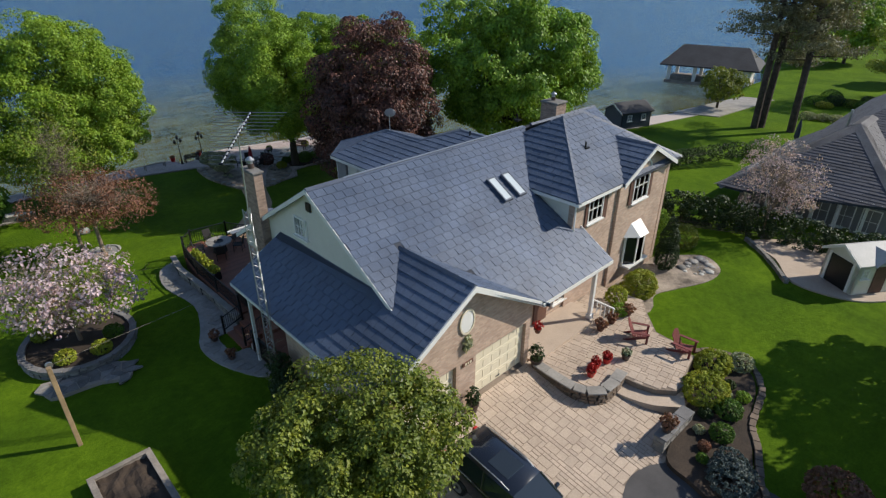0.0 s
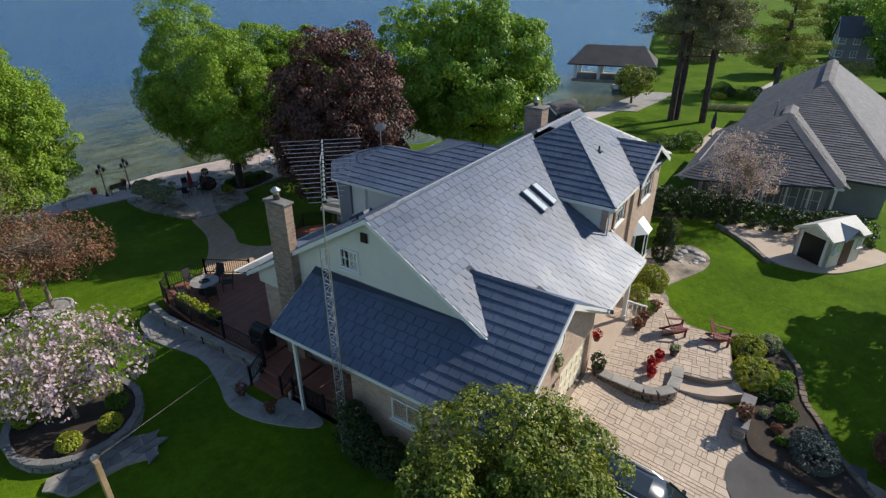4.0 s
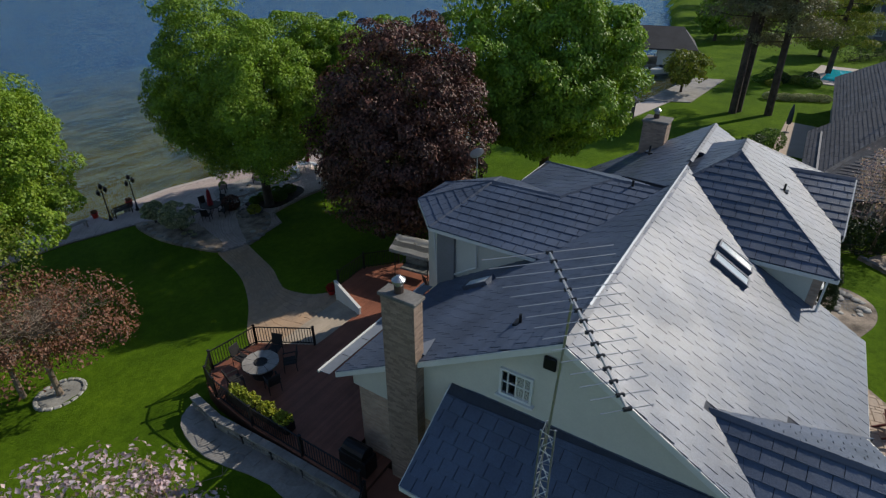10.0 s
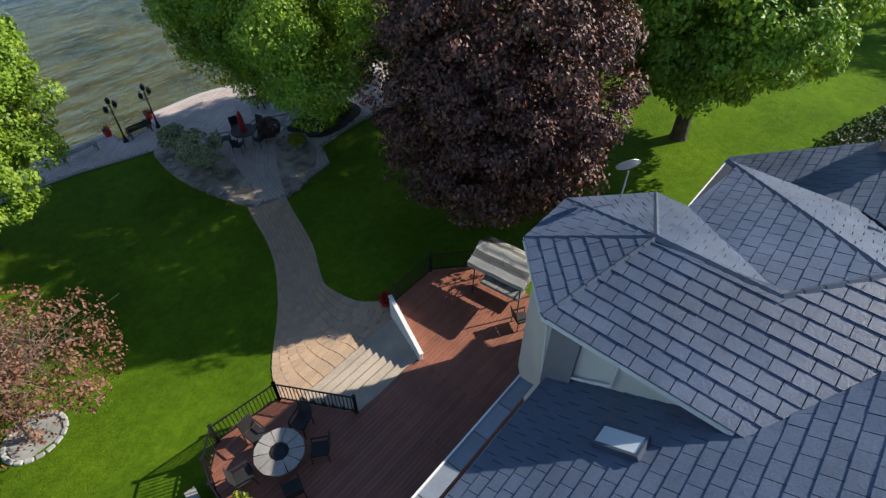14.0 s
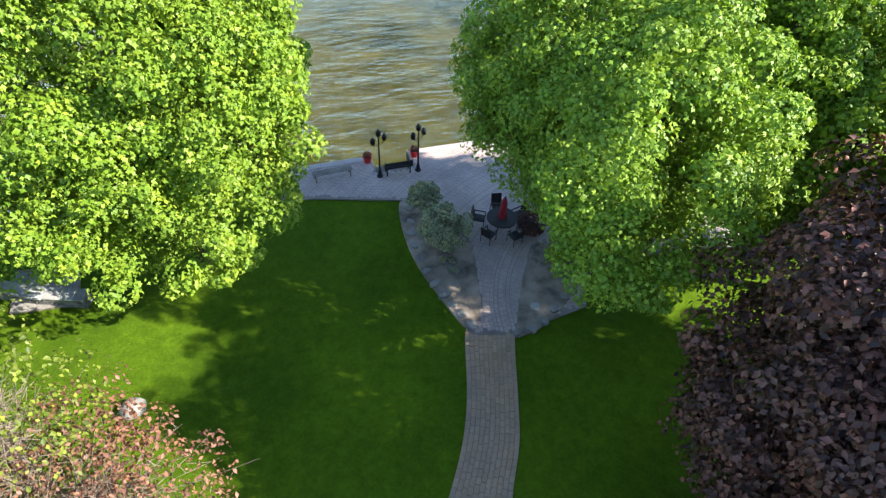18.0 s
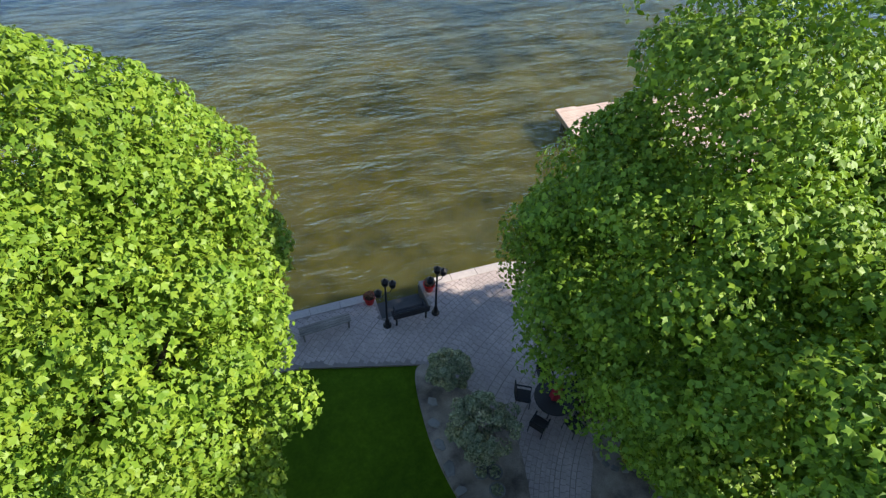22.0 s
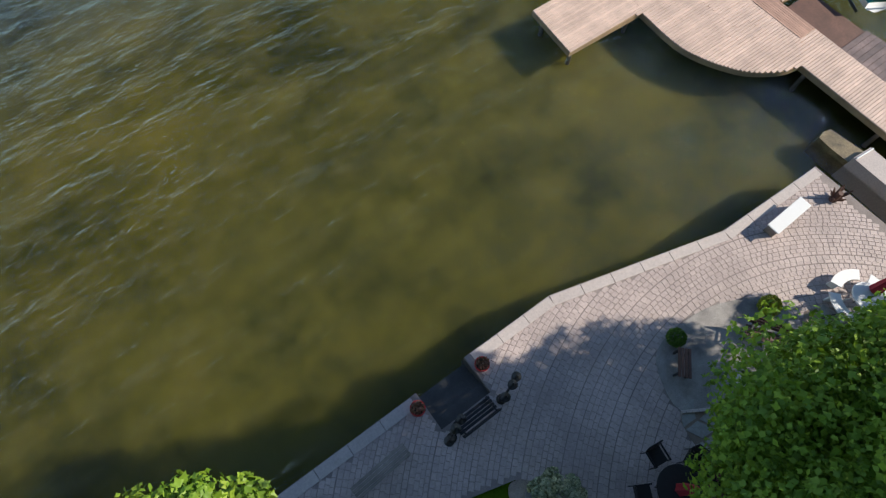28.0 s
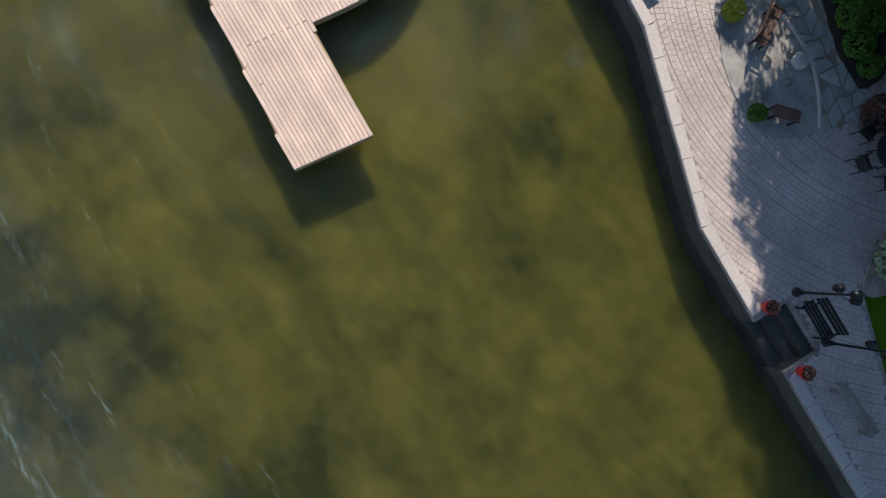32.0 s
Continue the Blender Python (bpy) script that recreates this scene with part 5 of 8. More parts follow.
potted("topiary_pot", (2.0, -7.3, drive_z(2, -7.3)), 0.24, 0.42, TERRACOTTA, LEAF_HEDGE, (0.24, 0.24, 0.42), 700, 0.04, "clipped green topiary in a dark pot", 51)
potted("topiary_pot", (5.9, -7.35, drive_z(6, -7.35)), 0.26, 0.45, TERRACOTTA, LEAF_HEDGE, (0.3, 0.3, 0.4), 700, 0.04, "clipped green topiary in a dark pot", 52)
for k, (x, y, m) in enumerate(((7.15, -9.3, FLOWER_RED), (7.75, -9.15, FLOWER_RED), (8.4, -9.3, FLOWER_RED), (9.2, -9.75, LEAF_SILVER))):
    potted("flower_pot", (x, y, PATIO_Z), 0.2, 0.3, RED if m == FLOWER_RED else TERRACOTTA, m, (0.19, 0.19, 0.16), 300, 0.045, "pot of bright red flowers on the patio" if m == FLOWER_RED else "dark pot of grey-green foliage on the patio", 60 + k)
for k, (x, y) in enumerate(((10.3, -7.8), (11.2, -7.85), (12.4, -8.05))):
    potted("flower_pot", (x, y, PATIO_Z), 0.2, 0.26, BROWNWOOD, LEAF_RUST, (0.28, 0.28, 0.2), 400, 0.05, "dark pot of russet foliage beside the porch", 66 + k)
potted("hanging_basket", (6.3, -7.0, 2.2), 0.16, 0.2, BROWNWOOD, FLOWER_RED, (0.2, 0.2, 0.2), 260, 0.04, "small basket of red flowers by the garage corner", 70)
potted("flower_pot", (6.5, -13.0, 0.77), 0.22, 0.28, TERRACOTTA, LEAF_RUST, (0.3, 0.3, 0.25), 500, 0.05, "pot of red and green plants on the planter wall", 71)


def bush(place, lobes, count, size, leaf, label, seed, name="shrub", group="", shell=0.8):
    b = thing(name, place, label, "shrub", group)
    part("stem", limbs(0.05, 0.12, lobes, seed, 0, 5), BARK, b)
    cloud_part("foliage", lobes, int(count * 2.6), size * 0.66, seed, leaf, b, shell=shell, bough=0.1)
    return b


# the bed beside the drive
bed = smooth_curve([(8.4, -13.0), (9.2, -12.4), (10.4, -12.0), (12.0, -11.5), (13.1, -12.0), (13.3, -13.3), (12.1, -14.3), (9.75, -14.85), (8.6, -15.4), (7.0, -16.1), (5.6, -17.2), (4.95, -16.4), (5.4, -14.6), (5.9, -13.4)], 5, True)
tagged(part("planting_bed", prism(bmesh.new(), bed, -0.1, 0.26), SOIL), "dark soil planting bed beside the drive", "flower bed", kind="structure")
edge_i = smooth_curve([(12.6, -11.4), (13.3, -12.0), (13.5, -13.4), (12.2, -14.5), (9.75, -15.0), (8.7, -15.56), (7.1, -16.25), (5.7, -17.3)], 5)
stone_wall("bed_edging", edge_i, 0.08, 0.26, 0.24, "rough brown stone edging along the planting bed", stone=0.42, cap=False, seed=5, category="edging", mat=BEDSTONE)
bush((9.95, -13.0, 0.25), [(0, 0, 0.4, 0.95, 0.85, 0.55)], 6000, 0.045, LEAF_LIME, "clipped lime-green mound shrub in the bed", 81)
bush((11.9, -12.5, 0.25), [(0, 0, 0.35, 0.9, 0.7, 0.45)], 5000, 0.045, LEAF_LIME, "clipped lime-green mound shrub in the bed", 82)
bush((9.6, -14.1, 0.25), [(0, 0, 0.3, 0.5, 0.5, 0.35)], 2000, 0.05, LEAF_DARKER, "deep green perennial clump in the bed", 83)
bush((8.2, -14.4, 0.25), [(0, 0, 0.25, 0.45, 0.4, 0.3)], 1600, 0.05, LEAF_DARKER, "deep green perennial clump in the bed", 84)
bush((13.0, -13.3, 0.25), [(0, 0, 0.25, 0.55, 0.5, 0.35)], 1400, 0.06, LEAF_SILVER, "pale spiky perennial in the bed", 85)
for k, (x, y, r, m) in enumerate(((7.2, -14.2, 0.22, LEAF_RUST), (7.9, -13.7, 0.2, LEAF_SILVER), (10.9, -14.2, 0.28, LEAF_MAPLE), (8.9, -13.5, 0.26, LEAF_HEDGE), (12.6, -12.7, 0.3, LEAF_DARKER), (6.6, -14.4, 0.2, LEAF_DARKER), (11.3, -13.5, 0.24, LEAF_HEDGE), (10.6, -13.7, 0.18, LEAF_SILVER))):
    bush((x, y, 0.25), [(0, 0, r * 0.6, r, r, r * 0.8)], 320, 0.055, m, {"young_rust_leaf": "small russet perennial in the bed", "variegated_leaf": "small pale perennial in the bed"}.get(m.name, "small green perennial in the bed"), 400 + k, "perennial", shell=0.4)
bush((6.3, -15.5, 0.25), [(0, 0, 0.35, 0.85, 0.75, 0.45), (0.6, 0.3, 0.35, 0.55, 0.55, 0.4)], 5000, 0.045, BLUEGRASS, "blue-grey spreading spruce in the bed", 86)
bush((5.6, -19.2, 0.1), [(0, 0, 0.8, 1.0, 1.0, 0.9)], 3200, 0.07, LEAF_CRAB, "leafy yellow-green shrub by the drive", 87)
bush((8.0, -18.2, 0.1), [(0, 0, 0.6, 0.9, 0.9, 0.7)], 2400, 0.07, LEAF_RUST, "sparse russet shrub by the drive", 88)
# the bed against the house front and round the pond
bedf = smooth_curve([(13.9, -5.6), (13.8, -8.1), (14.6, -8.3), (15.8, -7.8), (17.2, -8.3), (19.4, -9.2), (21.2, -9.1), (22.2, -7.8), (21.2, -6.6), (19.9, -5.6)], 5, True)
tagged(part("planting_bed", prism(bmesh.new(), bedf, -0.1, 0.3), GRAVEL), "gravelled planting bed along the house front", "flower bed", kind="structure")
bush((15.2, -7.1, 0.28), [(0, 0, 0.6, 1.0, 0.85, 0.7), (0.7, 0.2, 0.5, 0.7, 0.7, 0.6)], 6500, 0.05, LEAF_LIME, "wide yellow-green juniper against the brick front", 91)
bush((13.0, -7.0, PATIO_Z), [(0, 0, 0.4, 0.55, 0.5, 0.5)], 1800, 0.05, LEAF_LIME, "bright green shrub beside the porch", 92)
bush((12.2, -7.7, PATIO_Z), [(0, 0, 0.25, 0.4, 0.4, 0.3)], 1000, 0.05, LEAF_MAPLE, "low bright green perennial beside the porch", 93)
bush((19.0, -6.7, 0.28), [(0, 0, 0.9, 0.62, 0.62, 1.0), (0, 0, 1.9, 0.5, 0.5, 0.9), (0, 0, 2.7, 0.28, 0.28, 0.55)], 9000, 0.04, LEAF_HEDGE, "tall clipped cone-shaped evergreen", 94, "cone_evergreen", shell=0.75)
bush((22.4, -6.3, 0.2), [(0, 0, 0.8, 0.7, 0.7, 0.8)], 1500, 0.06, LEAF_CRAB, "loose yellow-green shrub by the pond", 95)


def boulder(place, r, seed, mat=FLAG, label="pale rounded boulder on the ground", squash=0.6, group="boulders"):
    bm = bmesh.new()
    bmesh.ops.create_icosphere(bm, subdivisions=2, radius=r)
    for v in bm.verts:
        v.co *= 1 + 0.22 * noise.noise(v.co * (1.6 / r) + Vector((seed * 3.7, seed, 0)))
        v.co.z *= squash
    ob = part("boulder", bm, mat, None, smooth=True)
    ob.location = (place[0], place[1], place[2] + r * squash * 0.55)
    ob.rotation_euler = (0, 0, seed)
    return tagged(ob, label, "boulder", group)


rng = random.Random(5)
for k in range(16):
    a = k * 0.4
    boulder((20.5 + 0.9 * math.cos(a) + rng.uniform(-0.2, 0.2), -8.1 + 0.75 * math.sin(a) + rng.uniform(-0.2, 0.2), 0.26), rng.uniform(0.12, 0.34), k, FLAG if k % 2 else STONE, squash=0.4)
tagged(part("pond", prism(bmesh.new(), [(20.5 + 0.6 * math.cos(k * 0.5236), -8.1 + 0.5 * math.sin(k * 0.5236)) for k in range(12)], 0.2, 0.33), WATER), "small dark garden pond among rocks", "pond", kind="structure")

# ---- car ----
def build_car():
    car = thing("car", (0.0, -10.75, drive_z(0, -10.75) + 0.16), "glossy black sport utility vehicle parked on the pavers", "car")
    car.rotation_euler = (math.atan(0.128) * 0.8, 0, 0)
    L, W = 4.7, 1.86
    prof = [(-2.35, 0.45), (-2.33, 0.78), (-2.2, 0.93), (-1.35, 1.06), (2.2, 1.08), (2.32, 0.9), (2.35, 0.5)]
    bm = bmesh.new()
    rows = []
    for y, z in prof:
        hw = W / 2 - (0.1 if abs(y) > 2.25 else 0.0)
        rows.append([bm.verts.new(p) for p in ((-hw * 0.97, y, 0.32), (-hw, y, min(z, 0.75)), (-hw * 0.93, y, z), (0, y, z + 0.05), (hw * 0.93, y, z), (hw, y, min(z, 0.75)), (hw * 0.97, y, 0.32))])
    for a, b in zip(rows, rows[1:]):
        for k in range(6):
            bm.faces.new((a[k], a[k + 1], b[k + 1], b[k]))
    bm.faces.new(rows[0]), bm.faces.new(list(reversed(rows[-1])))
    bmesh.ops.recalc_face_normals(bm, faces=bm.faces)
    bmesh.ops.bevel(bm, geom=bm.edges[:], offset=0.025, segments=2, affect="EDGES")
    part("body", bm, CARPAINT, car, smooth=True)
    # cabin
    bm = bmesh.new()
    lo = [(-0.86, -1.42), (0.86, -1.42), (0.88, 0.4), (0.86, 2.18), (-0.86, 2.18), (-0.88, 0.4)]
    hi = [(-0.66, -0.55), (0.66, -0.55), (0.7, 0.6), (0.66, 1.85), (-0.66, 1.85), (-0.7, 0.6)]
    vl = [bm.verts.new((x, y, 1.06)) for x, y in lo]
    vh = [bm.verts.new((x, y, 1.6)) for x, y in hi]
    for k in range(6):
        bm.faces.new((vl[k], vl[(k + 1) % 6], vh[(k + 1) % 6], vh[k]))
    bm.faces.new(vh)
    bmesh.ops.recalc_face_normals(bm, faces=bm.faces)
    part("cabin", bm, CARGLASS, car, "dark tinted windows")
    bm = bmesh.new()
    r1 = [bm.verts.new((x * 1.02, y * 1.01, 1.6)) for x, y in hi]
    r2 = [bm.verts.new((x * 0.86, y * 0.9 + 0.05, 1.68)) for x, y in hi]
    for k in range(6):
        bm.faces.new((r1[k], r1[(k + 1) % 6], r2[(k + 1) % 6], r2[k]))
    bm.faces.new(r2)
    part("roof", bm, CARPAINT, car, smooth=True)
    part("sunroof", boxed(-0.4, 0.4, -0.1, 0.75, 1.672, 1.69, 0.01), CARGLASS, car)
    for s in (-1, 1):
        part("roof_rail", tube(bmesh.new(), [(s * 0.62, -0.35, 1.63), (s * 0.64, 0.0, 1.72), (s * 0.64, 1.5, 1.72), (s * 0.62, 1.8, 1.63)], 0.02), STEEL, car)
        for y0, y1 in ((-1.4, -0.55), (2.15, 1.83)):
            part("pillar", rod(bmesh.new(), (s * 0.865, y0, 1.06), (s * 0.67, y1, 1.61), 0.04, 0.035, 6), CARPAINT, car)
        part("pillar", rod(bmesh.new(), (s * 0.885, 0.45, 1.06), (s * 0.7, 0.6, 1.61), 0.045, 0.04, 6), CARPAINT, car)
        part("side_mirror", boxed(s * 1.02 - 0.1, s * 1.02 + 0.1, -1.12, -0.98, 1.05, 1.2, 0.04), CARPAINT, car)
        part("headlight", boxed(s * 0.7 - 0.2, s * 0.7 + 0.2, -2.36, -2.2, 0.72, 0.86, 0.03), SKYGLASS, car)
        part("tail_light", boxed(s * 0.78 - 0.1, s * 0.78 + 0.1, 2.24, 2.37, 0.75, 1.0, 0.03), RED, car)
        for y in (-1.45, 1.4):
            wheel = new("wheel")
            wheel.parent = car
            wheel.matrix_basis = pose(s * 0.84, y, 0.2, 0, 90 * s)
            part("tyre", turned(bmesh.new(), [(0.2, -0.11), (0.33, -0.11), (0.36, -0.07), (0.36, 0.07), (0.33, 0.11), (0.2, 0.11)], 20), BLACK, wheel)
            part("rim", turned(bmesh.new(), [(0.02, 0.06), (0.21, 0.1), (0.22, 0.115), (0.1, 0.115), (0.04, 0.1)], 14), STEEL, wheel)
    part("grille", boxed(-0.5, 0.5, -2.38, -2.3, 0.5, 0.7, 0.02), BLACK, car)
    part("number_plate", boxed(-0.16, 0.16, -2.4, -2.385, 0.42, 0.5), WHITE, car)
    for s in (-1, 1):
        part("wiper", rod(bmesh.new(), (s * 0.1, -1.42, 1.09), (s * 0.1 + 0.5, -1.28, 1.16), 0.012, 0.008, 4), BLACK, car)


build_car()

# ---- west side: planter box, post, walled bed, tower ----
pb = thing("raised_planter", (-8.7, -1.5, gh(-8.7, -1.5)), "weathered timber raised planter box filled with soil", "planter")
for x0, x1, y0, y1 in ((-1.0, 1.0, 1.4, 1.52), (-1.0, 1.0, -1.55, -1.43), (-1.0, -0.88, -1.43, 1.4), (0.88, 1.0, -1.43, 1.4)):
    part("side_board", boxed(x0, x1, y0, y1, 0, 0.4, 0.012), GREYWOOD, pb)
part("cap_board", boxed(-1.06, 1.06, 1.36, 1.56, 0.4, 0.44, 0.01), GREYWOOD, pb)
part("cap_board", boxed(0.84, 1.06, -1.5, 1.36, 0.4, 0.44, 0.01), GREYWOOD, pb)
part("cap_board", boxed(-1.06, -0.84, -1.5, 1.36, 0.4, 0.44, 0.01), GREYWOOD, pb)
bm = bmesh.new()
bmesh.ops.create_grid(bm, x_segments=14, y_segments=20, size=1)
for v in bm.verts:
    v.co = (v.co.x * 0.88, v.co.y * 1.42, 0.28 + 0.12 * noise.noise(Vector((v.co.x * 3, v.co.y * 4, 7))))
part("soil", bm, SOIL, pb)
pst = thing("wooden_post", (-9.45, 2.5, gh(-9.5, 2.5)), "tall square timber post with a pulley for a washing line", "post")
part("shaft", boxed(-0.08, 0.08, -0.08, 0.08, -0.3, 3.75, 0.012), PLANK, pst)
part("pulley", rod(bmesh.new(), (0.05, 0.12, 3.72), (0.05, 0.22, 3.72), 0.12, 0.12, 12), STEEL, pst)
part("line", rod(bmesh.new(), (0.05, 0.15, 3.72), (6.6, 1.0, 3.5), 0.006, 0.006, 4), GREYWOOD, pst)
ringpts = [(-7.75 + 2.3 * math.cos(a), 9.35 + 2.5 * math.sin(a)) for a in [2 * math.pi * k / 28 for k in range(28)]]
stone_wall("round_bed_wall", ringpts, gh(-8, 9) - 0.05, 0.46, 0.2, "circular fieldstone wall round the magnolia bed", stone=0.42, closed=True, seed=6, capmat=BLUESTONE)
tagged(part("bed_soil", prism(bmesh.new(), [(-7.75 + 2.15 * math.cos(a), 9.35 + 2.35 * math.sin(a)) for a in [2 * math.pi * k / 28 for k in range(28)]], -0.3, 0.26), SOIL), "dark mulch inside the round stone bed", "flower bed", kind="structure")
for k, (x, y, m) in enumerate(((-7.2, 7.6, LEAF_LIME), (-8.6, 7.9, LEAF_LIME), (-6.4, 8.6, LEAF_DARKER), (-9.0, 10.6, LEAF_LIME))):
    bush((x, y, 0.25), [(0, 0, 0.25, 0.42, 0.42, 0.3)], 900, 0.06, m, "low bright perennial in the round bed", 100 + k)
bush((-2.75, -1.7, gh(-2.7, -1.7)), [(0, 0, 1.0, 0.6, 0.6, 1.1), (0.1, 0.4, 1.9, 0.4, 0.4, 0.7)], 3500, 0.06, LEAF_HEDGE, "dark green upright evergreen at the garage wall", 105)
bush((-2.8, -2.9, gh(-2.7, -2.9)), [(0, 0, 0.7, 0.6, 0.6, 0.8)], 2400, 0.06, LEAF_HEDGE, "dark green evergreen at the garage wall", 106)

tower = thing("antenna_tower", (-2.72, -0.75, gh(-2.7, -0.75)), "slim galvanised lattice mast with a long television aerial", "antenna")
legs = [(0.17 * math.cos(a), 0.17 * math.sin(a)) for a in (0.5, 2.6, 4.7)]
TOWER_H = 8.7
for x, y in legs:
    part("leg", rod(bmesh.new(), (x, y, -0.2), (x * 0.9, y * 0.9, TOWER_H), 0.018, 0.018, 6), STEEL, tower)
for k in range(18):
    z = k * TOWER_H / 18
    for i in range(3):
        a, b = legs[i], legs[(i + 1) % 3]
        part("brace", rod(bmesh.new(), (*a, z), (*b, z + TOWER_H / 36), 0.011, 0.011, 4), STEEL, tower)
        part("brace", rod(bmesh.new(), (*b, z + TOWER_H / 36), (*a, z + TOWER_H / 18), 0.011, 0.011, 4), STEEL, tower)
part("mast", rod(bmesh.new(), (0, 0, TOWER_H - 0.6), (0.1, -0.1, 11.5), 0.024, 0.024, 8), STEEL, tower)
boom_a, boom_b = Vector((1.0, 0.7, 11.75 - gh(-2.7, -0.75))), Vector((-1.15, -1.45, 10.95 - gh(-2.7, -0.75)))
part("boom", rod(bmesh.new(), boom_a, boom_b, 0.03, 0.03, 6), STEEL, tower)
bd = (boom_b - boom_a).normalized()
bs = bd.cross(Vector((0, 0, 1))).normalized()
for k in range(15):
    c = boom_a.lerp(boom_b, k / 14)
    l = 1.25 - 0.06 * k
    part("element", rod(bmesh.new(), c - bs * l, c + bs * l, 0.010, 0.010, 4), STEEL, tower)
    part("insulator", rod(bmesh.new(), c - bs * 0.06, c + bs * 0.06, 0.035, 0.035, 6), BLACK, tower)
part("boom_brace", rod(bmesh.new(), (0.1, -0.1, 11.5), boom_a.lerp(boom_b, 0.15), 0.01, 0.01, 4), STEEL, tower)
vine = thing("climbing_vine", (-2.72, -0.75, gh(-2.7, -0.75)), "bare twiggy vine climbing the antenna mast", "vine")
vr = random.Random(8)
bm = bmesh.new()
for k in range(90):
    z = vr.uniform(0.2, 4.4)
    a = Vector((vr.gauss(0, 0.12), vr.gauss(0, 0.12), z))
    rod(bm, a, a + Vector((vr.gauss(0, 0.3), vr.gauss(0, 0.3), vr.gauss(0.25, 0.3))), 0.012, 0.004, 4)
part("twigs", bm, PALEBARK, vine)
cloud_part("leaves", [(0, 0, 1.3, 0.35, 0.35, 1.4)], 700, 0.06, 44, LEAF_HEDGE, vine, shell=0.2)
# open corner under the garage eave
part("corner_post", boxed(-2.18, -2.06, 2.15, 2.27, 0.0, 3.75), WHITE, house)
part("side_porch_floor", boxed(-2.0, 0.25, -0.58, 3.1, 0.0, 0.45), REDDECK, house)

# ---- deck, fences and steps ----
deck_poly = [(-1.35, 5.6), (-1.35, 11.0), (-1.1, 13.4), (-0.85, 14.3), (-0.1, 15.0), (2.1, 14.75), (3.45, 12.35), (6.4, 12.2), (7.5, 14.75), (9.8, 14.8), (11.3, 13.4), (11.3, 7.3), (0.24, 7.1), (0.24, 5.6)]
tagged(part("deck_frame", prism(bmesh.new(), deck_poly, -0.6, DECK_Z - 0.035), BROWNWOOD), "timber frame below the red deck", "deck", kind="structure")


def fence(path, z, label, h=0.95):
    f = thing("fence", (path[0][0], path[0][1], z), label, "fence", "black deck fences")
    o = Vector(path[0])
    for i, (a, b) in enumerate(zip(path, path[1:])):
        a, b = Vector(a) - o, Vector(b) - o
        l = (b - a).length
        ang = math.degrees(math.atan2(b.y - a.y, b.x - a.x))
        for zz in (0.1, h - 0.04):
            part("rail", boxed(0.03, l - 0.03, -0.02, 0.02, zz, zz + 0.04), BLACK, f).matrix_basis = pose(a.x, a.y, 0, 0, 0, ang)
        n = max(2, int(l / 0.125))
        for k in range(1, n):
            p = a.lerp(b, k / n)
            part("picket", picket_mesh(h), BLACK, f).location = (p.x, p.y, 0)
        for p in [a] + ([b] if i == len(path) - 2 else []):
            pp = part("post", boxed(-0.045, 0.045, -0.045, 0.045, -0.1, h + 0.06, 0.006), BLACK, f)
            pp.location = (p.x, p.y, 0)
            part("post_cap", boxed(-0.06, 0.06, -0.06, 0.06, h + 0.062, h + 0.09, 0.01), BLACK, pp)
    return f


def picket_mesh(h):
    return boxed(-0.011, 0.011, -0.011, 0.011, 0.1, h - 0.03)


fence([(-1.3, 5.7), (-1.3, 8.4), (-1.3, 11.0), (-1.05, 13.4), (-0.8, 14.2), (-0.08, 14.9), (2.08, 14.65)], DECK_Z, "black metal picket fence along the deck edge")
fence([(2.08, 14.65), (3.42, 12.35)], DECK_Z, "black metal picket fence beside the steps")
fence([(7.6, 14.65), (9.75, 14.7), (11.2, 13.4)], DECK_Z, "black metal picket fence round the dining deck")
fence([(-1.35, 5.5), (-2.5, 5.0)], 0.35, "short black picket fence beside the brick steps", 0.85)
fence([(-2.05, 2.1), (-2.05, -0.5)], 0.3, "black metal picket fence before the side porch", 0.9)
fence([(-0.9, 3.9), (-2.2, 3.4)], 0.35, "short black picket fence beside the brick steps", 0.85)
fence([(-2.0, 2.9), (-2.0, 1.1)], 0.35, "short black picket fence under the garage eave", 0.85)
stone_wall("retaining_wall", [(-1.5, 14.3), (-1.75, 12.5), (-1.6, 9.5), (-1.5, 5.6)], -0.3, 0.8, 0.22, "pale stone retaining wall below the deck", stone=0.5, seed=7, capmat=WALKSTONE)
for k in range(5):
    w = thing("wall_light", (-1.85 + 0.06 * k, 12.6 - k * 1.5, -0.1), "small dark post light along the garden walk", "lamp", "walk lights")
    part("stake", boxed(-0.03, 0.03, -0.03, 0.03, 0, 0.5), BLACK, w)
    part("lamp_head", boxed(-0.06, 0.06, -0.06, 0.06, 0.5, 0.58, 0.01), BLACK, w)
# brick steps at the west end
for k in range(4):
    tagged(part("step", boxed(-1.3 - 0.34 * (k + 1), -1.3 - 0.34 * k, 3.5, 5.2, -0.2, 0.45 - 0.16 * k), REDDECK), "red-stained step down to the garden walk", "step", "west steps", kind="structure")
tagged(part("landing", boxed(-1.3, -0.02, 3.3, 5.58, -0.2, 0.5), REDDECK), "red-stained landing beside the chimney", "landing", kind="structure")
tagged(part("side_terrace", boxed(-2.0, -0.02, -0.6, 3.28, -0.2, 0.32), CONCRETE), "paved terrace under the garage eave", "terrace", kind="structure")
for k in range(2):
    potted("flower_pot", (-3.0, 5.1 - k * 1.9, gh(-3, 5)), 0.18, 0.28, TERRACOTTA, LEAF_RUST, (0.24, 0.24, 0.2), 260, 0.05, "dark pot of russet foliage by the steps", 110 + k)
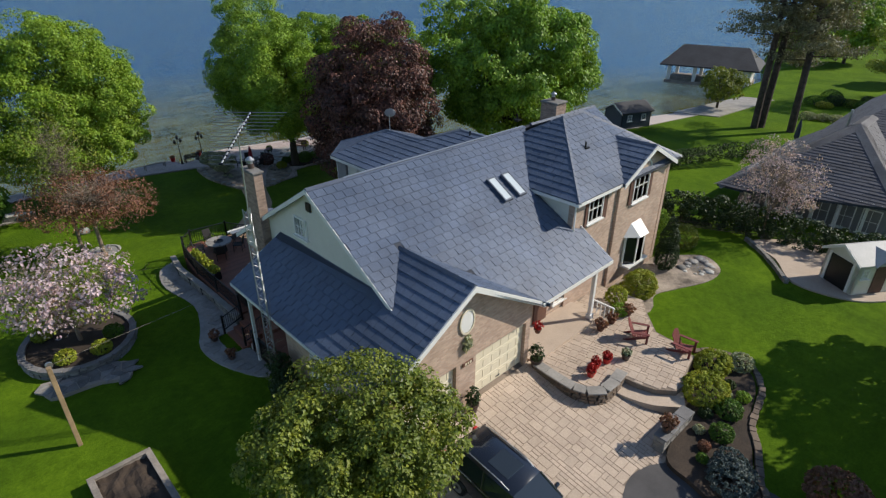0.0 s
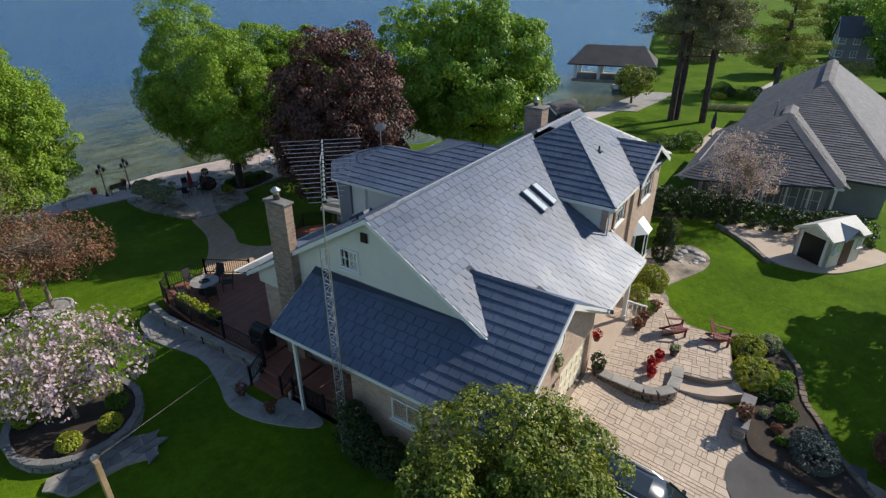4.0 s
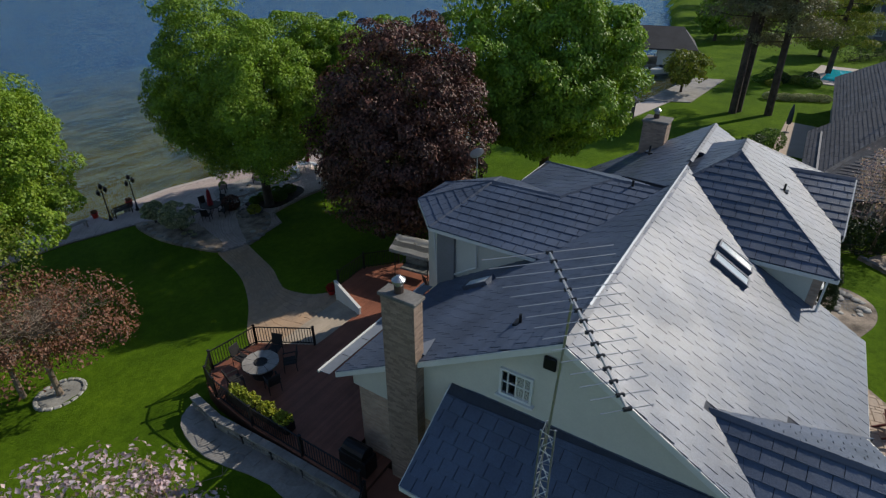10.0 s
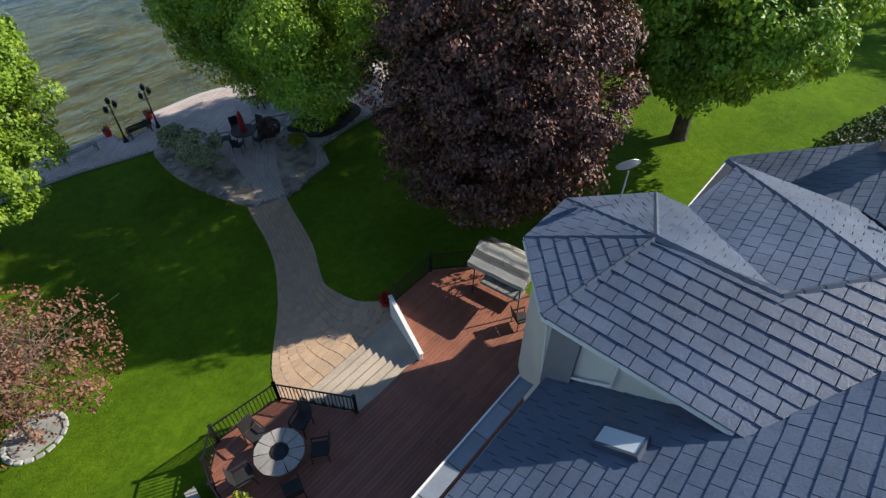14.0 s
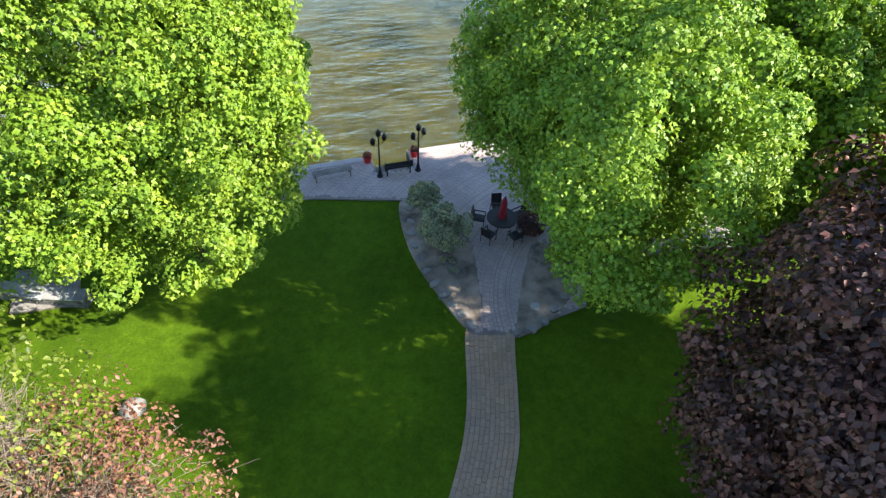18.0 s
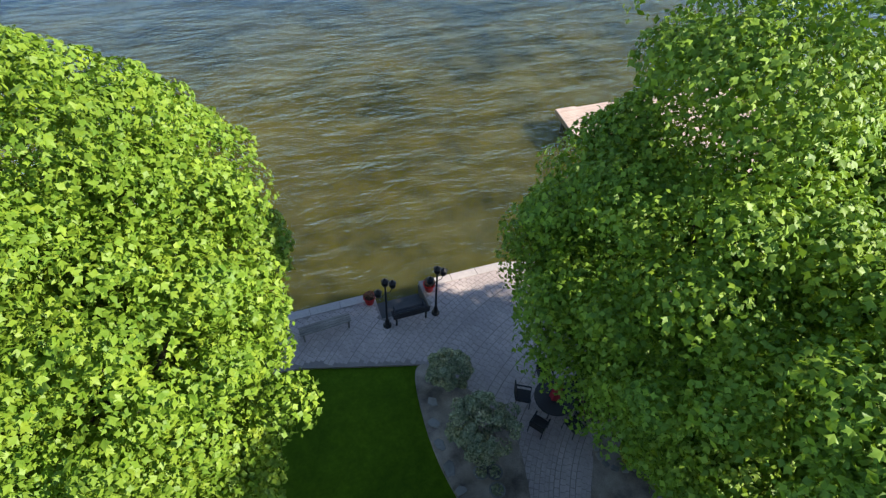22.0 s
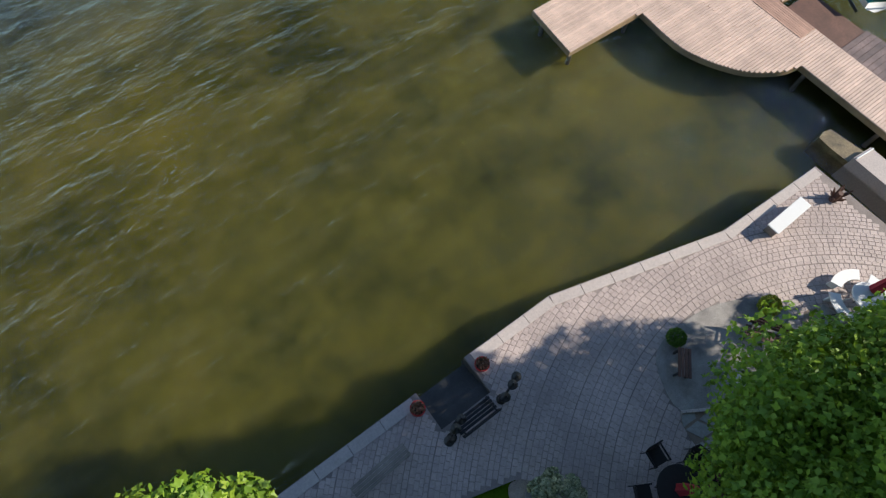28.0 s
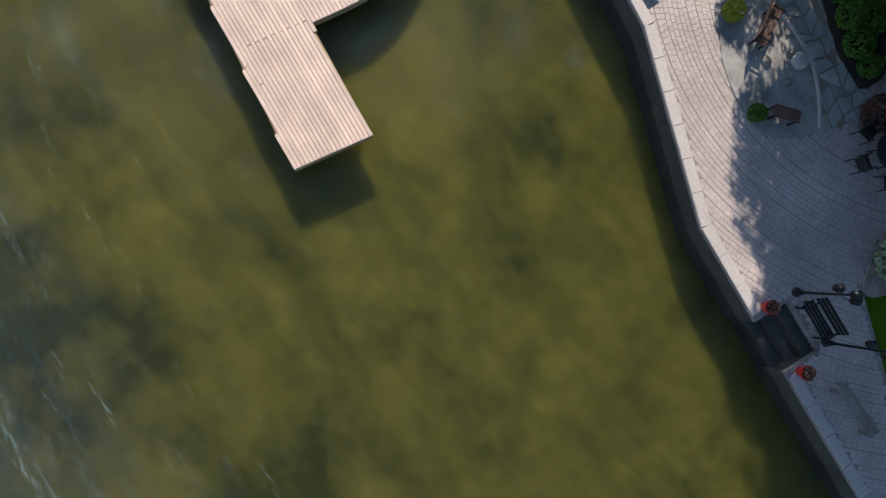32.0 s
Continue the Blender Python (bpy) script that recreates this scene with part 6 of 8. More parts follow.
# planter box with bright foliage on the deck edge
tp = thing("deck_planter", (-0.75, 11.2, DECK_Z), "long dark planter trough with yellow-green plants on the deck", "planter", turn=0)
part("trough", boxed(-0.22, 0.22, -1.7, 1.7, 0, 0.45, 0.02), BLACK, tp)
part("soil", boxed(-0.18, 0.18, -1.64, 1.64, 0.4, 0.47), SOIL, tp)
cloud_part("foliage", [(0, y, 0.58, 0.26, 0.42, 0.2) for y in (-1.3, -0.5, 0.4, 1.2)], 2600, 0.05, 45, LEAF_LIME, tp, shell=0.2)
# round fire table with chairs
ft = thing("fire_table", (0.85, 12.85, DECK_Z), "round fire table with a pale tiled top and dark bowl", "table")
part("pedestal", turned(bmesh.new(), [(0.42, 0), (0.36, 0.3), (0.42, 0.62)], 18), DARKWICKER, ft)
for k in range(10):
    a0, a1 = 2 * math.pi * k / 10 + 0.02, 2 * math.pi * (k + 1) / 10 - 0.02
    pts = [(0.3 * math.cos(a0), 0.3 * math.sin(a0)), (0.74 * math.cos(a0), 0.74 * math.sin(a0)), (0.76 * math.cos((a0 + a1) / 2), 0.76 * math.sin((a0 + a1) / 2)), (0.74 * math.cos(a1), 0.74 * math.sin(a1)), (0.3 * math.cos(a1), 0.3 * math.sin(a1))]
    part("tile", prism(bmesh.new(), pts, 0.62, 0.68), WALKSTONE, ft)
part("bowl", turned(bmesh.new(), [(0.28, 0.6), (0.28, 0.69), (0.24, 0.69), (0.2, 0.63)], 16), BLACK, ft)


def outdoor_chair(place, turn, label, group, seatmat, framemat, name="patio_chair"):
    c = thing(name, place, label, "chair", group, turn=turn)
    part("seat", boxed(-0.25, 0.25, -0.25, 0.25, 0.41, 0.46, 0.015), seatmat, c)
    part("backrest", boxed(-0.25, 0.25, 0, 0.04, 0, 0.55, 0.015, pose(0, 0.24, 0.46, -12)), seatmat, c)
    for x in (-0.25, 0.25):
        part("arm", boxed(x - 0.025, x + 0.025, -0.25, 0.3, 0.64, 0.67), framemat, c)
        for y in (-0.24, 0.24):
            part("leg", rod(bmesh.new(), (x, y * 1.1, 0), (x, y, 0.64 if y < 0 else 0.44), 0.018, 0.018, 6), framemat, c)
    return c


for k, a in enumerate((20, 95, 165, 250, 320)):
    outdoor_chair((0.85 + 1.15 * math.cos(radians(a)), 12.85 + 1.15 * math.sin(radians(a)), DECK_Z), a - 90, "dark wicker armchair drawn up to the fire table", "fire table chairs", DARKWICKER, DARKWICKER)
# barbecue against the west gable
bq = thing("barbecue_grill", (-0.6, 6.4, DECK_Z), "black covered gas barbecue beside the chimney", "grill")
part("cart", boxed(-0.3, 0.3, -0.6, 0.6, 0.08, 0.8, 0.02), BLACK, bq)
bm = bmesh.new()
rod(bm, (0, -0.45, 0.85), (0, 0.45, 0.85), 0.3, 0.3, 14)
part("lid", bm, BLACK, bq)
for y in (-0.52, 0.52):
    for x in (-0.22, 0.22):
        part("caster", rod(bmesh.new(), (x, y - 0.02, 0.05), (x, y + 0.02, 0.05), 0.05, 0.05, 8), BLACK, bq)
# broad steps from the deck to the garden
STEPSTONE = material("warm_step_stone", (0.55, 0.455, 0.35), rough=0.85, big=0.8, fine=14, vary=0.2, bump=0.2, per_piece=0.1)
# riser colour darkened to draw the shadow stripe between treads
RISER = material("shade_dark_riser", (0.13, 0.095, 0.075), rough=0.9, big=1.0, fine=16, vary=0.3, bump=0.3)
for k in range(6):
    z, y0 = DECK_Z - 0.105 * (k + 1), 12.32 + 0.375 * k
    fence_x = 3.5 - (y0 - 12.3) * 0.36
    riser = tagged(part("step", boxed(fence_x, 6.5 + 0.16 * k, y0 - 0.06, y0 + 0.33, z - 0.35, z - 0.05), RISER), "broad pale step down from the deck, its riser coloured dark for shade", "step", "garden steps", kind="structure")
    part("tread", boxed(fence_x, 6.5 + 0.16 * k, y0 - 0.03, y0 + 0.36, z - 0.046, z, 0.012), STEPSTONE, riser)
lw = thing("step_cheek_wall", (6.9, 13.45, 0), "low white rendered parapet beside the garden steps", "wall")
part("parapet", boxed(-0.06, 0.06, -1.45, 1.45, -0.4, 0.95, 0.01), WHITE, lw).matrix_basis = pose(0, 0, 0, 0, 0, -24)
part("coping", boxed(-0.08, 0.08, -1.5, 1.5, 0.95, 1.0, 0.01), WHITE, lw).matrix_basis = pose(0, 0, 0, 0, 0, -24)
# canopy swing on the deck
sw = thing("canopy_swing", (10.62, 11.75, DECK_Z), "garden swing seat under a pale striped gabled canopy", "swing", turn=-84)
for x in (-1.0, 1.0):
    for y in (-0.62, 0.62):
        part("frame_leg", rod(bmesh.new(), (x, y, 0), (x * 0.96, y * 0.9, 1.85), 0.025, 0.025, 6), BLACK, sw)
    part("arm_rest", rod(bmesh.new(), (x * 0.85, -0.3, 0.75), (x * 0.85, 0.3, 0.75), 0.022), BLACK, sw)
    part("end_bar", rod(bmesh.new(), (x * 0.96, -0.56, 1.85), (x * 0.96, 0.56, 1.85), 0.022), BLACK, sw)
part("top_bar", rod(bmesh.new(), (-1.0, 0, 2.22), (1.0, 0, 2.22), 0.03), BLACK, sw)
CANVAS = material("off_white_canvas", (0.58, 0.57, 0.53), rough=0.8, big=1.5, fine=30, vary=0.12, bump=0.2)
CANVASDARK = material("grey_canvas_stripe", (0.27, 0.27, 0.25), rough=0.8, big=1.5, fine=30, vary=0.15, bump=0.2)
for sy in (-1, 1):
    for k, (u0, u1) in enumerate(((0, 0.34), (0.34, 0.66), (0.66, 1.0))):
        bm = bmesh.new()
        rows = []
        for u in (u0, (u0 + u1) / 2, u1):
            rows.append([bm.verts.new((-1.14 + 2.28 * i / 10, sy * 0.84 * u, 2.36 - 0.46 * u - 0.07 * math.sin(math.pi * u) - 0.03 * math.sin(math.pi * i / 5) ** 2)) for i in range(11)])
        for a, b in zip(rows, rows[1:]):
            for i in range(10):
                bm.faces.new((a[i], a[i + 1], b[i + 1], b[i]))
        bmesh.ops.solidify(bm, geom=bm.faces[:], thickness=0.012)
        part("canopy_stripe" if k == 1 else "canopy_panel", bm, CANVASDARK if k == 1 else CANVAS, sw, smooth=True)
    bm = bmesh.new()
    top = [bm.verts.new((-1.14 + 2.28 * i / 20, sy * 0.845, 1.885)) for i in range(21)]
    low = [bm.verts.new((-1.14 + 2.28 * i / 20, sy * (0.86 + 0.02 * (i % 2)), 1.70 + 0.05 * (i % 2))) for i in range(21)]
    for i in range(20):
        bm.faces.new((top[i], top[i + 1], low[i + 1], low[i]))
    bmesh.ops.solidify(bm, geom=bm.faces[:], thickness=0.008)
    part("valance", bm, CANVAS, sw)
    bm = bmesh.new()
    ends = [bm.verts.new((sy * (1.15 + 0.03 * (i % 2)), -0.84 + 0.14 * i, 1.72 + 0.05 * (i % 2))) for i in range(13)]
    tops = [bm.verts.new((sy * 1.145, -0.84 + 0.14 * i, 2.35 - 0.46 * abs(-1 + i / 6) - 0.06 * math.sin(math.pi * abs(-1 + i / 6)))) for i in range(13)]
    for i in range(12):
        bm.faces.new((ends[i], ends[i + 1], tops[i + 1], tops[i]))
    bmesh.ops.solidify(bm, geom=bm.faces[:], thickness=0.008)
    part("gable_flounce", bm, CANVAS, sw)
CUSHION = material("dark_floral_cushion", (0.10, 0.10, 0.095), rough=0.9, big=4.0, fine=18, vary=0.5, bump=0.3, second=(0.34, 0.34, 0.31))
part("seat_cushion", boxed(-0.85, 0.85, -0.35, 0.3, 0.42, 0.54, 0.04), CUSHION, sw)
part("back_cushion", boxed(-0.85, 0.85, 0.0, 0.12, 0, 0.55, 0.04, pose(0, 0.26, 0.52, -14)), CUSHION, sw)
for x in (-0.8, 0.8):
    part("hanger", rod(bmesh.new(), (x, 0, 0.5), (x, 0, 1.85), 0.01, 0.01, 4), BLACK, sw)
outdoor_chair((9.85, 10.35, DECK_Z), 60, "dark metal garden chair on the red deck", "deck chairs", DARKWICKER, BLACK)
potted("flower_pot", (7.75, 15.4, gh(7.7, 15.4)), 0.22, 0.3, RED, FLOWER_RED, (0.24, 0.24, 0.2), 260, 0.05, "red pot at the foot of the deck", 120)

# ---- lakeside terrace ----
def street_lamp(place):
    l = thing("street_lamp", place, "black cast-iron lamp post with three globe lanterns", "street lamp", "quay lamps")
    part("base", turned(bmesh.new(), [(0.17, 0), (0.17, 0.06), (0.11, 0.12), (0.09, 0.3), (0.06, 0.42)], 14), BLACK, l)
    part("pole", rod(bmesh.new(), (0, 0, 0.4), (0, 0, 2.35), 0.05, 0.035, 10), BLACK, l)
    heads = [(0, 0, 2.45)] + [(0.34 * math.cos(a), 0.34 * math.sin(a), 2.1) for a in (0.4, math.pi + 0.4)]
    for i, (x, y, z) in enumerate(heads):
        if i:
            part("arm", tube(bmesh.new(), [(0, 0, 2.0), (x * 0.6, y * 0.6, 1.92), (x, y, 2.06)], 0.018), BLACK, l)
        h = part("lantern", turned(bmesh.new(), [(0.05, -0.05), (0.1, 0), (0.135, 0.1), (0.12, 0.22), (0.08, 0.26)], 12, (x, y, z)), BLACK, l)
        part("globe", turned(bmesh.new(), [(0.09, 0.0), (0.115, 0.1), (0.09, 0.2)], 10, (x * 1.02, y * 1.02, z + 0.035)), SKYGLASS, h)
        part("finial", turned(bmesh.new(), [(0.15, 0.25), (0.05, 0.33), (0.02, 0.4)], 12, (x, y, z)), BLACK, h)
    return l


street_lamp((7.09, 35.96, QUAY_Z))
street_lamp((9.11, 35.96, QUAY_Z))


def slat_bench(place, turn, l, mat, frame, label, back=True, group="garden benches", name="bench"):
    b = thing(name, place, label, "bench", group, turn=turn)
    for k in range(4):
        part("seat_slat", boxed(-l / 2, l / 2, -0.22 + k * 0.115, -0.22 + k * 0.115 + 0.095, 0.42, 0.45, 0.006), mat, b)
    if back:
        for k in range(3):
            part("back_slat", boxed(-l / 2, l / 2, 0.0, 0.03, 0.1 + k * 0.15, 0.22 + k * 0.15, 0.006, pose(0, 0.25, 0.42, -12)), mat, b)
    for x in (-l / 2 + 0.12, l / 2 - 0.12):
        for y in (-0.19, 0.19):
            part("leg", boxed(x - 0.03, x + 0.03, y - 0.03, y + 0.03, 0, 0.42), frame, b)
        if back:
            part("arm", boxed(x - 0.03, x + 0.03, -0.24, 0.28, 0.62, 0.66), frame, b)
            part("arm_support", boxed(x - 0.02, x + 0.02, -0.22, -0.18, 0.45, 0.62), frame, b)
    return b


slat_bench((8.05, 36.05, QUAY_Z), 180, 1.45, BLACK, BLACK, "black slatted bench between the two lamp posts")
slat_bench((4.75, 36.45, QUAY_Z), 4, 2.0, GREYWOOD, GREYWOOD, "backless weathered timber bench on the terrace", back=False)
slat_bench((17.6, 32.2, QUAY_Z + 0.04), -57, 1.45, BROWNWOOD, BLACK, "brown slatted bench facing the fire circle")
slat_bench((14.68, 33.25, QUAY_Z + 0.04), 44, 1.0, BROWNWOOD, BLACK, "short brown slatted bench at the fire circle", back=False)
wb = thing("bench", (21.92, 34.76, QUAY_Z), "white-topped bench at the water's edge", "bench", "garden benches", turn=1)
part("seat", boxed(-0.99, 0.99, -0.25, 0.25, 0.52, 0.57, 0.012), WHITEPLASTIC, wb)
for x in (-0.82, 0.82):
    part("end_support", boxed(x - 0.04, x + 0.04, -0.2, 0.2, 0, 0.52, 0.01), GREYWOOD, wb)
part("stretcher", boxed(-0.78, 0.78, -0.03, 0.03, 0.2, 0.28), GREYWOOD, wb)
potted("quay_pot", (6.72, 37.3, QUAY_Z), 0.24, 0.4, RED, LEAF_RUST, (0.2, 0.2, 0.12), 160, 0.05, "glossy red pot at the seawall corner", 130)
potted("quay_pot", (9.25, 37.2, QUAY_Z), 0.24, 0.4, RED, LEAF_RUST, (0.2, 0.2, 0.12), 160, 0.05, "glossy red pot at the seawall corner", 131)
# boat steps in the notch of the seawall, in one dark concrete colour
for k in range(3):
    tagged(part("step", boxed(6.99, 8.97, 36.36 + 0.45 * k, 36.36 + 0.45 * (k + 1), -3.2, -1.22 - 0.24 * k), DARKSTEP), "dark concrete step down into the lake", "step", "lake steps", kind="structure")

# island bed with two clipped standards
isl = smooth_curve([(7.5, 33.6), (7.2, 31.8), (7.22, 29.8), (7.65, 27.6), (8.3, 25.6), (9.1, 26.5), (9.55, 28.1), (9.95, 30.2), (9.3, 31.9), (8.2, 33.6)], 5, True)
tagged(part("island_bed", prism(bmesh.new(), isl, -1.4, QUAY_Z + 0.06), GRAVEL), "gravel island bed beside the garden path", "flower bed", kind="structure")
for k, (x, y, r) in enumerate(((8.5, 32.75, 0.72), (8.75, 30.25, 1.02))):
    s = thing("standard_shrub", (x, y, QUAY_Z), "round clipped standard with pale variegated leaves", "shrub", "clipped standards")
    part("stem", rod(bmesh.new(), (0, 0, 0), (0, 0, 0.7), 0.06, 0.05, 8), BARK, s)
    cloud_part("foliage", [(0, 0, 0.5 + r * 0.75, r, r, r * 0.75)], int(9000 * r), 0.05, 140 + k, LEAF_SILVER, s, shell=0.7)
for k, (x, y) in enumerate(((8.35, 29.3), (8.75, 29.15), (8.6, 28.6))):
    b = thing("bowl_planter", (x, y, QUAY_Z + 0.06), "small ringed stone bowl planted with pale succulents", "planter")
    part("bowl", turned(bmesh.new(), [(0.14, 0), (0.26, 0.14), (0.27, 0.18), (0.2, 0.18), (0.18, 0.13)], 14), STONE, b)
    cloud_part("succulent_foliage", [(0, 0, 0.2, 0.18, 0.18, 0.06)], 160, 0.04, 150 + k, LEAF_SILVER, b)

# dark dining set with a closed red umbrella
def dining_table(place, r, mat, legmat, label, name="patio_table"):
    t = thing(name, place, label, "table")
    part("tabletop", turned(bmesh.new(), [(r * 0.98, 0.68), (r, 0.7), (r, 0.73), (r * 0.98, 0.745)], 24), mat, t)
    for k in range(4):
        a = math.pi / 4 + k * math.pi / 2
        part("leg", rod(bmesh.new(), (r * 0.7 * math.cos(a), r * 0.7 * math.sin(a), 0), (r * 0.55 * math.cos(a), r * 0.55 * math.sin(a), 0.69), 0.022), legmat, t)
    return t


def closed_umbrella(place, label, h=2.3, lean=0.0, turn=0.0):
    u = thing("closed_umbrella", place, label, "umbrella")
    u.matrix_basis = u.matrix_basis @ pose(0, 0, 0, 0, lean, turn)
    part("pole", rod(bmesh.new(), (0, 0, 0), (0, 0, h), 0.022), GREYWOOD, u)
    bm = bmesh.new()
    n = 12
    rings = []
    for r, z in ((0.05, h + 0.02), (0.11, h - 0.25), (0.13, h - 0.6), (0.17, h - 1.15), (0.13, h - 1.2)):
        rings.append([bm.verts.new((r * (1 + 0.25 * (k % 2)) * math.cos(2 * math.pi * k / n), r * (1 + 0.25 * (k % 2)) * math.sin(2 * math.pi * k / n), z)) for k in range(n)])
    for a, b in zip(rings, rings[1:]):
        for k in range(n):
            bm.faces.new((a[k], a[(k + 1) % n], b[(k + 1) % n], b[k]))
    bm.faces.new(rings[0])
    part("furled_canopy", bm, REDCLOTH, u)
    part("finial", turned(bmesh.new(), [(0.03, h), (0.015, h + 0.12)], 8), BLACK, u)
    return u


TX, TY = 11.65, 30.7
dining_table((TX, TY, QUAY_Z), 0.72, DARKWICKER, BLACK, "round dark patio table under the maple")
closed_umbrella((TX, TY, QUAY_Z), "closed crimson umbrella through the dark table", 1.9)
for k, a in enumerate((15, 80, 150, 215, 285, 335)):
    outdoor_chair((TX + 1.05 * math.cos(radians(a)), TY + 1.05 * math.sin(radians(a)), QUAY_Z), a - 90, "dark metal armchair round the patio table", "lakeside chairs", DARKWICKER, BLACK)

# gravel bed beyond the path, with edging
gb = smooth_curve([(10.05, 24.95), (10.3, 24.75), (11.3, 25.0), (12.9, 26.0), (13.9, 27.4), (13.7, 29.0), (12.7, 29.3), (12.0, 28.4), (11.0, 26.8)], 5, True)
tagged(part("gravel_bed", prism(bmesh.new(), gb, -1.5, QUAY_Z + 0.05), GRAVEL), "gravel bed under the maple", "flower bed", kind="structure")
boulder((11.3, 25.95, QUAY_Z), 0.22, 3, FLAG, "flat pale stepping stone in the gravel", 0.3)
rb = thing("edging_ring", (13.25, 28.55, QUAY_Z), "ring of small stones round a shrub bed", "edging")
for k in range(16):
    a = 2 * math.pi * k / 16
    part("stone", boxed(-0.12, 0.12, -0.08, 0.08, 0, 0.16, 0.03), STONE, rb).matrix_basis = pose(0.95 * math.cos(a), 0.75 * math.sin(a), 0, 0, 0, math.degrees(a) + 90)
bush((13.4, 28.2, QUAY_Z), [(0, 0, 0.3, 0.45, 0.45, 0.35)], 1200, 0.06, LEAF_LIME, "yellow-green shrub inside the stone ring", 155)
bush((13.0, 30.2, QUAY_Z), [(0, 0, 0.5, 0.6, 0.6, 0.55)], 1800, 0.06, LEAF_COPPER, "dark red barberry beside the table", 156)

# fire circle of gravel, flagstones and shrubs
fc = smooth_curve([(13.64, 32.2), (13.85, 33.3), (14.55, 34.1), (16.3, 34.2), (17.8, 33.8), (19.2, 32.9), (18.97, 31.6), (17.73, 31.26), (16.1, 31.14), (14.76, 31.54)], 5, True)
band = smooth_curve([(13.55, 32.1), (14.7, 31.45), (16.05, 31.05), (17.75, 31.15), (19.0, 31.5), (19.9, 31.9), (20.9, 31.0), (19.5, 30.2), (17.55, 29.7), (15.95, 30.14), (14.7, 30.25), (13.3, 29.95), (13.2, 30.9)], 4, True)
shrub_bed = smooth_curve([(13.95, 29.85), (14.7, 30.12), (15.95, 30.0), (17.55, 29.55), (18.6, 29.4), (18.2, 28.0), (15.6, 27.5), (14.3, 28.2)], 4, True)
tagged(part("shrub_bed", prism(bmesh.new(), shrub_bed, -1.5, QUAY_Z + 0.06), SOIL), "dark soil bed under the maple", "flower bed", kind="structure")
for k, (x, y, w, h) in enumerate(((14.6, 29.5, 0.4, 0.45), (15.5, 29.4, 0.55, 0.5), (16.5, 29.2, 0.5, 0.6), (17.5, 28.9, 0.55, 0.5), (16.0, 28.4, 0.6, 0.6))):
    bush((x, y, QUAY_Z), [(0, 0, h * 0.6, w, w, h * 0.6)], 1500, 0.055, LEAF_DARKER, "low leafy shrub in the bed under the maple", 170 + k)
kb = thing("stone_kerb", (0, 0, QUAY_Z), "thin pale kerb between gravel and flagstones", "kerb")
kl = smooth_curve([(13.6, 32.15), (14.74, 31.5), (16.07, 31.1), (17.74, 31.2), (18.98, 31.55)], 6)
for (ax, ay), (bx, by) in zip(kl, kl[1:]):
    l = math.dist((ax, ay), (bx, by))
    part("kerb_stone", boxed(-l / 2, l / 2 - 0.006, -0.05, 0.05, 0, 0.12, 0.012), CONCRETE, kb).matrix_basis = pose((ax + bx) / 2, (ay + by) / 2, 0, 0, 0, math.degrees(math.atan2(by - ay, bx - ax)))
tagged(part("fire_circle", prism(bmesh.new(), fc, -1.5, QUAY_Z + 0.035), GREYGRAVEL), "round gravel fire circle in tree shade", "gravel", kind="structure")
bush((18.7, 32.85, QUAY_Z), [(0, 0, 0.3, 0.36, 0.34, 0.36)], 1600, 0.05, LEAF_LIME, "bright yellow-green shrub at the gravel edge", 160)
bush((15.2, 34.0, QUAY_Z), [(0, 0, 0.25, 0.3, 0.3, 0.3)], 1200, 0.05, LEAF_DARKER, "small round green shrub at the gravel edge", 161)
boulder((16.0, 31.55, QUAY_Z), 0.33, 7, FLAG)
boulder((16.6, 32.6, QUAY_Z), 0.2, 9, STONE)
boulder((15.6, 32.3, QUAY_Z), 0.17, 12, STONE)
wl = thing("walk_light", (19.6, 31.5, QUAY_Z), "slim black garden light on a curved stem", "lamp")
part("stem", tube(bmesh.new(), [(0, 0, 0), (0, 0, 0.9), (0.15, -0.1, 1.1), (0.4, -0.2, 1.08)], 0.018), BLACK, wl)
part("shade", turned(bmesh.new(), [(0.12, -0.05), (0.05, 0.04)], 10, (0.42, -0.2, 1.05)), STEEL, wl)

# white resin table with curved benches and a leaning red umbrella
WX, WY = 21.45, 31.1
dining_table((WX, WY, QUAY_Z), 0.52, WHITEPLASTIC, WHITEPLASTIC, "round white resin table in the sun")
for k, a in enumerate((75, 165, 345)):
    b = thing("curved_bench", (WX, WY, QUAY_Z), "curved white resin bench beside the round table", "bench", "white curved benches", turn=a)
    n = 8
    inner = [(0.72 * math.cos(t), 0.72 * math.sin(t)) for t in [radians(-34 + 68 * i / n) for i in range(n + 1)]]
    outer = [(1.12 * math.cos(t), 1.12 * math.sin(t)) for t in [radians(34 - 68 * i / n) for i in range(n + 1)]]
    part("seat", prism(bmesh.new(), inner + outer, 0.4, 0.45), WHITEPLASTIC, b)
    for t in (-26, 26):
        part("leg", boxed(0.78, 1.06, -0.04, 0.04, 0, 0.4, 0.01, pose(0, 0, 0, 0, 0, t)), WHITEPLASTIC, b)
closed_umbrella((WX, WY, QUAY_Z), "closed crimson umbrella leaning from the white table", 2.0, 22, 0)
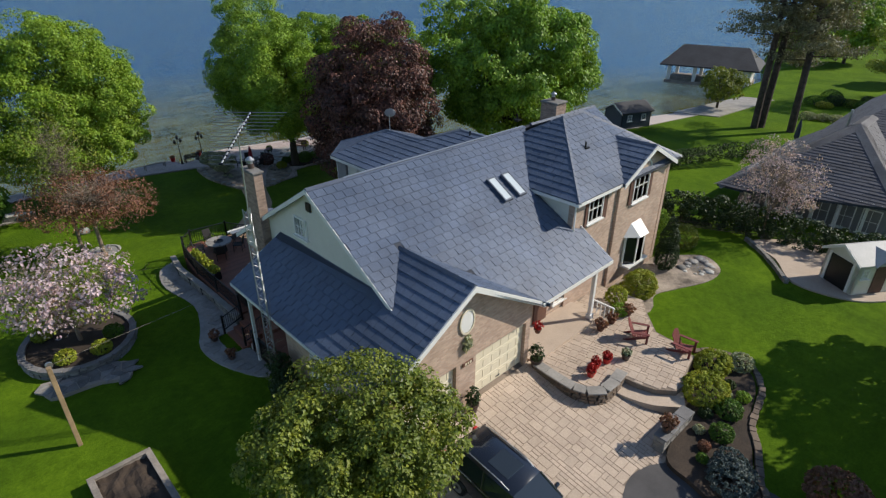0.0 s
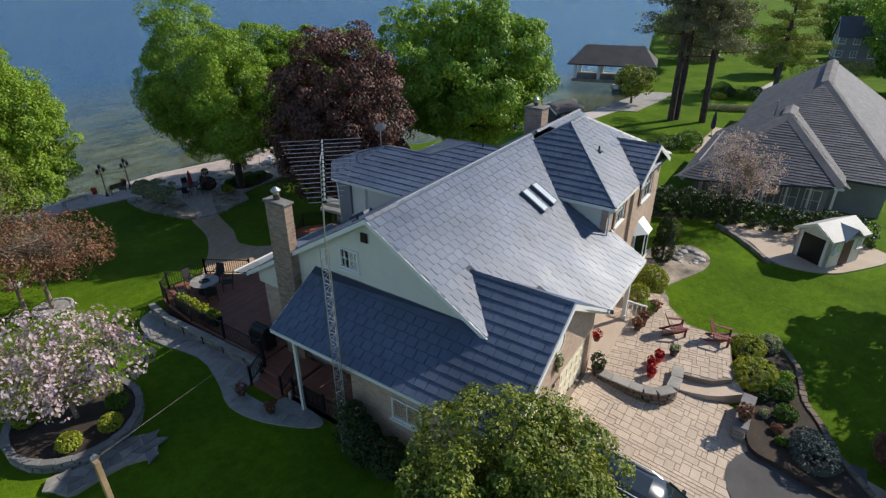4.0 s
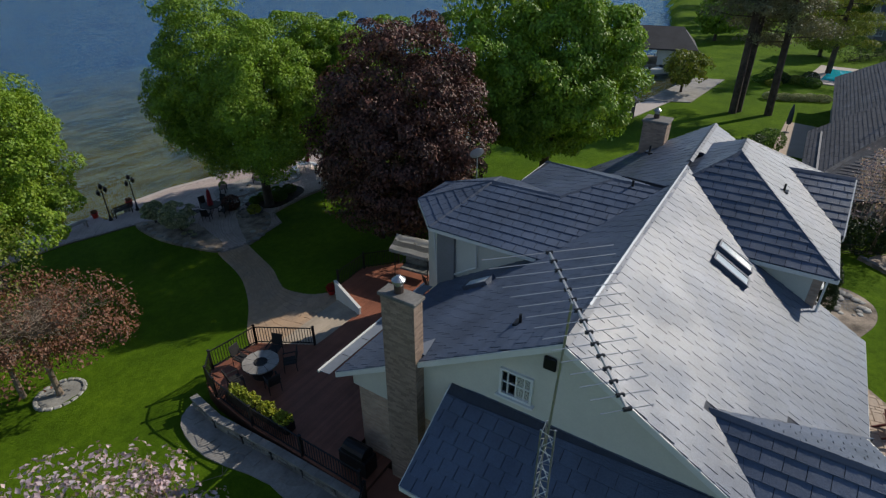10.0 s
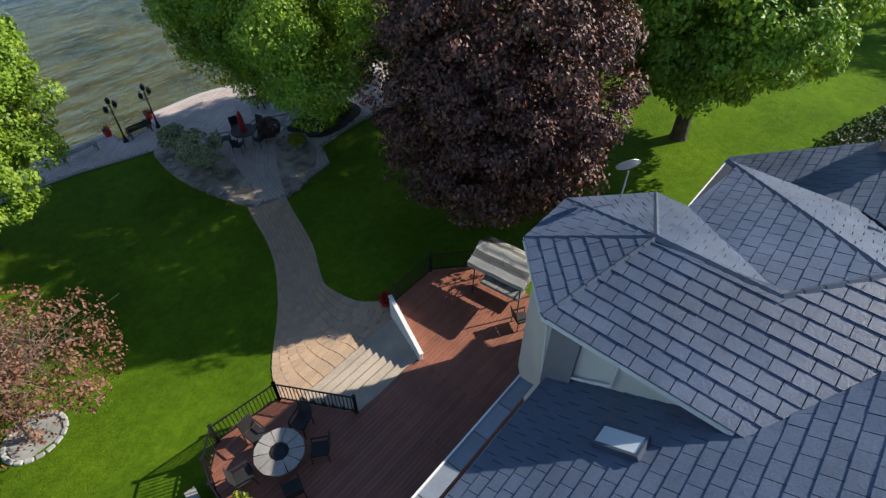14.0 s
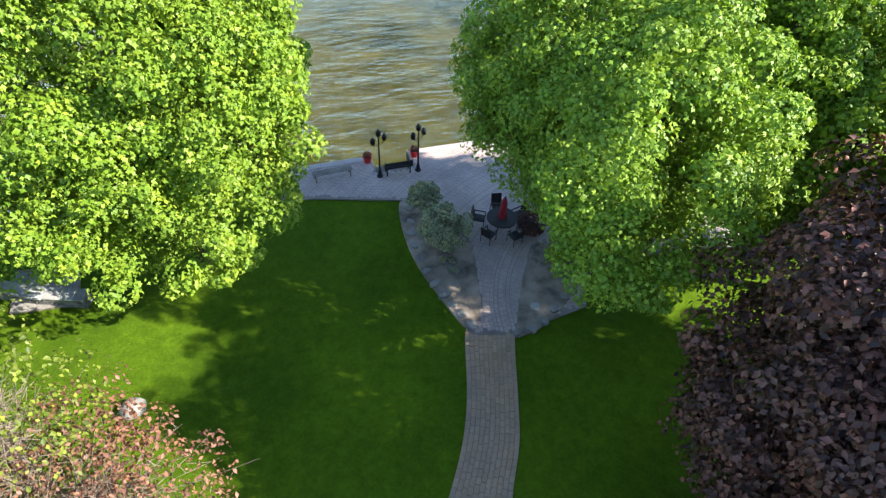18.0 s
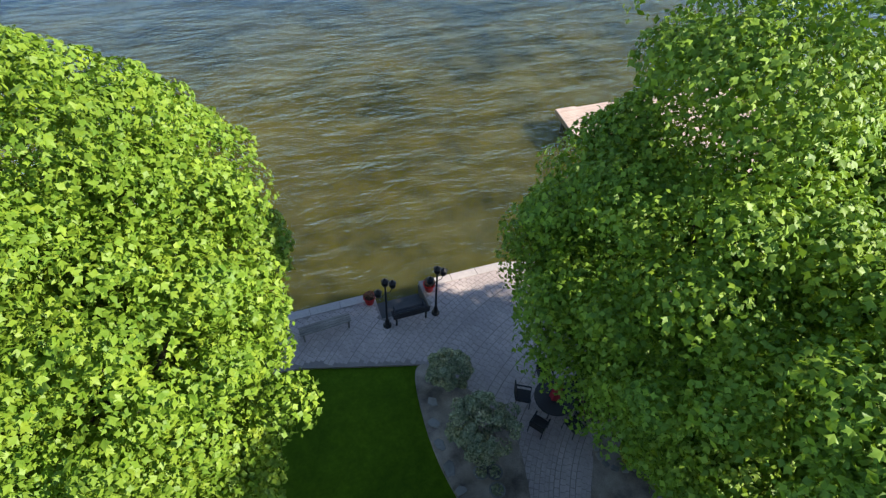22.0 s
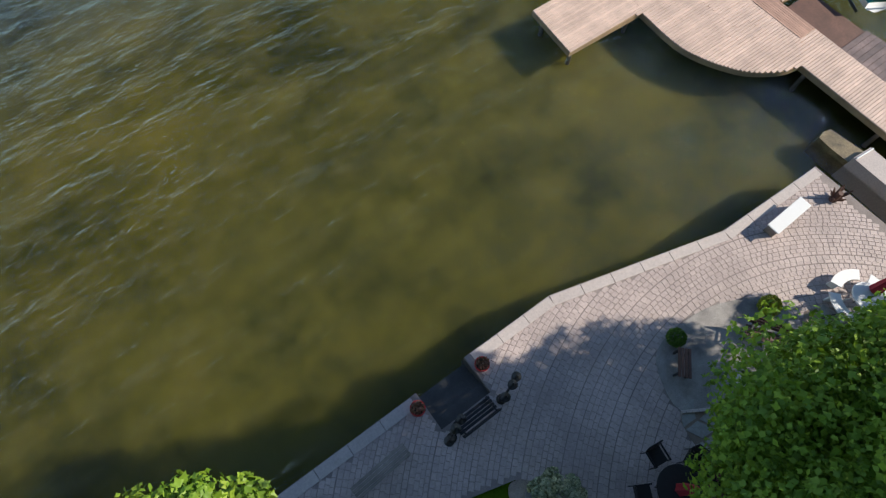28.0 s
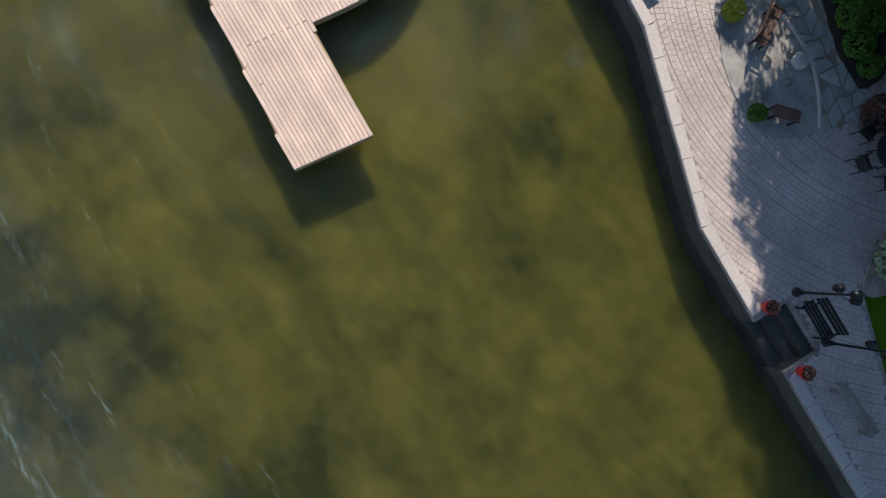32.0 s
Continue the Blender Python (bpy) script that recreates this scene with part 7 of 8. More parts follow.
# driftwood stump
st = thing("driftwood_stump", (24.35, 34.2, QUAY_Z), "twisted brown driftwood stump on the terrace", "driftwood")
bm = bmesh.new()
sr = random.Random(4)
for k in range(14):
    a = sr.uniform(0, 6.28)
    rod(bm, (0.05 * math.cos(a), 0.05 * math.sin(a), 0.1), (sr.uniform(0.25, 0.5) * math.cos(a), sr.uniform(0.15, 0.4) * math.sin(a), sr.uniform(0.1, 0.75)), 0.09, 0.02, 5)
rod(bm, (0, 0, 0), (0, 0, 0.5), 0.16, 0.1, 8)
part("roots", bm, BROWNWOOD, st)

# concrete groyne and dock
tagged(part("groyne", prism(bmesh.new(), [(27.08, 27.5), (27.08, 34.9), (28.13, 34.8), (28.13, 27.5)], -3.6, -1.35), CONCRETE), "low concrete groyne beside the dock", "groyne", kind="structure")
tagged(part("groyne_step", prism(bmesh.new(), [(27.1, 34.91), (27.06, 35.8), (27.12, 36.42), (27.5, 36.5), (27.9, 36.38), (28.1, 34.82)], -3.6, -1.68), WETSLAB), "mossy wet slab at the end of the groyne", "step", kind="structure")
pp = thing("steel_pipe", (27.6, 34.75, -1.33), "short pale steel pipe lying across the groyne", "pipe", turn=-6)
part("tube", rod(bmesh.new(), (-0.5, 0, 0.03), (0.5, 0, 0.03), 0.035, 0.035, 10), WHITEPLASTIC, pp)
curve = smooth_curve([(25.62, 45.84), (25.6, 43.1), (26.7, 40.85), (28.15, 39.7), (29.28, 39.34)], 6)
DOCK = [(21.5, 48.85), (34.05, 48.1), (33.7, 42.3), (31.62, 42.5), (31.6, 28.5), (29.3, 28.5)] + list(reversed(curve)) + [(21.22, 45.95)]
dock = thing("dock", (0, 0, DOCK_Z), "sun-bleached plank dock with a curved inner edge", "dock")
part("fascia", prism(bmesh.new(), DOCK, -0.32, -0.045), PLANK, dock, "weathered timber skirt")
for x, y in ((21.8, 46.3), (21.9, 48.4), (25.4, 46.2), (28, 48.0), (33.4, 47.6), (33.2, 43.0), (29.5, 39.0), (31.4, 37), (29.6, 35), (31.4, 33)):
    part("pile", rod(bmesh.new(), (x, y, -2.6), (x, y, -0.05), 0.11, 0.1, 8), GREYWOOD, dock)
lad = thing("dock_ladder", (32.9, 48.2, DOCK_Z), "curved steel swim ladder at the dock edge", "ladder", turn=0)
for x in (-0.25, 0.25):
    part("rail", tube(bmesh.new(), [(x, -0.35, 0.0), (x, -0.3, 0.6), (x, -0.05, 0.78), (x, 0.12, 0.6), (x, 0.14, -1.2)], 0.022), STEEL, lad)
for z in (-0.2, -0.5, -0.8):
    part("rung", rod(bmesh.new(), (-0.25, 0.14, z), (0.25, 0.14, z), 0.018), STEEL, lad)
platform = thing("boat_platform", (31.66, 0, -1.48), "low weathered purple-brown boarded platform beside the dock", "platform")
part("frame", boxed(0.02, 2.0, 30.1, 42.1, -0.5, -0.045), BROWNWOOD, platform)
for k in range(32):
    y = 30.0 + 0.28 * k
    part("board", boxed(0.0, 1.85 + 0.45 * step(42.3, 36.0, y), y, y + 0.265, -0.04, 0.0, 0.006), RAMPWOOD, platform)
boat = thing("covered_boat", (36.25, 41.5, WATER_Z + 0.45), "small motor boat under a teal canvas cover on a lift", "boat", turn=-30)
bm = bmesh.new()
secs = []
for y, w, z in ((-2.4, 0.85, 0.0), (-1.2, 0.98, 0.0), (0.4, 0.95, 0.05), (1.7, 0.6, 0.15), (2.5, 0.08, 0.3)):
    secs.append([bm.verts.new(p) for p in ((-w, y, 0.75 + z), (-w * 0.85, y, 0.3 + z), (0, y, z), (w * 0.85, y, 0.3 + z), (w, y, 0.75 + z))])
for a, b in zip(secs, secs[1:]):
    for k in range(4):
        bm.faces.new((a[k], a[k + 1], b[k + 1], b[k]))
bm.faces.new(secs[0])
part("hull", bm, WHITEPLASTIC, boat, smooth=True)
bm = bmesh.new()
secs = []
for y, w, h in ((-2.45, 0.9, 0.95), (-1.2, 1.05, 1.3), (0.2, 1.02, 1.75), (1.0, 0.85, 1.35), (1.9, 0.55, 1.05), (2.55, 0.1, 1.0)):
    secs.append([bm.verts.new(p) for p in ((-w, y, 0.7), (-w * 0.8, y, h * 0.8 + 0.1), (0, y, h), (w * 0.8, y, h * 0.8 + 0.1), (w, y, 0.7))])
for a, b in zip(secs, secs[1:]):
    for k in range(4):
        bm.faces.new((a[k], a[k + 1], b[k + 1], b[k]))
bm.faces.new(secs[0])
part("canvas_cover", bm, TEAL, boat, smooth=True)
for x in (-0.8, 0.8):
    part("lift_beam", rod(bmesh.new(), (x, -2.2, -0.05), (x, 2.0, -0.05), 0.06), BLACK, boat)

# ---- lawn details by the young maple and on the far lawn ----
boulder((-3.9, 25.6, gh(-3.9, 25.6)), 0.42, 31, STONE, "grey rounded boulder on the lawn", 0.65)
tr_ring = thing("tree_ring", (-3.9, 20.6, gh(-3.9, 20.6)), "ring of pale stones round the young maple", "edging")
for k in range(18):
    a = 2 * math.pi * k / 18
    part("stone", boxed(-0.15, 0.15, -0.09, 0.09, -0.05, 0.13, 0.04), FLAG, tr_ring).matrix_basis = pose(0.95 * math.cos(a), 0.85 * math.sin(a), 0, 0, 0, math.degrees(a) + 90)
part("gravel", turned(bmesh.new(), [(0.86, -0.1), (0.84, 0.06)], 18), FLAG, tr_ring)
stone_wall("lawn_wall", [(-9.5, 32.6), (-7.6, 31.6), (-5.8, 31.0)], -1.1, 0.5, 0.5, "low grey block wall beside the maple", seed=9)

# ---- the neighbour's side ----
def gabled(name, cx, cy, z, l, w, h, rise, turn, wallmat, roofmat, label, category, over=0.35, win=(), parent_label=""):
    """A simple gabled building, ridge along its local x."""
    b = thing(name, (cx, cy, z), label, category, turn=turn)
    for y in (-w / 2, w / 2 - 0.15):
        part("wall", boxed(-l / 2, l / 2, y, y + 0.15, 0, h), wallmat, b)
    for x in (-l / 2, l / 2 - 0.15):
        bm = bmesh.new()
        pts = [(-w / 2, 0), (w / 2, 0), (w / 2, h), (0, h + rise), (-w / 2, h)]
        f = [bm.verts.new((x, p, q)) for p, q in pts]
        g = [bm.verts.new((x + 0.15, p, q)) for p, q in pts]
        bm.faces.new(f), bm.faces.new(list(reversed(g)))
        for i in range(5):
            bm.faces.new((f[i], g[i], g[(i + 1) % 5], f[(i + 1) % 5]))
        bmesh.ops.recalc_face_normals(bm, faces=bm.faces)
        part("wall", bm, wallmat, b)
    k = rise / (w / 2)
    for s in (-1, 1):
        e = w / 2 + over
        part("roof", slab(bmesh.new(), [(-l / 2 - over, 0, h + rise + 0.1), (l / 2 + over, 0, h + rise + 0.1), (l / 2 + over, s * e, h + rise + 0.1 - k * e), (-l / 2 - over, s * e, h + rise + 0.1 - k * e)], 0.1), roofmat, b)
        for x in (-l / 2 - over, l / 2 + over):
            board(b, (x, 0, h + rise + 0.09), (x, s * e, h + rise + 0.09 - k * e), 0.16, 0.06)
    for side, u, zz, ww, hh in win:
        m = {"s": pose(u, -w / 2 - 0.02, zz), "n": pose(u, w / 2 + 0.02, zz, 0, 0, 180), "w": pose(-l / 2 - 0.02, u, zz, 0, 0, -90), "e": pose(l / 2 + 0.02, u, zz, 0, 0, 90)}[side]
        window(b, m, ww, hh, 2, 2)
    return b


# garden shed with a pale roof
NCAP2 = material("pale_grey_shed_roof", (0.50, 0.49, 0.47), rough=0.6, big=1.0, fine=14, vary=0.15, bump=0.1)
tagged(part("shed_pad", prism(bmesh.new(), smooth_curve([(26.2, -9.0), (24.8, -10.9), (22.6, -12.5), (22.6, -14.9), (24.0, -16.6), (27.5, -18.5), (29.0, -14.0), (28.0, -10.5)], 4, True), -0.2, 0.36), PAVER), "tan paved pad before the garden shed", "paving", kind="structure")
shed = gabled("garden_shed", 25.05, -15.0, 0.36, 2.85, 2.15, 1.85, 0.6, -34, SIDING, NCAP2, "beige garden shed with a pale gabled roof and open door", "shed", 0.2, (("s", -0.95, 1.25, 0.4, 0.55), ("s", 1.05, 1.25, 0.4, 0.55)))
# the wall is solid here: a black panel paints the shade inside the opening
part("doorway_shade", boxed(-1.46, -1.432, -0.72, 0.72, 0.02, 1.68), BLACK, shed, "black panel standing in for the shaded inside of the shed")
for y in (-0.8, 0.8):
    part("door_jamb", boxed(-1.5, -1.435, y - 0.08, y + 0.08, 0.02, 1.76), WHITE, shed)
part("side_door", boxed(-0.35, 0.45, -1.11, -1.085, 0.02, 1.7), BROWNWOOD, shed, "brown side door")
# a small cross gable over the side door
bm = bmesh.new()
vs = [bm.verts.new(p) for p in ((-0.6, -1.12, 1.76), (0.7, -1.12, 1.76), (0.05, -1.12, 2.28))]
bm.faces.new(vs)
bmesh.ops.solidify(bm, geom=bm.faces[:], thickness=0.04)
part("dormer_gable", bm, GREYWALL, shed)
for x in (-0.75, 0.85):
    part("dormer_roof", slab(bmesh.new(), [(0.05, -1.4, 2.42), (0.05, -0.1, 2.42), (x, -0.85, 1.8), (x, -1.4, 1.8)], 0.06), NCAP2, shed)
# curb of the pad
stone_wall("pad_edging", smooth_curve([(26.4, -8.6), (24.7, -10.4), (22.3, -12.3)], 5), 0.2, 0.3, 0.24, "low stone edging beside the shed pad", cap=False, seed=12, category="edging")

nb = thing("neighbour_house", (2.2, -0.3, -0.6), "long low house with mauve-grey shingle roofs", "house")
NE = 2.5
for pts, c, a, b in (
        ([(29.8, -15.03), (28.3, -6.0), (28.3, -4.4), (36.2, -10.3)], 6.6 - 0.51 * 36.2, 0.51, 0),
        ([(29.8, -15.03), (42, -15.03), (42, -10.3), (36.2, -10.3)], 6.6 + 0.69 * 10.3, 0, 0.69),
        ([(28.3, -4.4), (44, -4.4), (44, -10.3), (36.2, -10.3)], 6.6 - 0.69 * 10.3, 0, -0.69),
        ([(32.3, -18.5), (32.3, -5.9), (43.5, -12.2)], 3.2 - 0.446 * 32.3, 0.446, 0),
        ([(32.3, -18.5), (66, -18.5), (58, -12.2), (43.5, -12.2)], 3.2 + 0.794 * 18.5, 0, 0.794),
        ([(32.3, -5.9), (66, -5.9), (58, -12.2), (43.5, -12.2)], 3.2 - 0.794 * 5.9, 0, -0.794),
        ([(66, -18.5), (66, -5.9), (58, -12.2)], 3.2 + 0.625 * 66, -0.625, 0)):
    roof_face("roof", pts, c, a, b, mat=GREYROOF, parent=nb, course=0.3, tile_w=1.0)
# pale strips on hips and ridges colour in narrow sunlit roof slopes
NCAP = material("sunlit_pale_strip", (0.44, 0.42, 0.42), rough=0.8)
for a, b in (((29.8, -15.03, 3.36), (36.2, -10.3, 6.6)), ((28.3, -4.4, NE), (36.2, -10.3, 6.6)), ((36.2, -10.3, 6.6), (39.8, -10.3, 6.6)), ((32.3, -18.5, 3.2), (43.5, -12.2, 8.2)), ((43.5, -12.2, 8.2), (58, -12.2, 8.2))):
    d = (Vector(b) - Vector(a)).normalized()
    s = d.cross(Vector((0, 0, 1))).normalized() * 0.48
    bm = bmesh.new()
    up = Vector((0, 0, 0.1))
    vs = [bm.verts.new(Vector(p) + o) for p in (a, b) for o in (s + up * 0.2 - Vector((0, 0, 0.12)), up, -s + up * 0.2 - Vector((0, 0, 0.12)))]
    bm.faces.new((vs[0], vs[1], vs[4], vs[3])), bm.faces.new((vs[1], vs[2], vs[5], vs[4]))
    bmesh.ops.solidify(bm, geom=bm.faces[:], thickness=0.03)
    part("sunlit_roof_strip", bm, NCAP, nb)
part("wall", boxed(31.2, 42, -14.3, -5.2, -0.6, 3.2), GREYWALL, nb)
part("wall", boxed(33.2, 65, -17.8, -6.5, -0.9, 3.1), GREYWALL, nb)
for k in range(7):
    y = -14.7 + k * 1.45
    part("porch_post", boxed(30.1, 30.28, y, y + 0.16, -0.6, 3.3), WHITE, nb)
for k in range(6):
    window(nb, pose(31.18, -13.4 + k * 1.45, 1.6, 0, 0, -90), 1.1, 1.7, 2, 2)
part("eave_board", boxed(29.7, 29.8, -15.03, -7.0, 3.12, 3.32), WHITE, nb)
part("roof_vent", rod(bmesh.new(), (38.5, -9.2, 5.6), (38.5, -9.2, 7.1), 0.09), STEEL, nb)
# hedge between the gardens
def hedge(path, h, w, label, count, seed, leaf=LEAF_HEDGE):
    b = thing("hedge", (path[0][0], path[0][1], gh(*path[0])), label, "hedge")
    o = path[0]
    lobes = []
    for a, c in zip(path, path[1:]):
        n = max(1, int(math.dist(a, c) / (w * 0.7)))
        for k in range(n):
            lobes.append((a[0] + (c[0] - a[0]) * k / n - o[0], a[1] + (c[1] - a[1]) * k / n - o[1], h * 0.5, w * 0.6, w * 0.6, h * 0.55))
    part("stem", limbs(0.06, 0.15, lobes[::2], seed, 0, 5), BARK, b)
    cloud_part("foliage", lobes, count, 0.07, seed, leaf, b, shell=0.7)
    return b


hedge([(23.5, 0.5), (26.0, -2.4), (27.6, -6.2), (28.0, -10.0), (28.0, -13.5), (28.6, -18.0)], 2.0, 1.7, "dark clipped hedge along the boundary", 30000, 201)
hedge([(30, 4.5), (38, 2.0), (46, -1.5)], 1.2, 1.4, "loose garden hedge on the far lawn", 9000, 202)
hedge([(101, -8.5), (108, -14.5), (118, -24)], 2.6, 2.6, "tall dark hedge on the far lawn", 9000, 204)
tree("flowering_sapling", (27.6, -9.2, gh(27.6, -9.2)), "slender tree with bare pinkish twigs just opening", 1.8, 0.09,
     [(0, 0, 4.2, 2.2, 2.2, 2.2), (0.6, -0.5, 3.4, 1.8, 1.8, 1.4), (-0.6, 0.5, 5.2, 1.5, 1.5, 1.5)], 4600, 0.055, BLOSSOM, 18, bark=PALEBARK, shell=0.2, twigs=30)
bush((22.9, -3.9, 0.1), [(0, 0, 1.0, 0.9, 0.9, 1.0)], 2600, 0.07, LEAF_MAPLE, "bright green shrub beyond the house corner", 205)
bush((26, -1.0, 0.1), [(0, 0, 0.8, 1.0, 1.0, 0.8)], 2400, 0.07, LEAF_DARKER, "green shrub beyond the house corner", 206)


def pine(place, h, seed, label, low=0.34, spread=5.2, leaf=LEAF_PINE, count=24000):
    """A tall trunk with tiers of long flat boughs that carry pads of needles."""
    p = thing("pine_tree", place, label, "tree", "tall pines")
    r = random.Random(seed)
    lean = Vector((r.uniform(-0.6, 0.6), r.uniform(-0.6, 0.6), h))
    bm = bmesh.new()
    rod(bm, (0, 0, -0.4), lean * 0.5, 0.42, 0.32, 10)
    rod(bm, lean * 0.5, lean, 0.32, 0.06, 8)
    lobes = []
    for k in range(32):
        f = low + (1.0 - low) * (k + r.random()) / 32
        a = k * 2.4 + r.uniform(-0.5, 0.5)
        l = (spread * min(1.0, 1.25 - f) + 0.8) * r.uniform(0.55, 1.1)
        s = lean * f
        e = s + Vector((l * math.cos(a), l * math.sin(a), r.uniform(-0.5, 0.8)))
        rod(bm, s, s.lerp(e, 0.55) + Vector((0, 0, -0.15)), 0.08, 0.05, 5)
        rod(bm, s.lerp(e, 0.55) + Vector((0, 0, -0.15)), e, 0.05, 0.02, 5)
        for u, w in ((1.0, 0.2), (0.78, 0.26), (0.55, 0.24), (0.35, 0.18)):
            c = s.lerp(e, u) + Vector((r.uniform(-0.5, 0.5), r.uniform(-0.5, 0.5), 0.15))
            lobes.append((*c, l * w + 0.25, l * w + 0.25, 0.3 + 0.03 * l))
    part("trunk", bm, PINEBARK, p)
    cloud_part("crown", lobes, count, 0.1, seed, leaf, p, shell=0.1, bough=0.42)


tree("garden_tree", (20.5, -20.5, gh(20.5, -20.5)), "leafy tree shading the front lawn", 2.2, 0.2, [(0, 0, 4.6, 2.6, 2.6, 2.4), (0.6, 1.2, 4.0, 1.8, 1.8, 1.6), (-1.0, -0.8, 5.2, 1.8, 1.8, 1.6)], 16000, 0.11, LEAF_DARKER, 340)
tree("garden_tree", (13.5, -21.8, gh(13.5, -21.8)), "leafy tree shading the front lawn", 2.0, 0.2, [(0, 0, 4.0, 2.4, 2.4, 2.2), (-1.0, 0.8, 3.6, 1.8, 1.8, 1.6)], 14000, 0.11, LEAF_CRAB, 341)
pine((60.0, 2.6, -0.85), 21, 301, "tall pine with a bare trunk on the far lawn", 0.45, 5.6, count=15000)
pine((60.9, 2.2, -0.85), 22, 302, "tall pine with a bare trunk on the far lawn", 0.5, 5.2, count=13000)
pine((61.2, -0.9, -0.85), 19, 303, "tall pine with drooping boughs on the far lawn", 0.38, 5.4, count=19000)
pine((89.3, -6.0, -0.85), 16, 306, "full green pine beside the pool", 0.2, 5.2, LEAF_CRAB, 24000)
for k, (x, y, w, h, leaf) in enumerate(((69.0, -0.4, 0.9, 0.75, LEAF_SILVER), (69.5, -1.9, 0.8, 0.7, LEAF_SILVER), (70.0, -3.2, 0.9, 0.7, LEAF_SILVER), (70.6, -4.5, 0.8, 0.75, LEAF_SILVER), (71.0, -5.8, 0.9, 0.7, LEAF_SILVER),
                                        (78.5, 1.4, 1.3, 1.0, LEAF_DARKER), (79.6, -0.6, 1.1, 1.2, LEAF_HEDGE), (80.2, -2.4, 1.2, 0.9, LEAF_CRAB), (79.0, -4.2, 1.2, 1.0, LEAF_DARKER), (81.5, -4.0, 1.0, 1.3, LEAF_HEDGE), (77.0, 0.0, 0.9, 0.7, LEAF_LIME), (82.5, 0.6, 1.2, 1.3, LEAF_DARKER))):
    bush((x, y, -0.85), [(0, 0, h * 0.5, w, w, h * 0.6), (0.4 * w, -0.4 * w, h * 0.4, 0.7 * w, 0.7 * w, h * 0.5)], 700, 0.11, leaf, "rounded shrub in the border before the pool" if x > 75 else "grey-green clipped shrub along the far lawn", 500 + k)
bush((48.3, -2.0, -0.85), [(0, 0, 0.9, 1.3, 1.3, 1.0), (0.5, 0.6, 0.6, 1.0, 1.0, 0.7)], 2200, 0.09, LEAF_DARKER, "loose green shrub beside the neighbour's patio", 520)
tagged(part("neighbour_patio", prism(bmesh.new(), [(47.5, -2.4), (59.4, -2.8), (58.6, -6.0), (47.0, -6.0)], -1.3, -0.8), PAVER), "sandy paved patio beside the neighbour house", "patio", kind="structure")
pu = thing("folded_parasol", (54.9, -3.1, -0.8), "tall dark folded parasol on the neighbour's patio", "umbrella")
part("base", turned(bmesh.new(), [(0.3, 0), (0.3, 0.06), (0.08, 0.12)], 12), BLACK, pu)
part("pole", rod(bmesh.new(), (0, 0, 0.1), (0, 0, 2.9), 0.03), BLACK, pu)
part("canopy", turned(bmesh.new(), [(0.2, 0.9), (0.27, 1.2), (0.2, 2.2), (0.06, 2.85)], 10), NAVY, pu)
tree("shore_tree", (66.5, 9.6, -0.85), "small bushy tree at the far shore", 1.6, 0.16, [(0, 0, 3.2, 2.6, 2.6, 1.8), (1.0, 0.4, 2.8, 1.8, 1.8, 1.4)], 5000, 0.14, LEAF_CRAB, 305)
for k, (x, y, s) in enumerate(((120, 8, 1.0), (135, 12, 1.2), (150, 16, 1.3), (175, 24, 1.4), (210, 30, 1.6), (240, 38, 1.7), (112, 13, 0.8), (150, -12, 1.1), (165, -22, 1.3), (185, -20, 1.2), (128, -22, 1.2), (205, -30, 1.4), (104, -4.5, 0.75), (95, -22, 1.0))):
    tree("far_tree", (x, y, -0.85), "rounded green tree on the distant shore", 2.5 * s, 0.3, [(0, 0, 6.0 * s, 4.4 * s, 4.4 * s, 4.2 * s), (1.8 * s, -1.0, 5.0 * s, 3.2 * s, 3.2 * s, 3.0 * s)], 6000, 0.28, LEAF_DARKER if k % 2 else LEAF_MAPLE, 310 + k, group="far trees")
for k, (x, y, s) in enumerate(((-14, 33, 1.1), (-12.5, 25.5, 0.9))):
    tree("garden_tree", (x, y, gh(x, y)), "broad green tree at the edge of the lawn", 2.4 * s, 0.28, [(0, 0, 6.0 * s, 4.2 * s, 4.2 * s, 4.0 * s), (1.5, -1.0, 5.0 * s, 3.0, 3.0, 3.0)], 12000, 0.17, LEAF_DARKER, 330 + k)

# boathouse
bh = thing("boathouse", (88.5, 19.8, WATER_Z), "open boathouse with white posts and a charcoal roof over the water", "boathouse", turn=-76)
part("floor", boxed(-6.5, 6.5, -4.0, 4.0, 0.2, 0.7), GREYWOOD, bh)
for x in (-6.0, -2.0, 2.0, 6.0):
    for y in (-3.6, 3.6):
        part("post", boxed(x - 0.25, x + 0.25, y - 0.25, y + 0.25, 0.7, 3.4), WHITE, bh)
part("wall", boxed(2.0, 6.2, -3.7, 3.7, 0.7, 3.3), WHITE, bh)
for s in (-1, 1):
    part("roof", slab(bmesh.new(), [(-5.0, 0, 6.0), (5.0, 0, 6.0), (7.4, s * 5.0, 3.3), (-7.4, s * 5.0, 3.3)], 0.2), DARKROOF, bh)
    part("roof_end", slab(bmesh.new(), [(s * 5.0, 0, 6.0), (s * 7.4, 5.0, 3.3), (s * 7.4, -5.0, 3.3)], 0.2), DARKROOF, bh)
bt = thing("moored_boat", (83.0, 15.5, WATER_Z), "small white motor boat moored at the boathouse", "boat", turn=60)
bm = bmesh.new()
secs = []
for y, w in ((-2.6, 0.95), (-0.5, 1.0), (1.5, 0.7), (2.7, 0.1)):
    secs.append([bm.verts.new(p) for p in ((-w, y, 0.8), (-w * 0.7, y, 0.0), (w * 0.7, y, 0.0), (w, y, 0.8))])
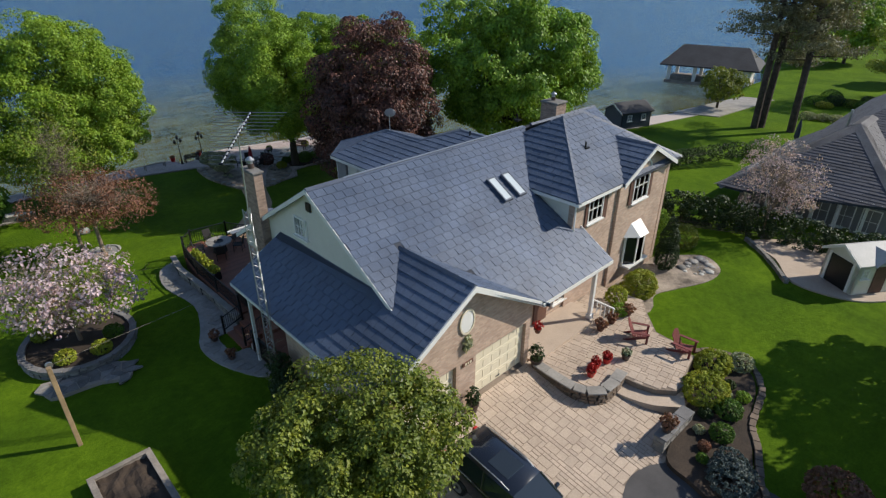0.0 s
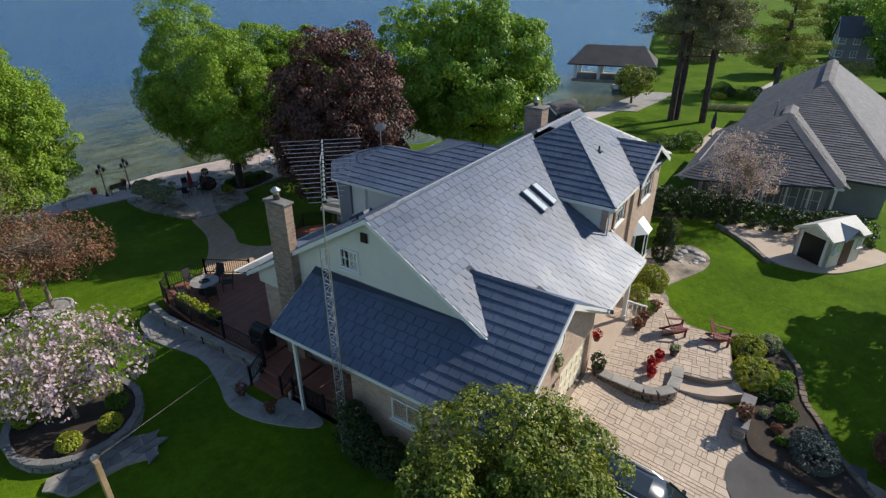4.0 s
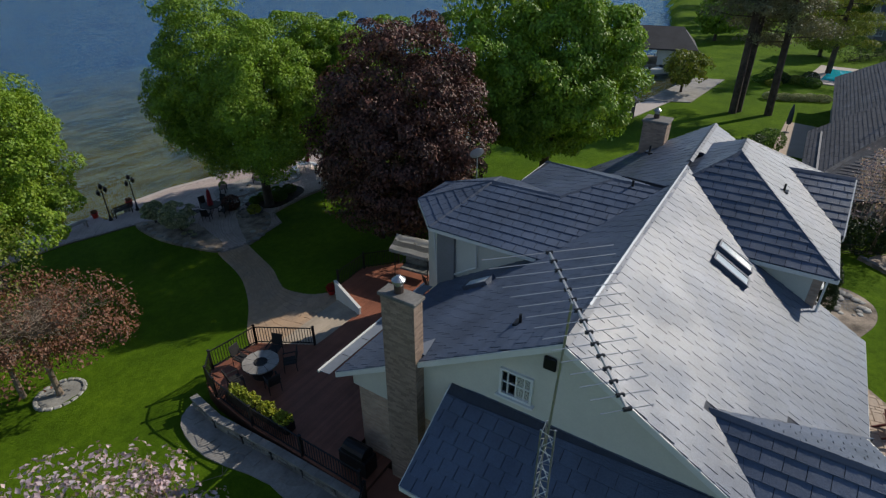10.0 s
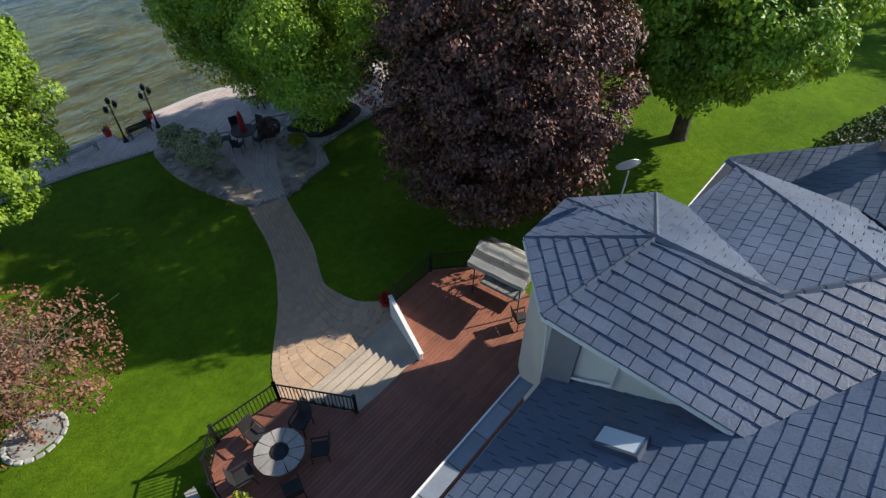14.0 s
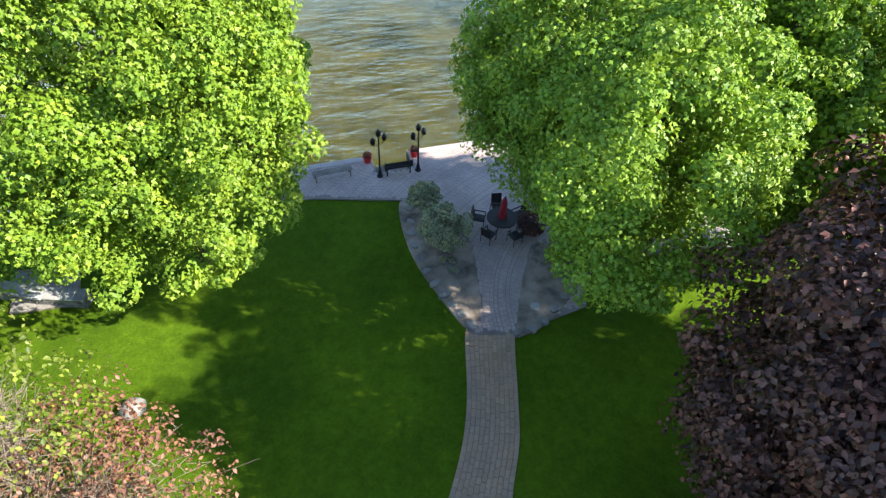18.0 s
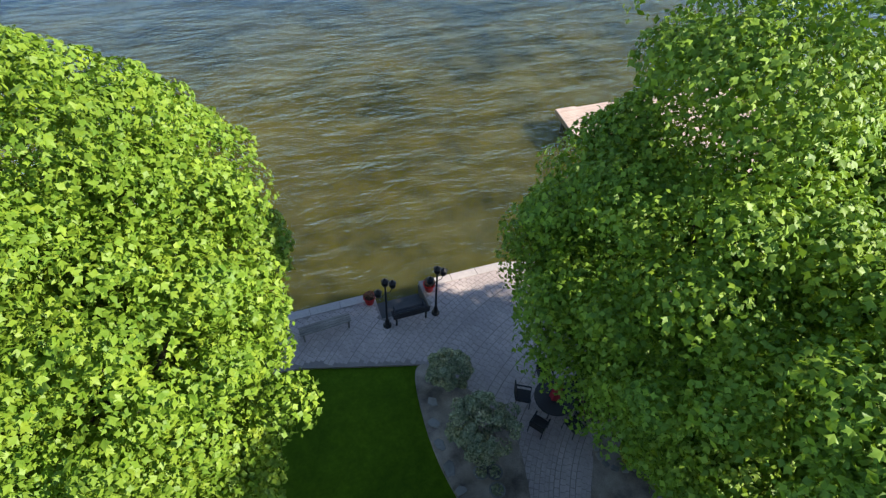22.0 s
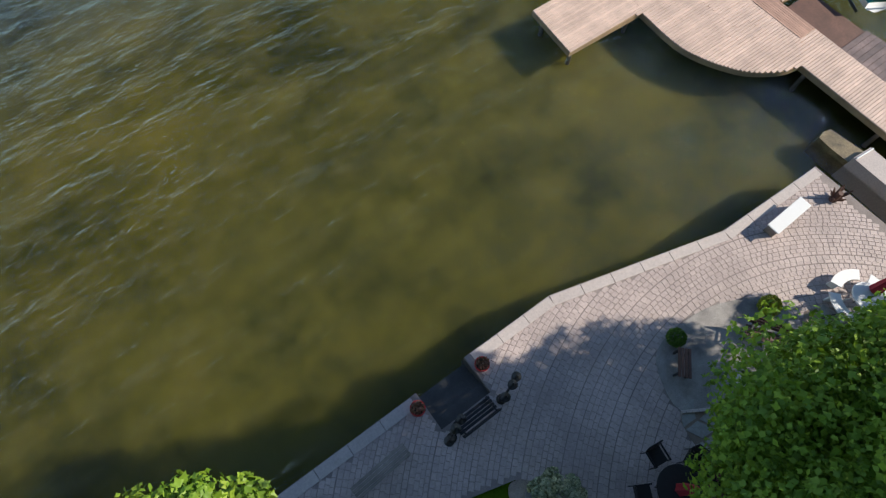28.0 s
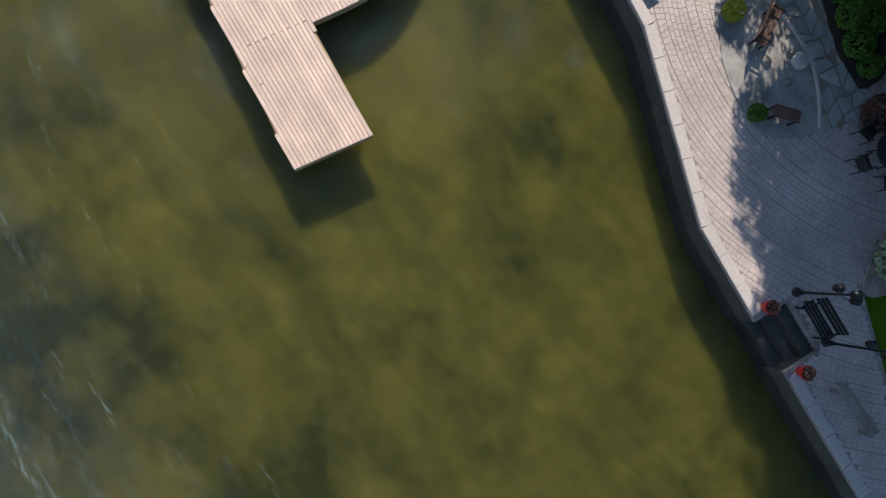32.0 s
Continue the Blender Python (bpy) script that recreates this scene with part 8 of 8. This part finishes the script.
for a, b in zip(secs, secs[1:]):
    for k in range(3):
        bm.faces.new((a[k], a[k + 1], b[k + 1], b[k]))
    bm.faces.new((a[3], a[0], b[0], b[3]))
bm.faces.new(secs[0])
part("hull", bm, WHITEPLASTIC, bt)
part("windscreen", boxed(-0.6, 0.6, 0.3, 0.4, 0.8, 1.2), GLASS, bt)
tagged(part("boat_slip", prism(bmesh.new(), [(60, 12.5), (76, 10.0), (77, 6.0), (62, 7.5)], -1.4, -0.75), WALKSTONE), "grey concrete slip on the far shore", "slip", kind="structure")
tagged(part("lakeside_path", prism(bmesh.new(), [(42, 19), (52, 14.8), (62, 11.5), (62, 9.5), (50, 12.0), (40, 16.0)], -1.4, -0.8), CONCRETE), "pale gravel path along the far shore", "path", kind="structure")
gabled("lakeside_shed", 50.5, 13.6, -0.85, 4.2, 3.0, 1.9, 0.8, -20, NAVY, DARKROOF, "navy clapboard shed with white trimmed windows", "shed", 0.25, (("s", -1.0, 1.2, 0.6, 0.7), ("s", 1.0, 1.2, 0.6, 0.7)))
pl = thing("swimming_pool", (88, -8.0, -0.85), "turquoise swimming pool on a pale terrace", "pool", turn=-8)
part("terrace", boxed(-7, 7, -4, 4, -0.1, 0.12), CONCRETE, pl)
part("pool_water", boxed(-4.5, 4.5, -2.2, 2.2, 0.122, 0.14), POOL, pl)
for cx, cy, t, s in ((132, -16.5, -170, 0.7), (175, -40, -14, 1.1), (118, -34, -10, 1.0)):
    gabled("far_house", cx, cy, -0.85, 13 * s, 9 * s, 5.0, 3.2, t + 90, GREYWALL, GREYROOF, "grey clapboard house with white trim among trees", "house", 0.4, [("s", u, zz, 1.2, 1.3) for u in (-4, -1.5, 1.5, 4) for zz in (1.5, 4.0)] + [("w", u, zz, 1.1, 1.3) for u in (-2.5, 0, 2.5) for zz in (1.5, 4.0)])

# ---- pavers, boards, planks and bricks ----
def spans_y(poly, y):
    xs = []
    for i in range(len(poly)):
        (x0, y0), (x1, y1) = poly[i], poly[(i + 1) % len(poly)]
        if (y0 > y) != (y1 > y):
            xs.append(x0 + (x1 - x0) * (y - y0) / (y1 - y0))
    xs.sort()
    return list(zip(xs[0::2], xs[1::2]))


BLOCKS = {}


def block(l, w, h, mat, bev=0.008):
    """A shared bevelled block mesh, rounded to the centimetre."""
    key = (round(l, 2), round(w, 2), round(h, 3), mat.name)
    if key not in BLOCKS:
        bm = bmesh.new()
        a, b = key[0] / 2, key[1] / 2
        lo = [bm.verts.new(p) for p in ((-a, -b, 0), (a, -b, 0), (a, b, 0), (-a, b, 0))]
        hi = [bm.verts.new(p) for p in ((-a + bev, -b + bev, h), (a - bev, -b + bev, h), (a - bev, b - bev, h), (-a + bev, b - bev, h))]
        bm.faces.new(hi)
        for i in range(4):
            bm.faces.new((lo[i], lo[(i + 1) % 4], hi[(i + 1) % 4], hi[i]))
        me = bpy.data.meshes.new("block")
        bm.to_mesh(me)
        bm.free()
        me.materials.append(mat)
        BLOCKS[key] = me
    return BLOCKS[key]


class Lay:
    """Lays blocks as parts of a surface: the first `singles` that pass the test as objects, the rest joined."""

    def __init__(self, name, parent, mat, near, singles=300, h=0.02):
        self.name, self.parent, self.mat, self.near, self.left, self.h = name, parent, mat, near, singles, h
        self.v, self.f = [], []

    def put(self, x, y, z, l, w, turn=0.0, tilt=0.0):
        if self.left > 0 and self.near(x, y):
            self.left -= 1
            ob = new(self.name, block(l, w, self.h, self.mat))
            ob.matrix_basis = pose(x, y, z, math.degrees(tilt), 0, turn)
            ob.parent = self.parent
            return
        c, s = math.cos(radians(turn)), math.sin(radians(turn))
        i, b = len(self.v), 0.008
        for aa, bb, zz in ((l / 2, w / 2, 0), (l / 2 - b, w / 2 - b, self.h)):
            for px, py in ((-aa, -bb), (aa, -bb), (aa, bb), (-aa, bb)):
                self.v.append((x + c * px - s * py, y + s * px + c * py, z + zz + py * tilt))
        self.f += [(i + 4, i + 5, i + 6, i + 7)] + [(i + k, i + (k + 1) % 4, i + 4 + (k + 1) % 4, i + 4 + k) for k in range(4)]

    def done(self):
        if self.v:
            data_part(self.name + "s", self.v, self.f, self.mat, self.parent, kind="stuff")


def ashlar(lay, poly, z, seed, row=(0.2, 0.36), length=(0.26, 0.58), turn=0.0, skip=()):
    """Random-length pavers in courses along a turned x axis."""
    r = random.Random(seed)
    c, s = math.cos(radians(turn)), math.sin(radians(turn))
    rp = [(c * x + s * y, -s * x + c * y) for x, y in poly]
    y = min(p[1] for p in rp)
    top = max(p[1] for p in rp)
    while y < top - 0.1:
        w = r.choice((row[0], row[1], sum(row) / 2))
        for a, b in spans_y(rp, y + w / 2):
            x = a + 0.01
            while x < b - 0.08:
                l = min(r.choice((length[0], length[1], sum(length) / 2)), b - x)
                px, py = x + l / 2, y + w / 2
                wx, wy = c * px - s * py, s * px + c * py
                if l > 0.1 and not any(inside(k, wx, wy) for k in skip):
                    lay.put(wx, wy, z(wx, wy) if callable(z) else z, l - 0.008, w - 0.008, turn)
                x += l
        y += w
    lay.done()


def random_ashlar(lay, poly, z, seed, cell=0.175, turn=0.0, skip=()):
    """Rectangular pavers of mixed sizes fitted on a turned square grid."""
    r = random.Random(seed)
    c, s = math.cos(radians(turn)), math.sin(radians(turn))
    rp = [(c * x + s * y, -s * x + c * y) for x, y in poly]
    x0, y0 = min(p[0] for p in rp), min(p[1] for p in rp)
    nx, ny = int((max(p[0] for p in rp) - x0) / cell) + 1, int((max(p[1] for p in rp) - y0) / cell) + 1
    free = set()
    for j in range(ny):
        for a, b in spans_y(rp, y0 + (j + 0.5) * cell):
            for i in range(math.ceil((a - x0) / cell - 0.5), int((b - x0) / cell + 0.5)):
                px, py = x0 + (i + 0.5) * cell, y0 + (j + 0.5) * cell
                if not any(inside(k, c * px - s * py, s * px + c * py) for k in skip) and all(inside(rp, px + u, py + v) for u in (-cell / 2, cell / 2) for v in (-cell / 2, cell / 2)):
                    free.add((i, j))
    for i, j in sorted(free, key=lambda q: (q[1], q[0])):
        if (i, j) not in free:
            continue
        sizes = [(2, 1), (1, 2), (2, 2), (3, 2), (2, 3), (1, 1)]
        r.shuffle(sizes)
        sizes.sort(key=lambda q: q == (1, 1))
        for w, h in sizes:
            cells = [(i + u, j + v) for u in range(w) for v in range(h)]
            if all(q in free for q in cells):
                break
        free.difference_update(cells)
        px, py = x0 + (i + w / 2) * cell, y0 + (j + h / 2) * cell
        wx, wy = c * px - s * py, s * px + c * py
        lay.put(wx, wy, z(wx, wy) if callable(z) else z, w * cell - 0.01, h * cell - 0.01, turn, SLOPE if callable(z) and wy > -13.0 else 0.0)
    lay.done()


SLOPE = 0.128
by_name = {o.name: o for o in scene.objects}
lay = Lay("paver", by_name["driveway"], PAVER, lambda x, y: x > 1.6 and y > -13.2)
tagged(part("turning_circle", prism(bmesh.new(), TURNING, -0.1, 0.062), ASPHALT), "smooth grey stamped concrete circle in the drive", "driveway", kind="structure")
random_ashlar(lay, drive, lambda x, y: drive_z(x, y), 1, skip=(TURNING,))
lay = Lay("paver", by_name["patio"], PAVER, lambda x, y: y < -6.5)
random_ashlar(lay, patio, PATIO_Z, 2, turn=10)

# garden path: courses of brick pavers between two flowing edges
left = smooth_curve([(2.75, 13.5), (2.3, 14.7), (2.75, 16.2), (4.5, 18.3), (5.46, 19.58), (6.51, 21.25), (7.27, 22.98), (8.05, 25.4), (8.6, 26.3)], 8)
right = smooth_curve([(7.0, 13.5), (8.0, 15.0), (7.2, 16.4), (7.0, 18.1), (7.4, 19.1), (8.33, 20.7), (9.03, 22.45), (9.88, 24.7), (10.75, 26.4)], 8)
verts, faces = [], []
for (a, b) in zip(left, right):
    for p in (a, b):
        verts.append((p[0], p[1], gh(*p) + 0.015))
        verts.append((p[0], p[1], gh(*p) - 0.3))
for k in range(len(left) - 1):
    i = 4 * k
    faces += [(i, i + 2, i + 6, i + 4), (i, i + 4, i + 5, i + 1), (i + 2, i + 3, i + 7, i + 6)]
path_ob = tagged(data_part("garden_path", verts, faces, JOINT), "winding brick-paved garden path", "path", kind="structure")
lay = Lay("brick", path_ob, PATHBRICK, lambda x, y: 17.0 < y < 24.5, h=0.022)
pr = random.Random(6)
for row in range(11):
    # one course along the walk, cut into bricks with staggered ends
    line = [Vector(a).lerp(Vector(b), (row + 0.5) / 11) for a, b in zip(left, right)]
    wide = [(Vector(b) - Vector(a)).length / 11 for a, b in zip(left, right)]
    acc = [0.0]
    for a, b in zip(line, line[1:]):
        acc.append(acc[-1] + (b - a).length)

    def at(s):
        k = max(i for i in range(len(acc) - 1) if acc[i] <= s + 1e-9)
        u = min(1.0, (s - acc[k]) / (acc[k + 1] - acc[k]))
        return line[k].lerp(line[k + 1], u), wide[k] + (wide[k + 1] - wide[k]) * u
    s0 = -pr.random() * 0.25
    while s0 < acc[-1] - 0.06:
        l = pr.uniform(0.24, 0.36)
        p0, p1 = max(0.0, s0), min(acc[-1], s0 + l)
        (a, _), (b, _), (m_, w_) = at(p0), at(p1), at((p0 + p1) / 2)
        if p1 - p0 > 0.05:
            lay.put(m_.x, m_.y, gh(m_.x, m_.y) + 0.016, (b - a).length - 0.008, w_ - 0.012, math.degrees(math.atan2(b.y - a.y, b.x - a.x)))
        s0 += l
lay.done()

# stamped cobbles of the quay: fanned courses that follow the seawall
quay_ob = by_name["quay"]
lay = Lay("cobble", quay_ob, COBBLE, lambda x, y: y > 35.0 and 9.2 < x < 24.5, h=0.012)
holes = [isl, gb, fc, band, shrub_bed, [(6.9, 36.3), (9.05, 36.3), (9.05, 38), (6.9, 38)]]
quay_in = [(-14, 37.35), (6.9, 37.35), (6.9, 36.2), (9.1, 36.2), (9.1, 37.4), (12.6, 37.35), (19.7, 35.42), (24.75, 35.2), (24.9, 26.3), (19, 27.4), (17.5, 27.6), (14.2, 27.2), (13.4, 25.6), (9.75, 25.1), (8.3, 25.6), (7.5, 29.6), (7.5, 32.0), (8.1, 33.9), (3.5, 35.3), (-14, 36.2)]
qr = random.Random(4)
radius = 2.4
while radius < 34.0:
    w, a = qr.choice((0.15, 0.17, 0.17, 0.19)), math.pi * 0.02 + qr.random() * 0.02
    while a < math.pi * 1.05:
        l = qr.uniform(0.19, 0.3)
        mid = a + l / radius / 2
        x, y = 16.5 + radius * math.cos(mid), 24.5 + radius * math.sin(mid)
        if inside(quay_in, x, y) and not any(inside(k, x, y) for k in holes):
            lay.put(x, y, QUAY_Z, l - 0.012, w - 0.012, math.degrees(mid) + 90)
        a += l / radius
    radius += w
lay.done()
edge = [(-14, 37.56), (6.75, 37.56)], [(9.2, 37.56), (12.7, 37.54), (19.78, 35.6), (24.95, 35.36)]
lay = Lay("coping", quay_ob, CONCRETE, lambda x, y: True, h=0.03)
for line in edge:
    for a, b in zip(line, line[1:]):
        l = math.dist(a, b)
        n = max(1, round(l / 1.2))
        for k in range(n):
            lay.put(a[0] + (b[0] - a[0]) * (k + 0.5) / n, a[1] + (b[1] - a[1]) * (k + 0.5) / n, QUAY_Z, l / n - 0.01, 0.4, math.degrees(math.atan2(b[1] - a[1], b[0] - a[0])))
lay.done()


def flagstones(name, poly, z, seed, size, mat, label, parent=None, gap=0.04, base=JOINT, strict=False):
    """Irregular flat stones: jittered cells shrunk from their joints."""
    root = parent or tagged(part(name, prism(bmesh.new(), poly, (z(0, 0) if callable(z) else z) - 0.4, (z(*poly[0]) if callable(z) else z)), base), label, "paving", kind="structure")
    r = random.Random(seed)
    xs, ys = [p[0] for p in poly], [p[1] for p in poly]
    nx, ny = int((max(xs) - min(xs)) / size) + 2, int((max(ys) - min(ys)) / size) + 2
    grid = [[(min(xs) + (i - 0.5 + r.uniform(-0.3, 0.3) + 0.5 * (j % 2)) * size, min(ys) + (j - 0.5 + r.uniform(-0.3, 0.3)) * size) for i in range(nx + 1)] for j in range(ny + 1)]
    for j in range(ny):
        for i in range(nx):
            q = [grid[j][i], grid[j][i + 1], grid[j + 1][i + 1], grid[j + 1][i]]
            cx, cy = sum(p[0] for p in q) / 4, sum(p[1] for p in q) / 4
            if not (all(inside(poly, *p) for p in q) if strict else inside(poly, cx, cy)):
                continue
            k = 1 - gap / size * 2
            pts = []
            for a, b in zip(q, q[1:] + q[:1]):
                pts.append((cx + (a[0] - cx) * k, cy + (a[1] - cy) * k))
                m = ((a[0] + b[0]) / 2, (a[1] + b[1]) / 2)
                kk = k * r.uniform(0.92, 1.06)
                pts.append((cx + (m[0] - cx) * kk, cy + (m[1] - cy) * kk))
            pts = [(x - cx, y - cy) for x, y in pts]
            ob = part("flagstone", prism(bmesh.new(), pts, -0.05, 0.022 + r.uniform(0, 0.012)), mat, root)
            ob.location = (cx, cy, z(cx, cy) if callable(z) else z)
    return root


wwalk = smooth_curve([(-1.6, 14.5), (-2.5, 13.9), (-2.95, 11.8), (-2.5, 8.9), (-3.1, 6.6), (-3.75, 5.0), (-3.55, 3.1), (-2.7, 1.2), (-2.1, 1.2), (-2.05, 3.4), (-2.75, 3.6), (-2.75, 5.3), (-1.65, 5.5), (-1.65, 9.5), (-1.8, 12.5), (-1.5, 14.2)], 3, True)
flagstones("garden_walk", wwalk, 0.045, 14, 0.42, WALKSTONE, "irregular flagstone walk below the deck", gap=0.016, base=WALKSTONE, strict=True)
apron = smooth_curve([(-9.8, 7.3), (-9.7, 6.0), (-8.76, 5.8), (-7.83, 5.65), (-6.85, 5.15), (-6.5, 6.3), (-7.3, 6.75), (-8.6, 6.75)], 3, True)
flagstones("bed_apron", apron, 0.03, 17, 0.46, STONE, "apron of irregular fieldstones below the magnolia bed", gap=0.02, base=MORTAR)
flagstones("flagstone_band", band, QUAY_Z + 0.02, 15, 0.55, FLAG, "pale irregular flagstones round the fire circle")


def edging_stone(place, r, seed, label, group):
    q = random.Random(seed)
    n = q.choice((5, 6, 7))
    pts = [(r * q.uniform(0.75, 1.1) * math.cos(6.283 * i / n + q.uniform(-0.3, 0.3)), 0.72 * r * q.uniform(0.75, 1.1) * math.sin(6.283 * i / n + q.uniform(-0.3, 0.3))) for i in range(n)]
    bm = prism(bmesh.new(), pts, -0.05, 0.1 + q.uniform(0, 0.04))
    bmesh.ops.bevel(bm, geom=bm.edges[:], offset=0.02, segments=1, affect="EDGES")
    ob = part("edging_stone", bm, STONE if seed % 3 == 0 else WALKSTONE)
    ob.location, ob.rotation_euler = place, (q.uniform(-0.05, 0.05), q.uniform(-0.05, 0.05), q.uniform(0, 3.1))
    return tagged(ob, label, "stone", group)


for k, (x, y) in enumerate(((7.25, 31.4), (7.15, 30.6), (7.2, 29.8), (7.3, 29.0), (7.45, 28.2), (7.62, 27.5), (7.8, 26.9), (8.0, 26.35), (8.2, 25.8), (7.45, 32.2), (7.7, 33.1))):
    edging_stone((x + 0.24, y + 0.02, QUAY_Z - 0.0), 0.26 + 0.03 * (k % 3), 40 + k, "flat edging stone along the island bed", "island edging stones")
for k, (x, y) in enumerate(((10.2, 24.7), (10.8, 24.72), (11.45, 24.95), (12.15, 25.35), (12.85, 25.85), (13.45, 26.5))):
    edging_stone((x - 0.12, y + 0.24, QUAY_Z - 0.0), 0.27, 60 + k, "flat edging stone along the gravel bed", "gravel bed edging stones")

# stone slabs under the lime maple, and a rock on the lawn
slab_poly = [(-8.7, 31.2), (-6.2, 31.0), (-6.5, 33.2), (-8.9, 33.6)]
slabs = tagged(part("stone_landing", prism(bmesh.new(), slab_poly, -1.5, gh(-7, 32) + 0.1), JOINT), "grey stone slab landing under the maple", "paving", kind="structure")
lay = Lay("slab", slabs, WALKSTONE, lambda x, y: True)
ashlar(lay, slab_poly, gh(-7, 32) + 0.1, 31, row=(0.4, 0.5), length=(0.5, 0.9), turn=-4)

# deck boards run along x
deck_ob = by_name["deck_frame"]
y = 5.62
while y < 14.98:
    for a, b in spans_y(deck_poly, y + 0.07):
        cut = [a, b] if b - a < 5 else [a, a + (b - a) * (0.45 if int(y * 7) % 2 else 0.6), b]
        for l, r_ in zip(cut, cut[1:]):
            ob = new("deck_board", block(r_ - l - 0.005, 0.138, 0.03, REDDECK, 0.004))
            ob.location = ((l + r_) / 2, y + 0.07, DECK_Z - 0.034)
            ob.parent = deck_ob
    y += 0.142
# dock planks run along x
y = 28.55
while y < 48.8:
    for a, b in spans_y(DOCK, y + 0.07):
        cut = [a, b] if b - a < 5.5 else [a, a + (b - a) * (0.36 if int(y * 7) % 2 else 0.62), b]
        for l, r_ in zip(cut, cut[1:]):
            if r_ - l > 0.05:
                ob = new("plank", block(r_ - l - 0.01, 0.136, 0.045, DOCKWOOD, 0.008))
                ob.location = ((l + r_) / 2, y + 0.07, -0.045)
                ob.parent = dock
    y += 0.146

# brown boards let into the dock
for k in range(8):
    part("inlay_board", boxed(30.52 + 0.135 * k, 30.52 + 0.135 * k + 0.125, 40.4, 45.4, 0.002, 0.02, 0.003), INLAY, dock, "brown inlaid board")
# bricks of the chimneys: stretchers in running bond
for n, (c, w, d, h) in enumerate(CHIMNEYS):
    lay = None
    bw, bh = 0.215, 0.075
    rows = int(h / bh)
    verts, faces = [], []
    singles = 300 if n == 0 else 120
    shared = {}
    for r in range(rows - 1, -1, -1):
        z = r * bh
        for side in range(4):
            half, off = ((w, d), (d, w), (w, d), (d, w))[side]
            m = pose(0, 0, z, 0, 0, 90 * side) @ pose(0, -off, 0)
            k = int(2 * half / bw)
            x = -half - (bw / 2 if (r + side) % 2 else 0)
            while x < half - 0.02:
                l, rr = max(-half, x), min(half, x + bw)
                x += bw
                if rr - l < 0.04:
                    continue
                key = round(rr - l, 2)
                if singles > 0:
                    singles -= 1
                    if key not in shared:
                        bm = boxed(-key / 2 + 0.005, key / 2 - 0.005, -0.0, 0.05, 0.004, bh - 0.006)
                        me = bpy.data.meshes.new("brick")
                        bm.to_mesh(me)
                        bm.free()
                        me.materials.append(BRICK)
                        shared[key] = me
                    ob = new("brick", shared[key])
                    ob.matrix_basis = m @ pose((l + rr) / 2, 0, 0)
                    ob.parent = c
                else:
                    i = len(verts)
                    for px, py, pz in ((l + 0.005, 0, 0.004), (rr - 0.005, 0, 0.004), (rr - 0.005, 0, bh - 0.006), (l + 0.005, 0, bh - 0.006), (l + 0.005, 0.02, 0.004), (rr - 0.005, 0.02, 0.004), (rr - 0.005, 0.02, bh - 0.006), (l + 0.005, 0.02, bh - 0.006)):
                        verts.append(tuple(m @ Vector((px, py, pz))))
                    faces += [(i, i + 1, i + 2, i + 3), (i + 3, i + 2, i + 6, i + 7), (i + 1, i + 5, i + 6, i + 2), (i + 4, i, i + 3, i + 7), (i + 4, i + 5, i + 1, i)]
    if verts:
        data_part("bricks", verts, faces, BRICK, c, kind="stuff")
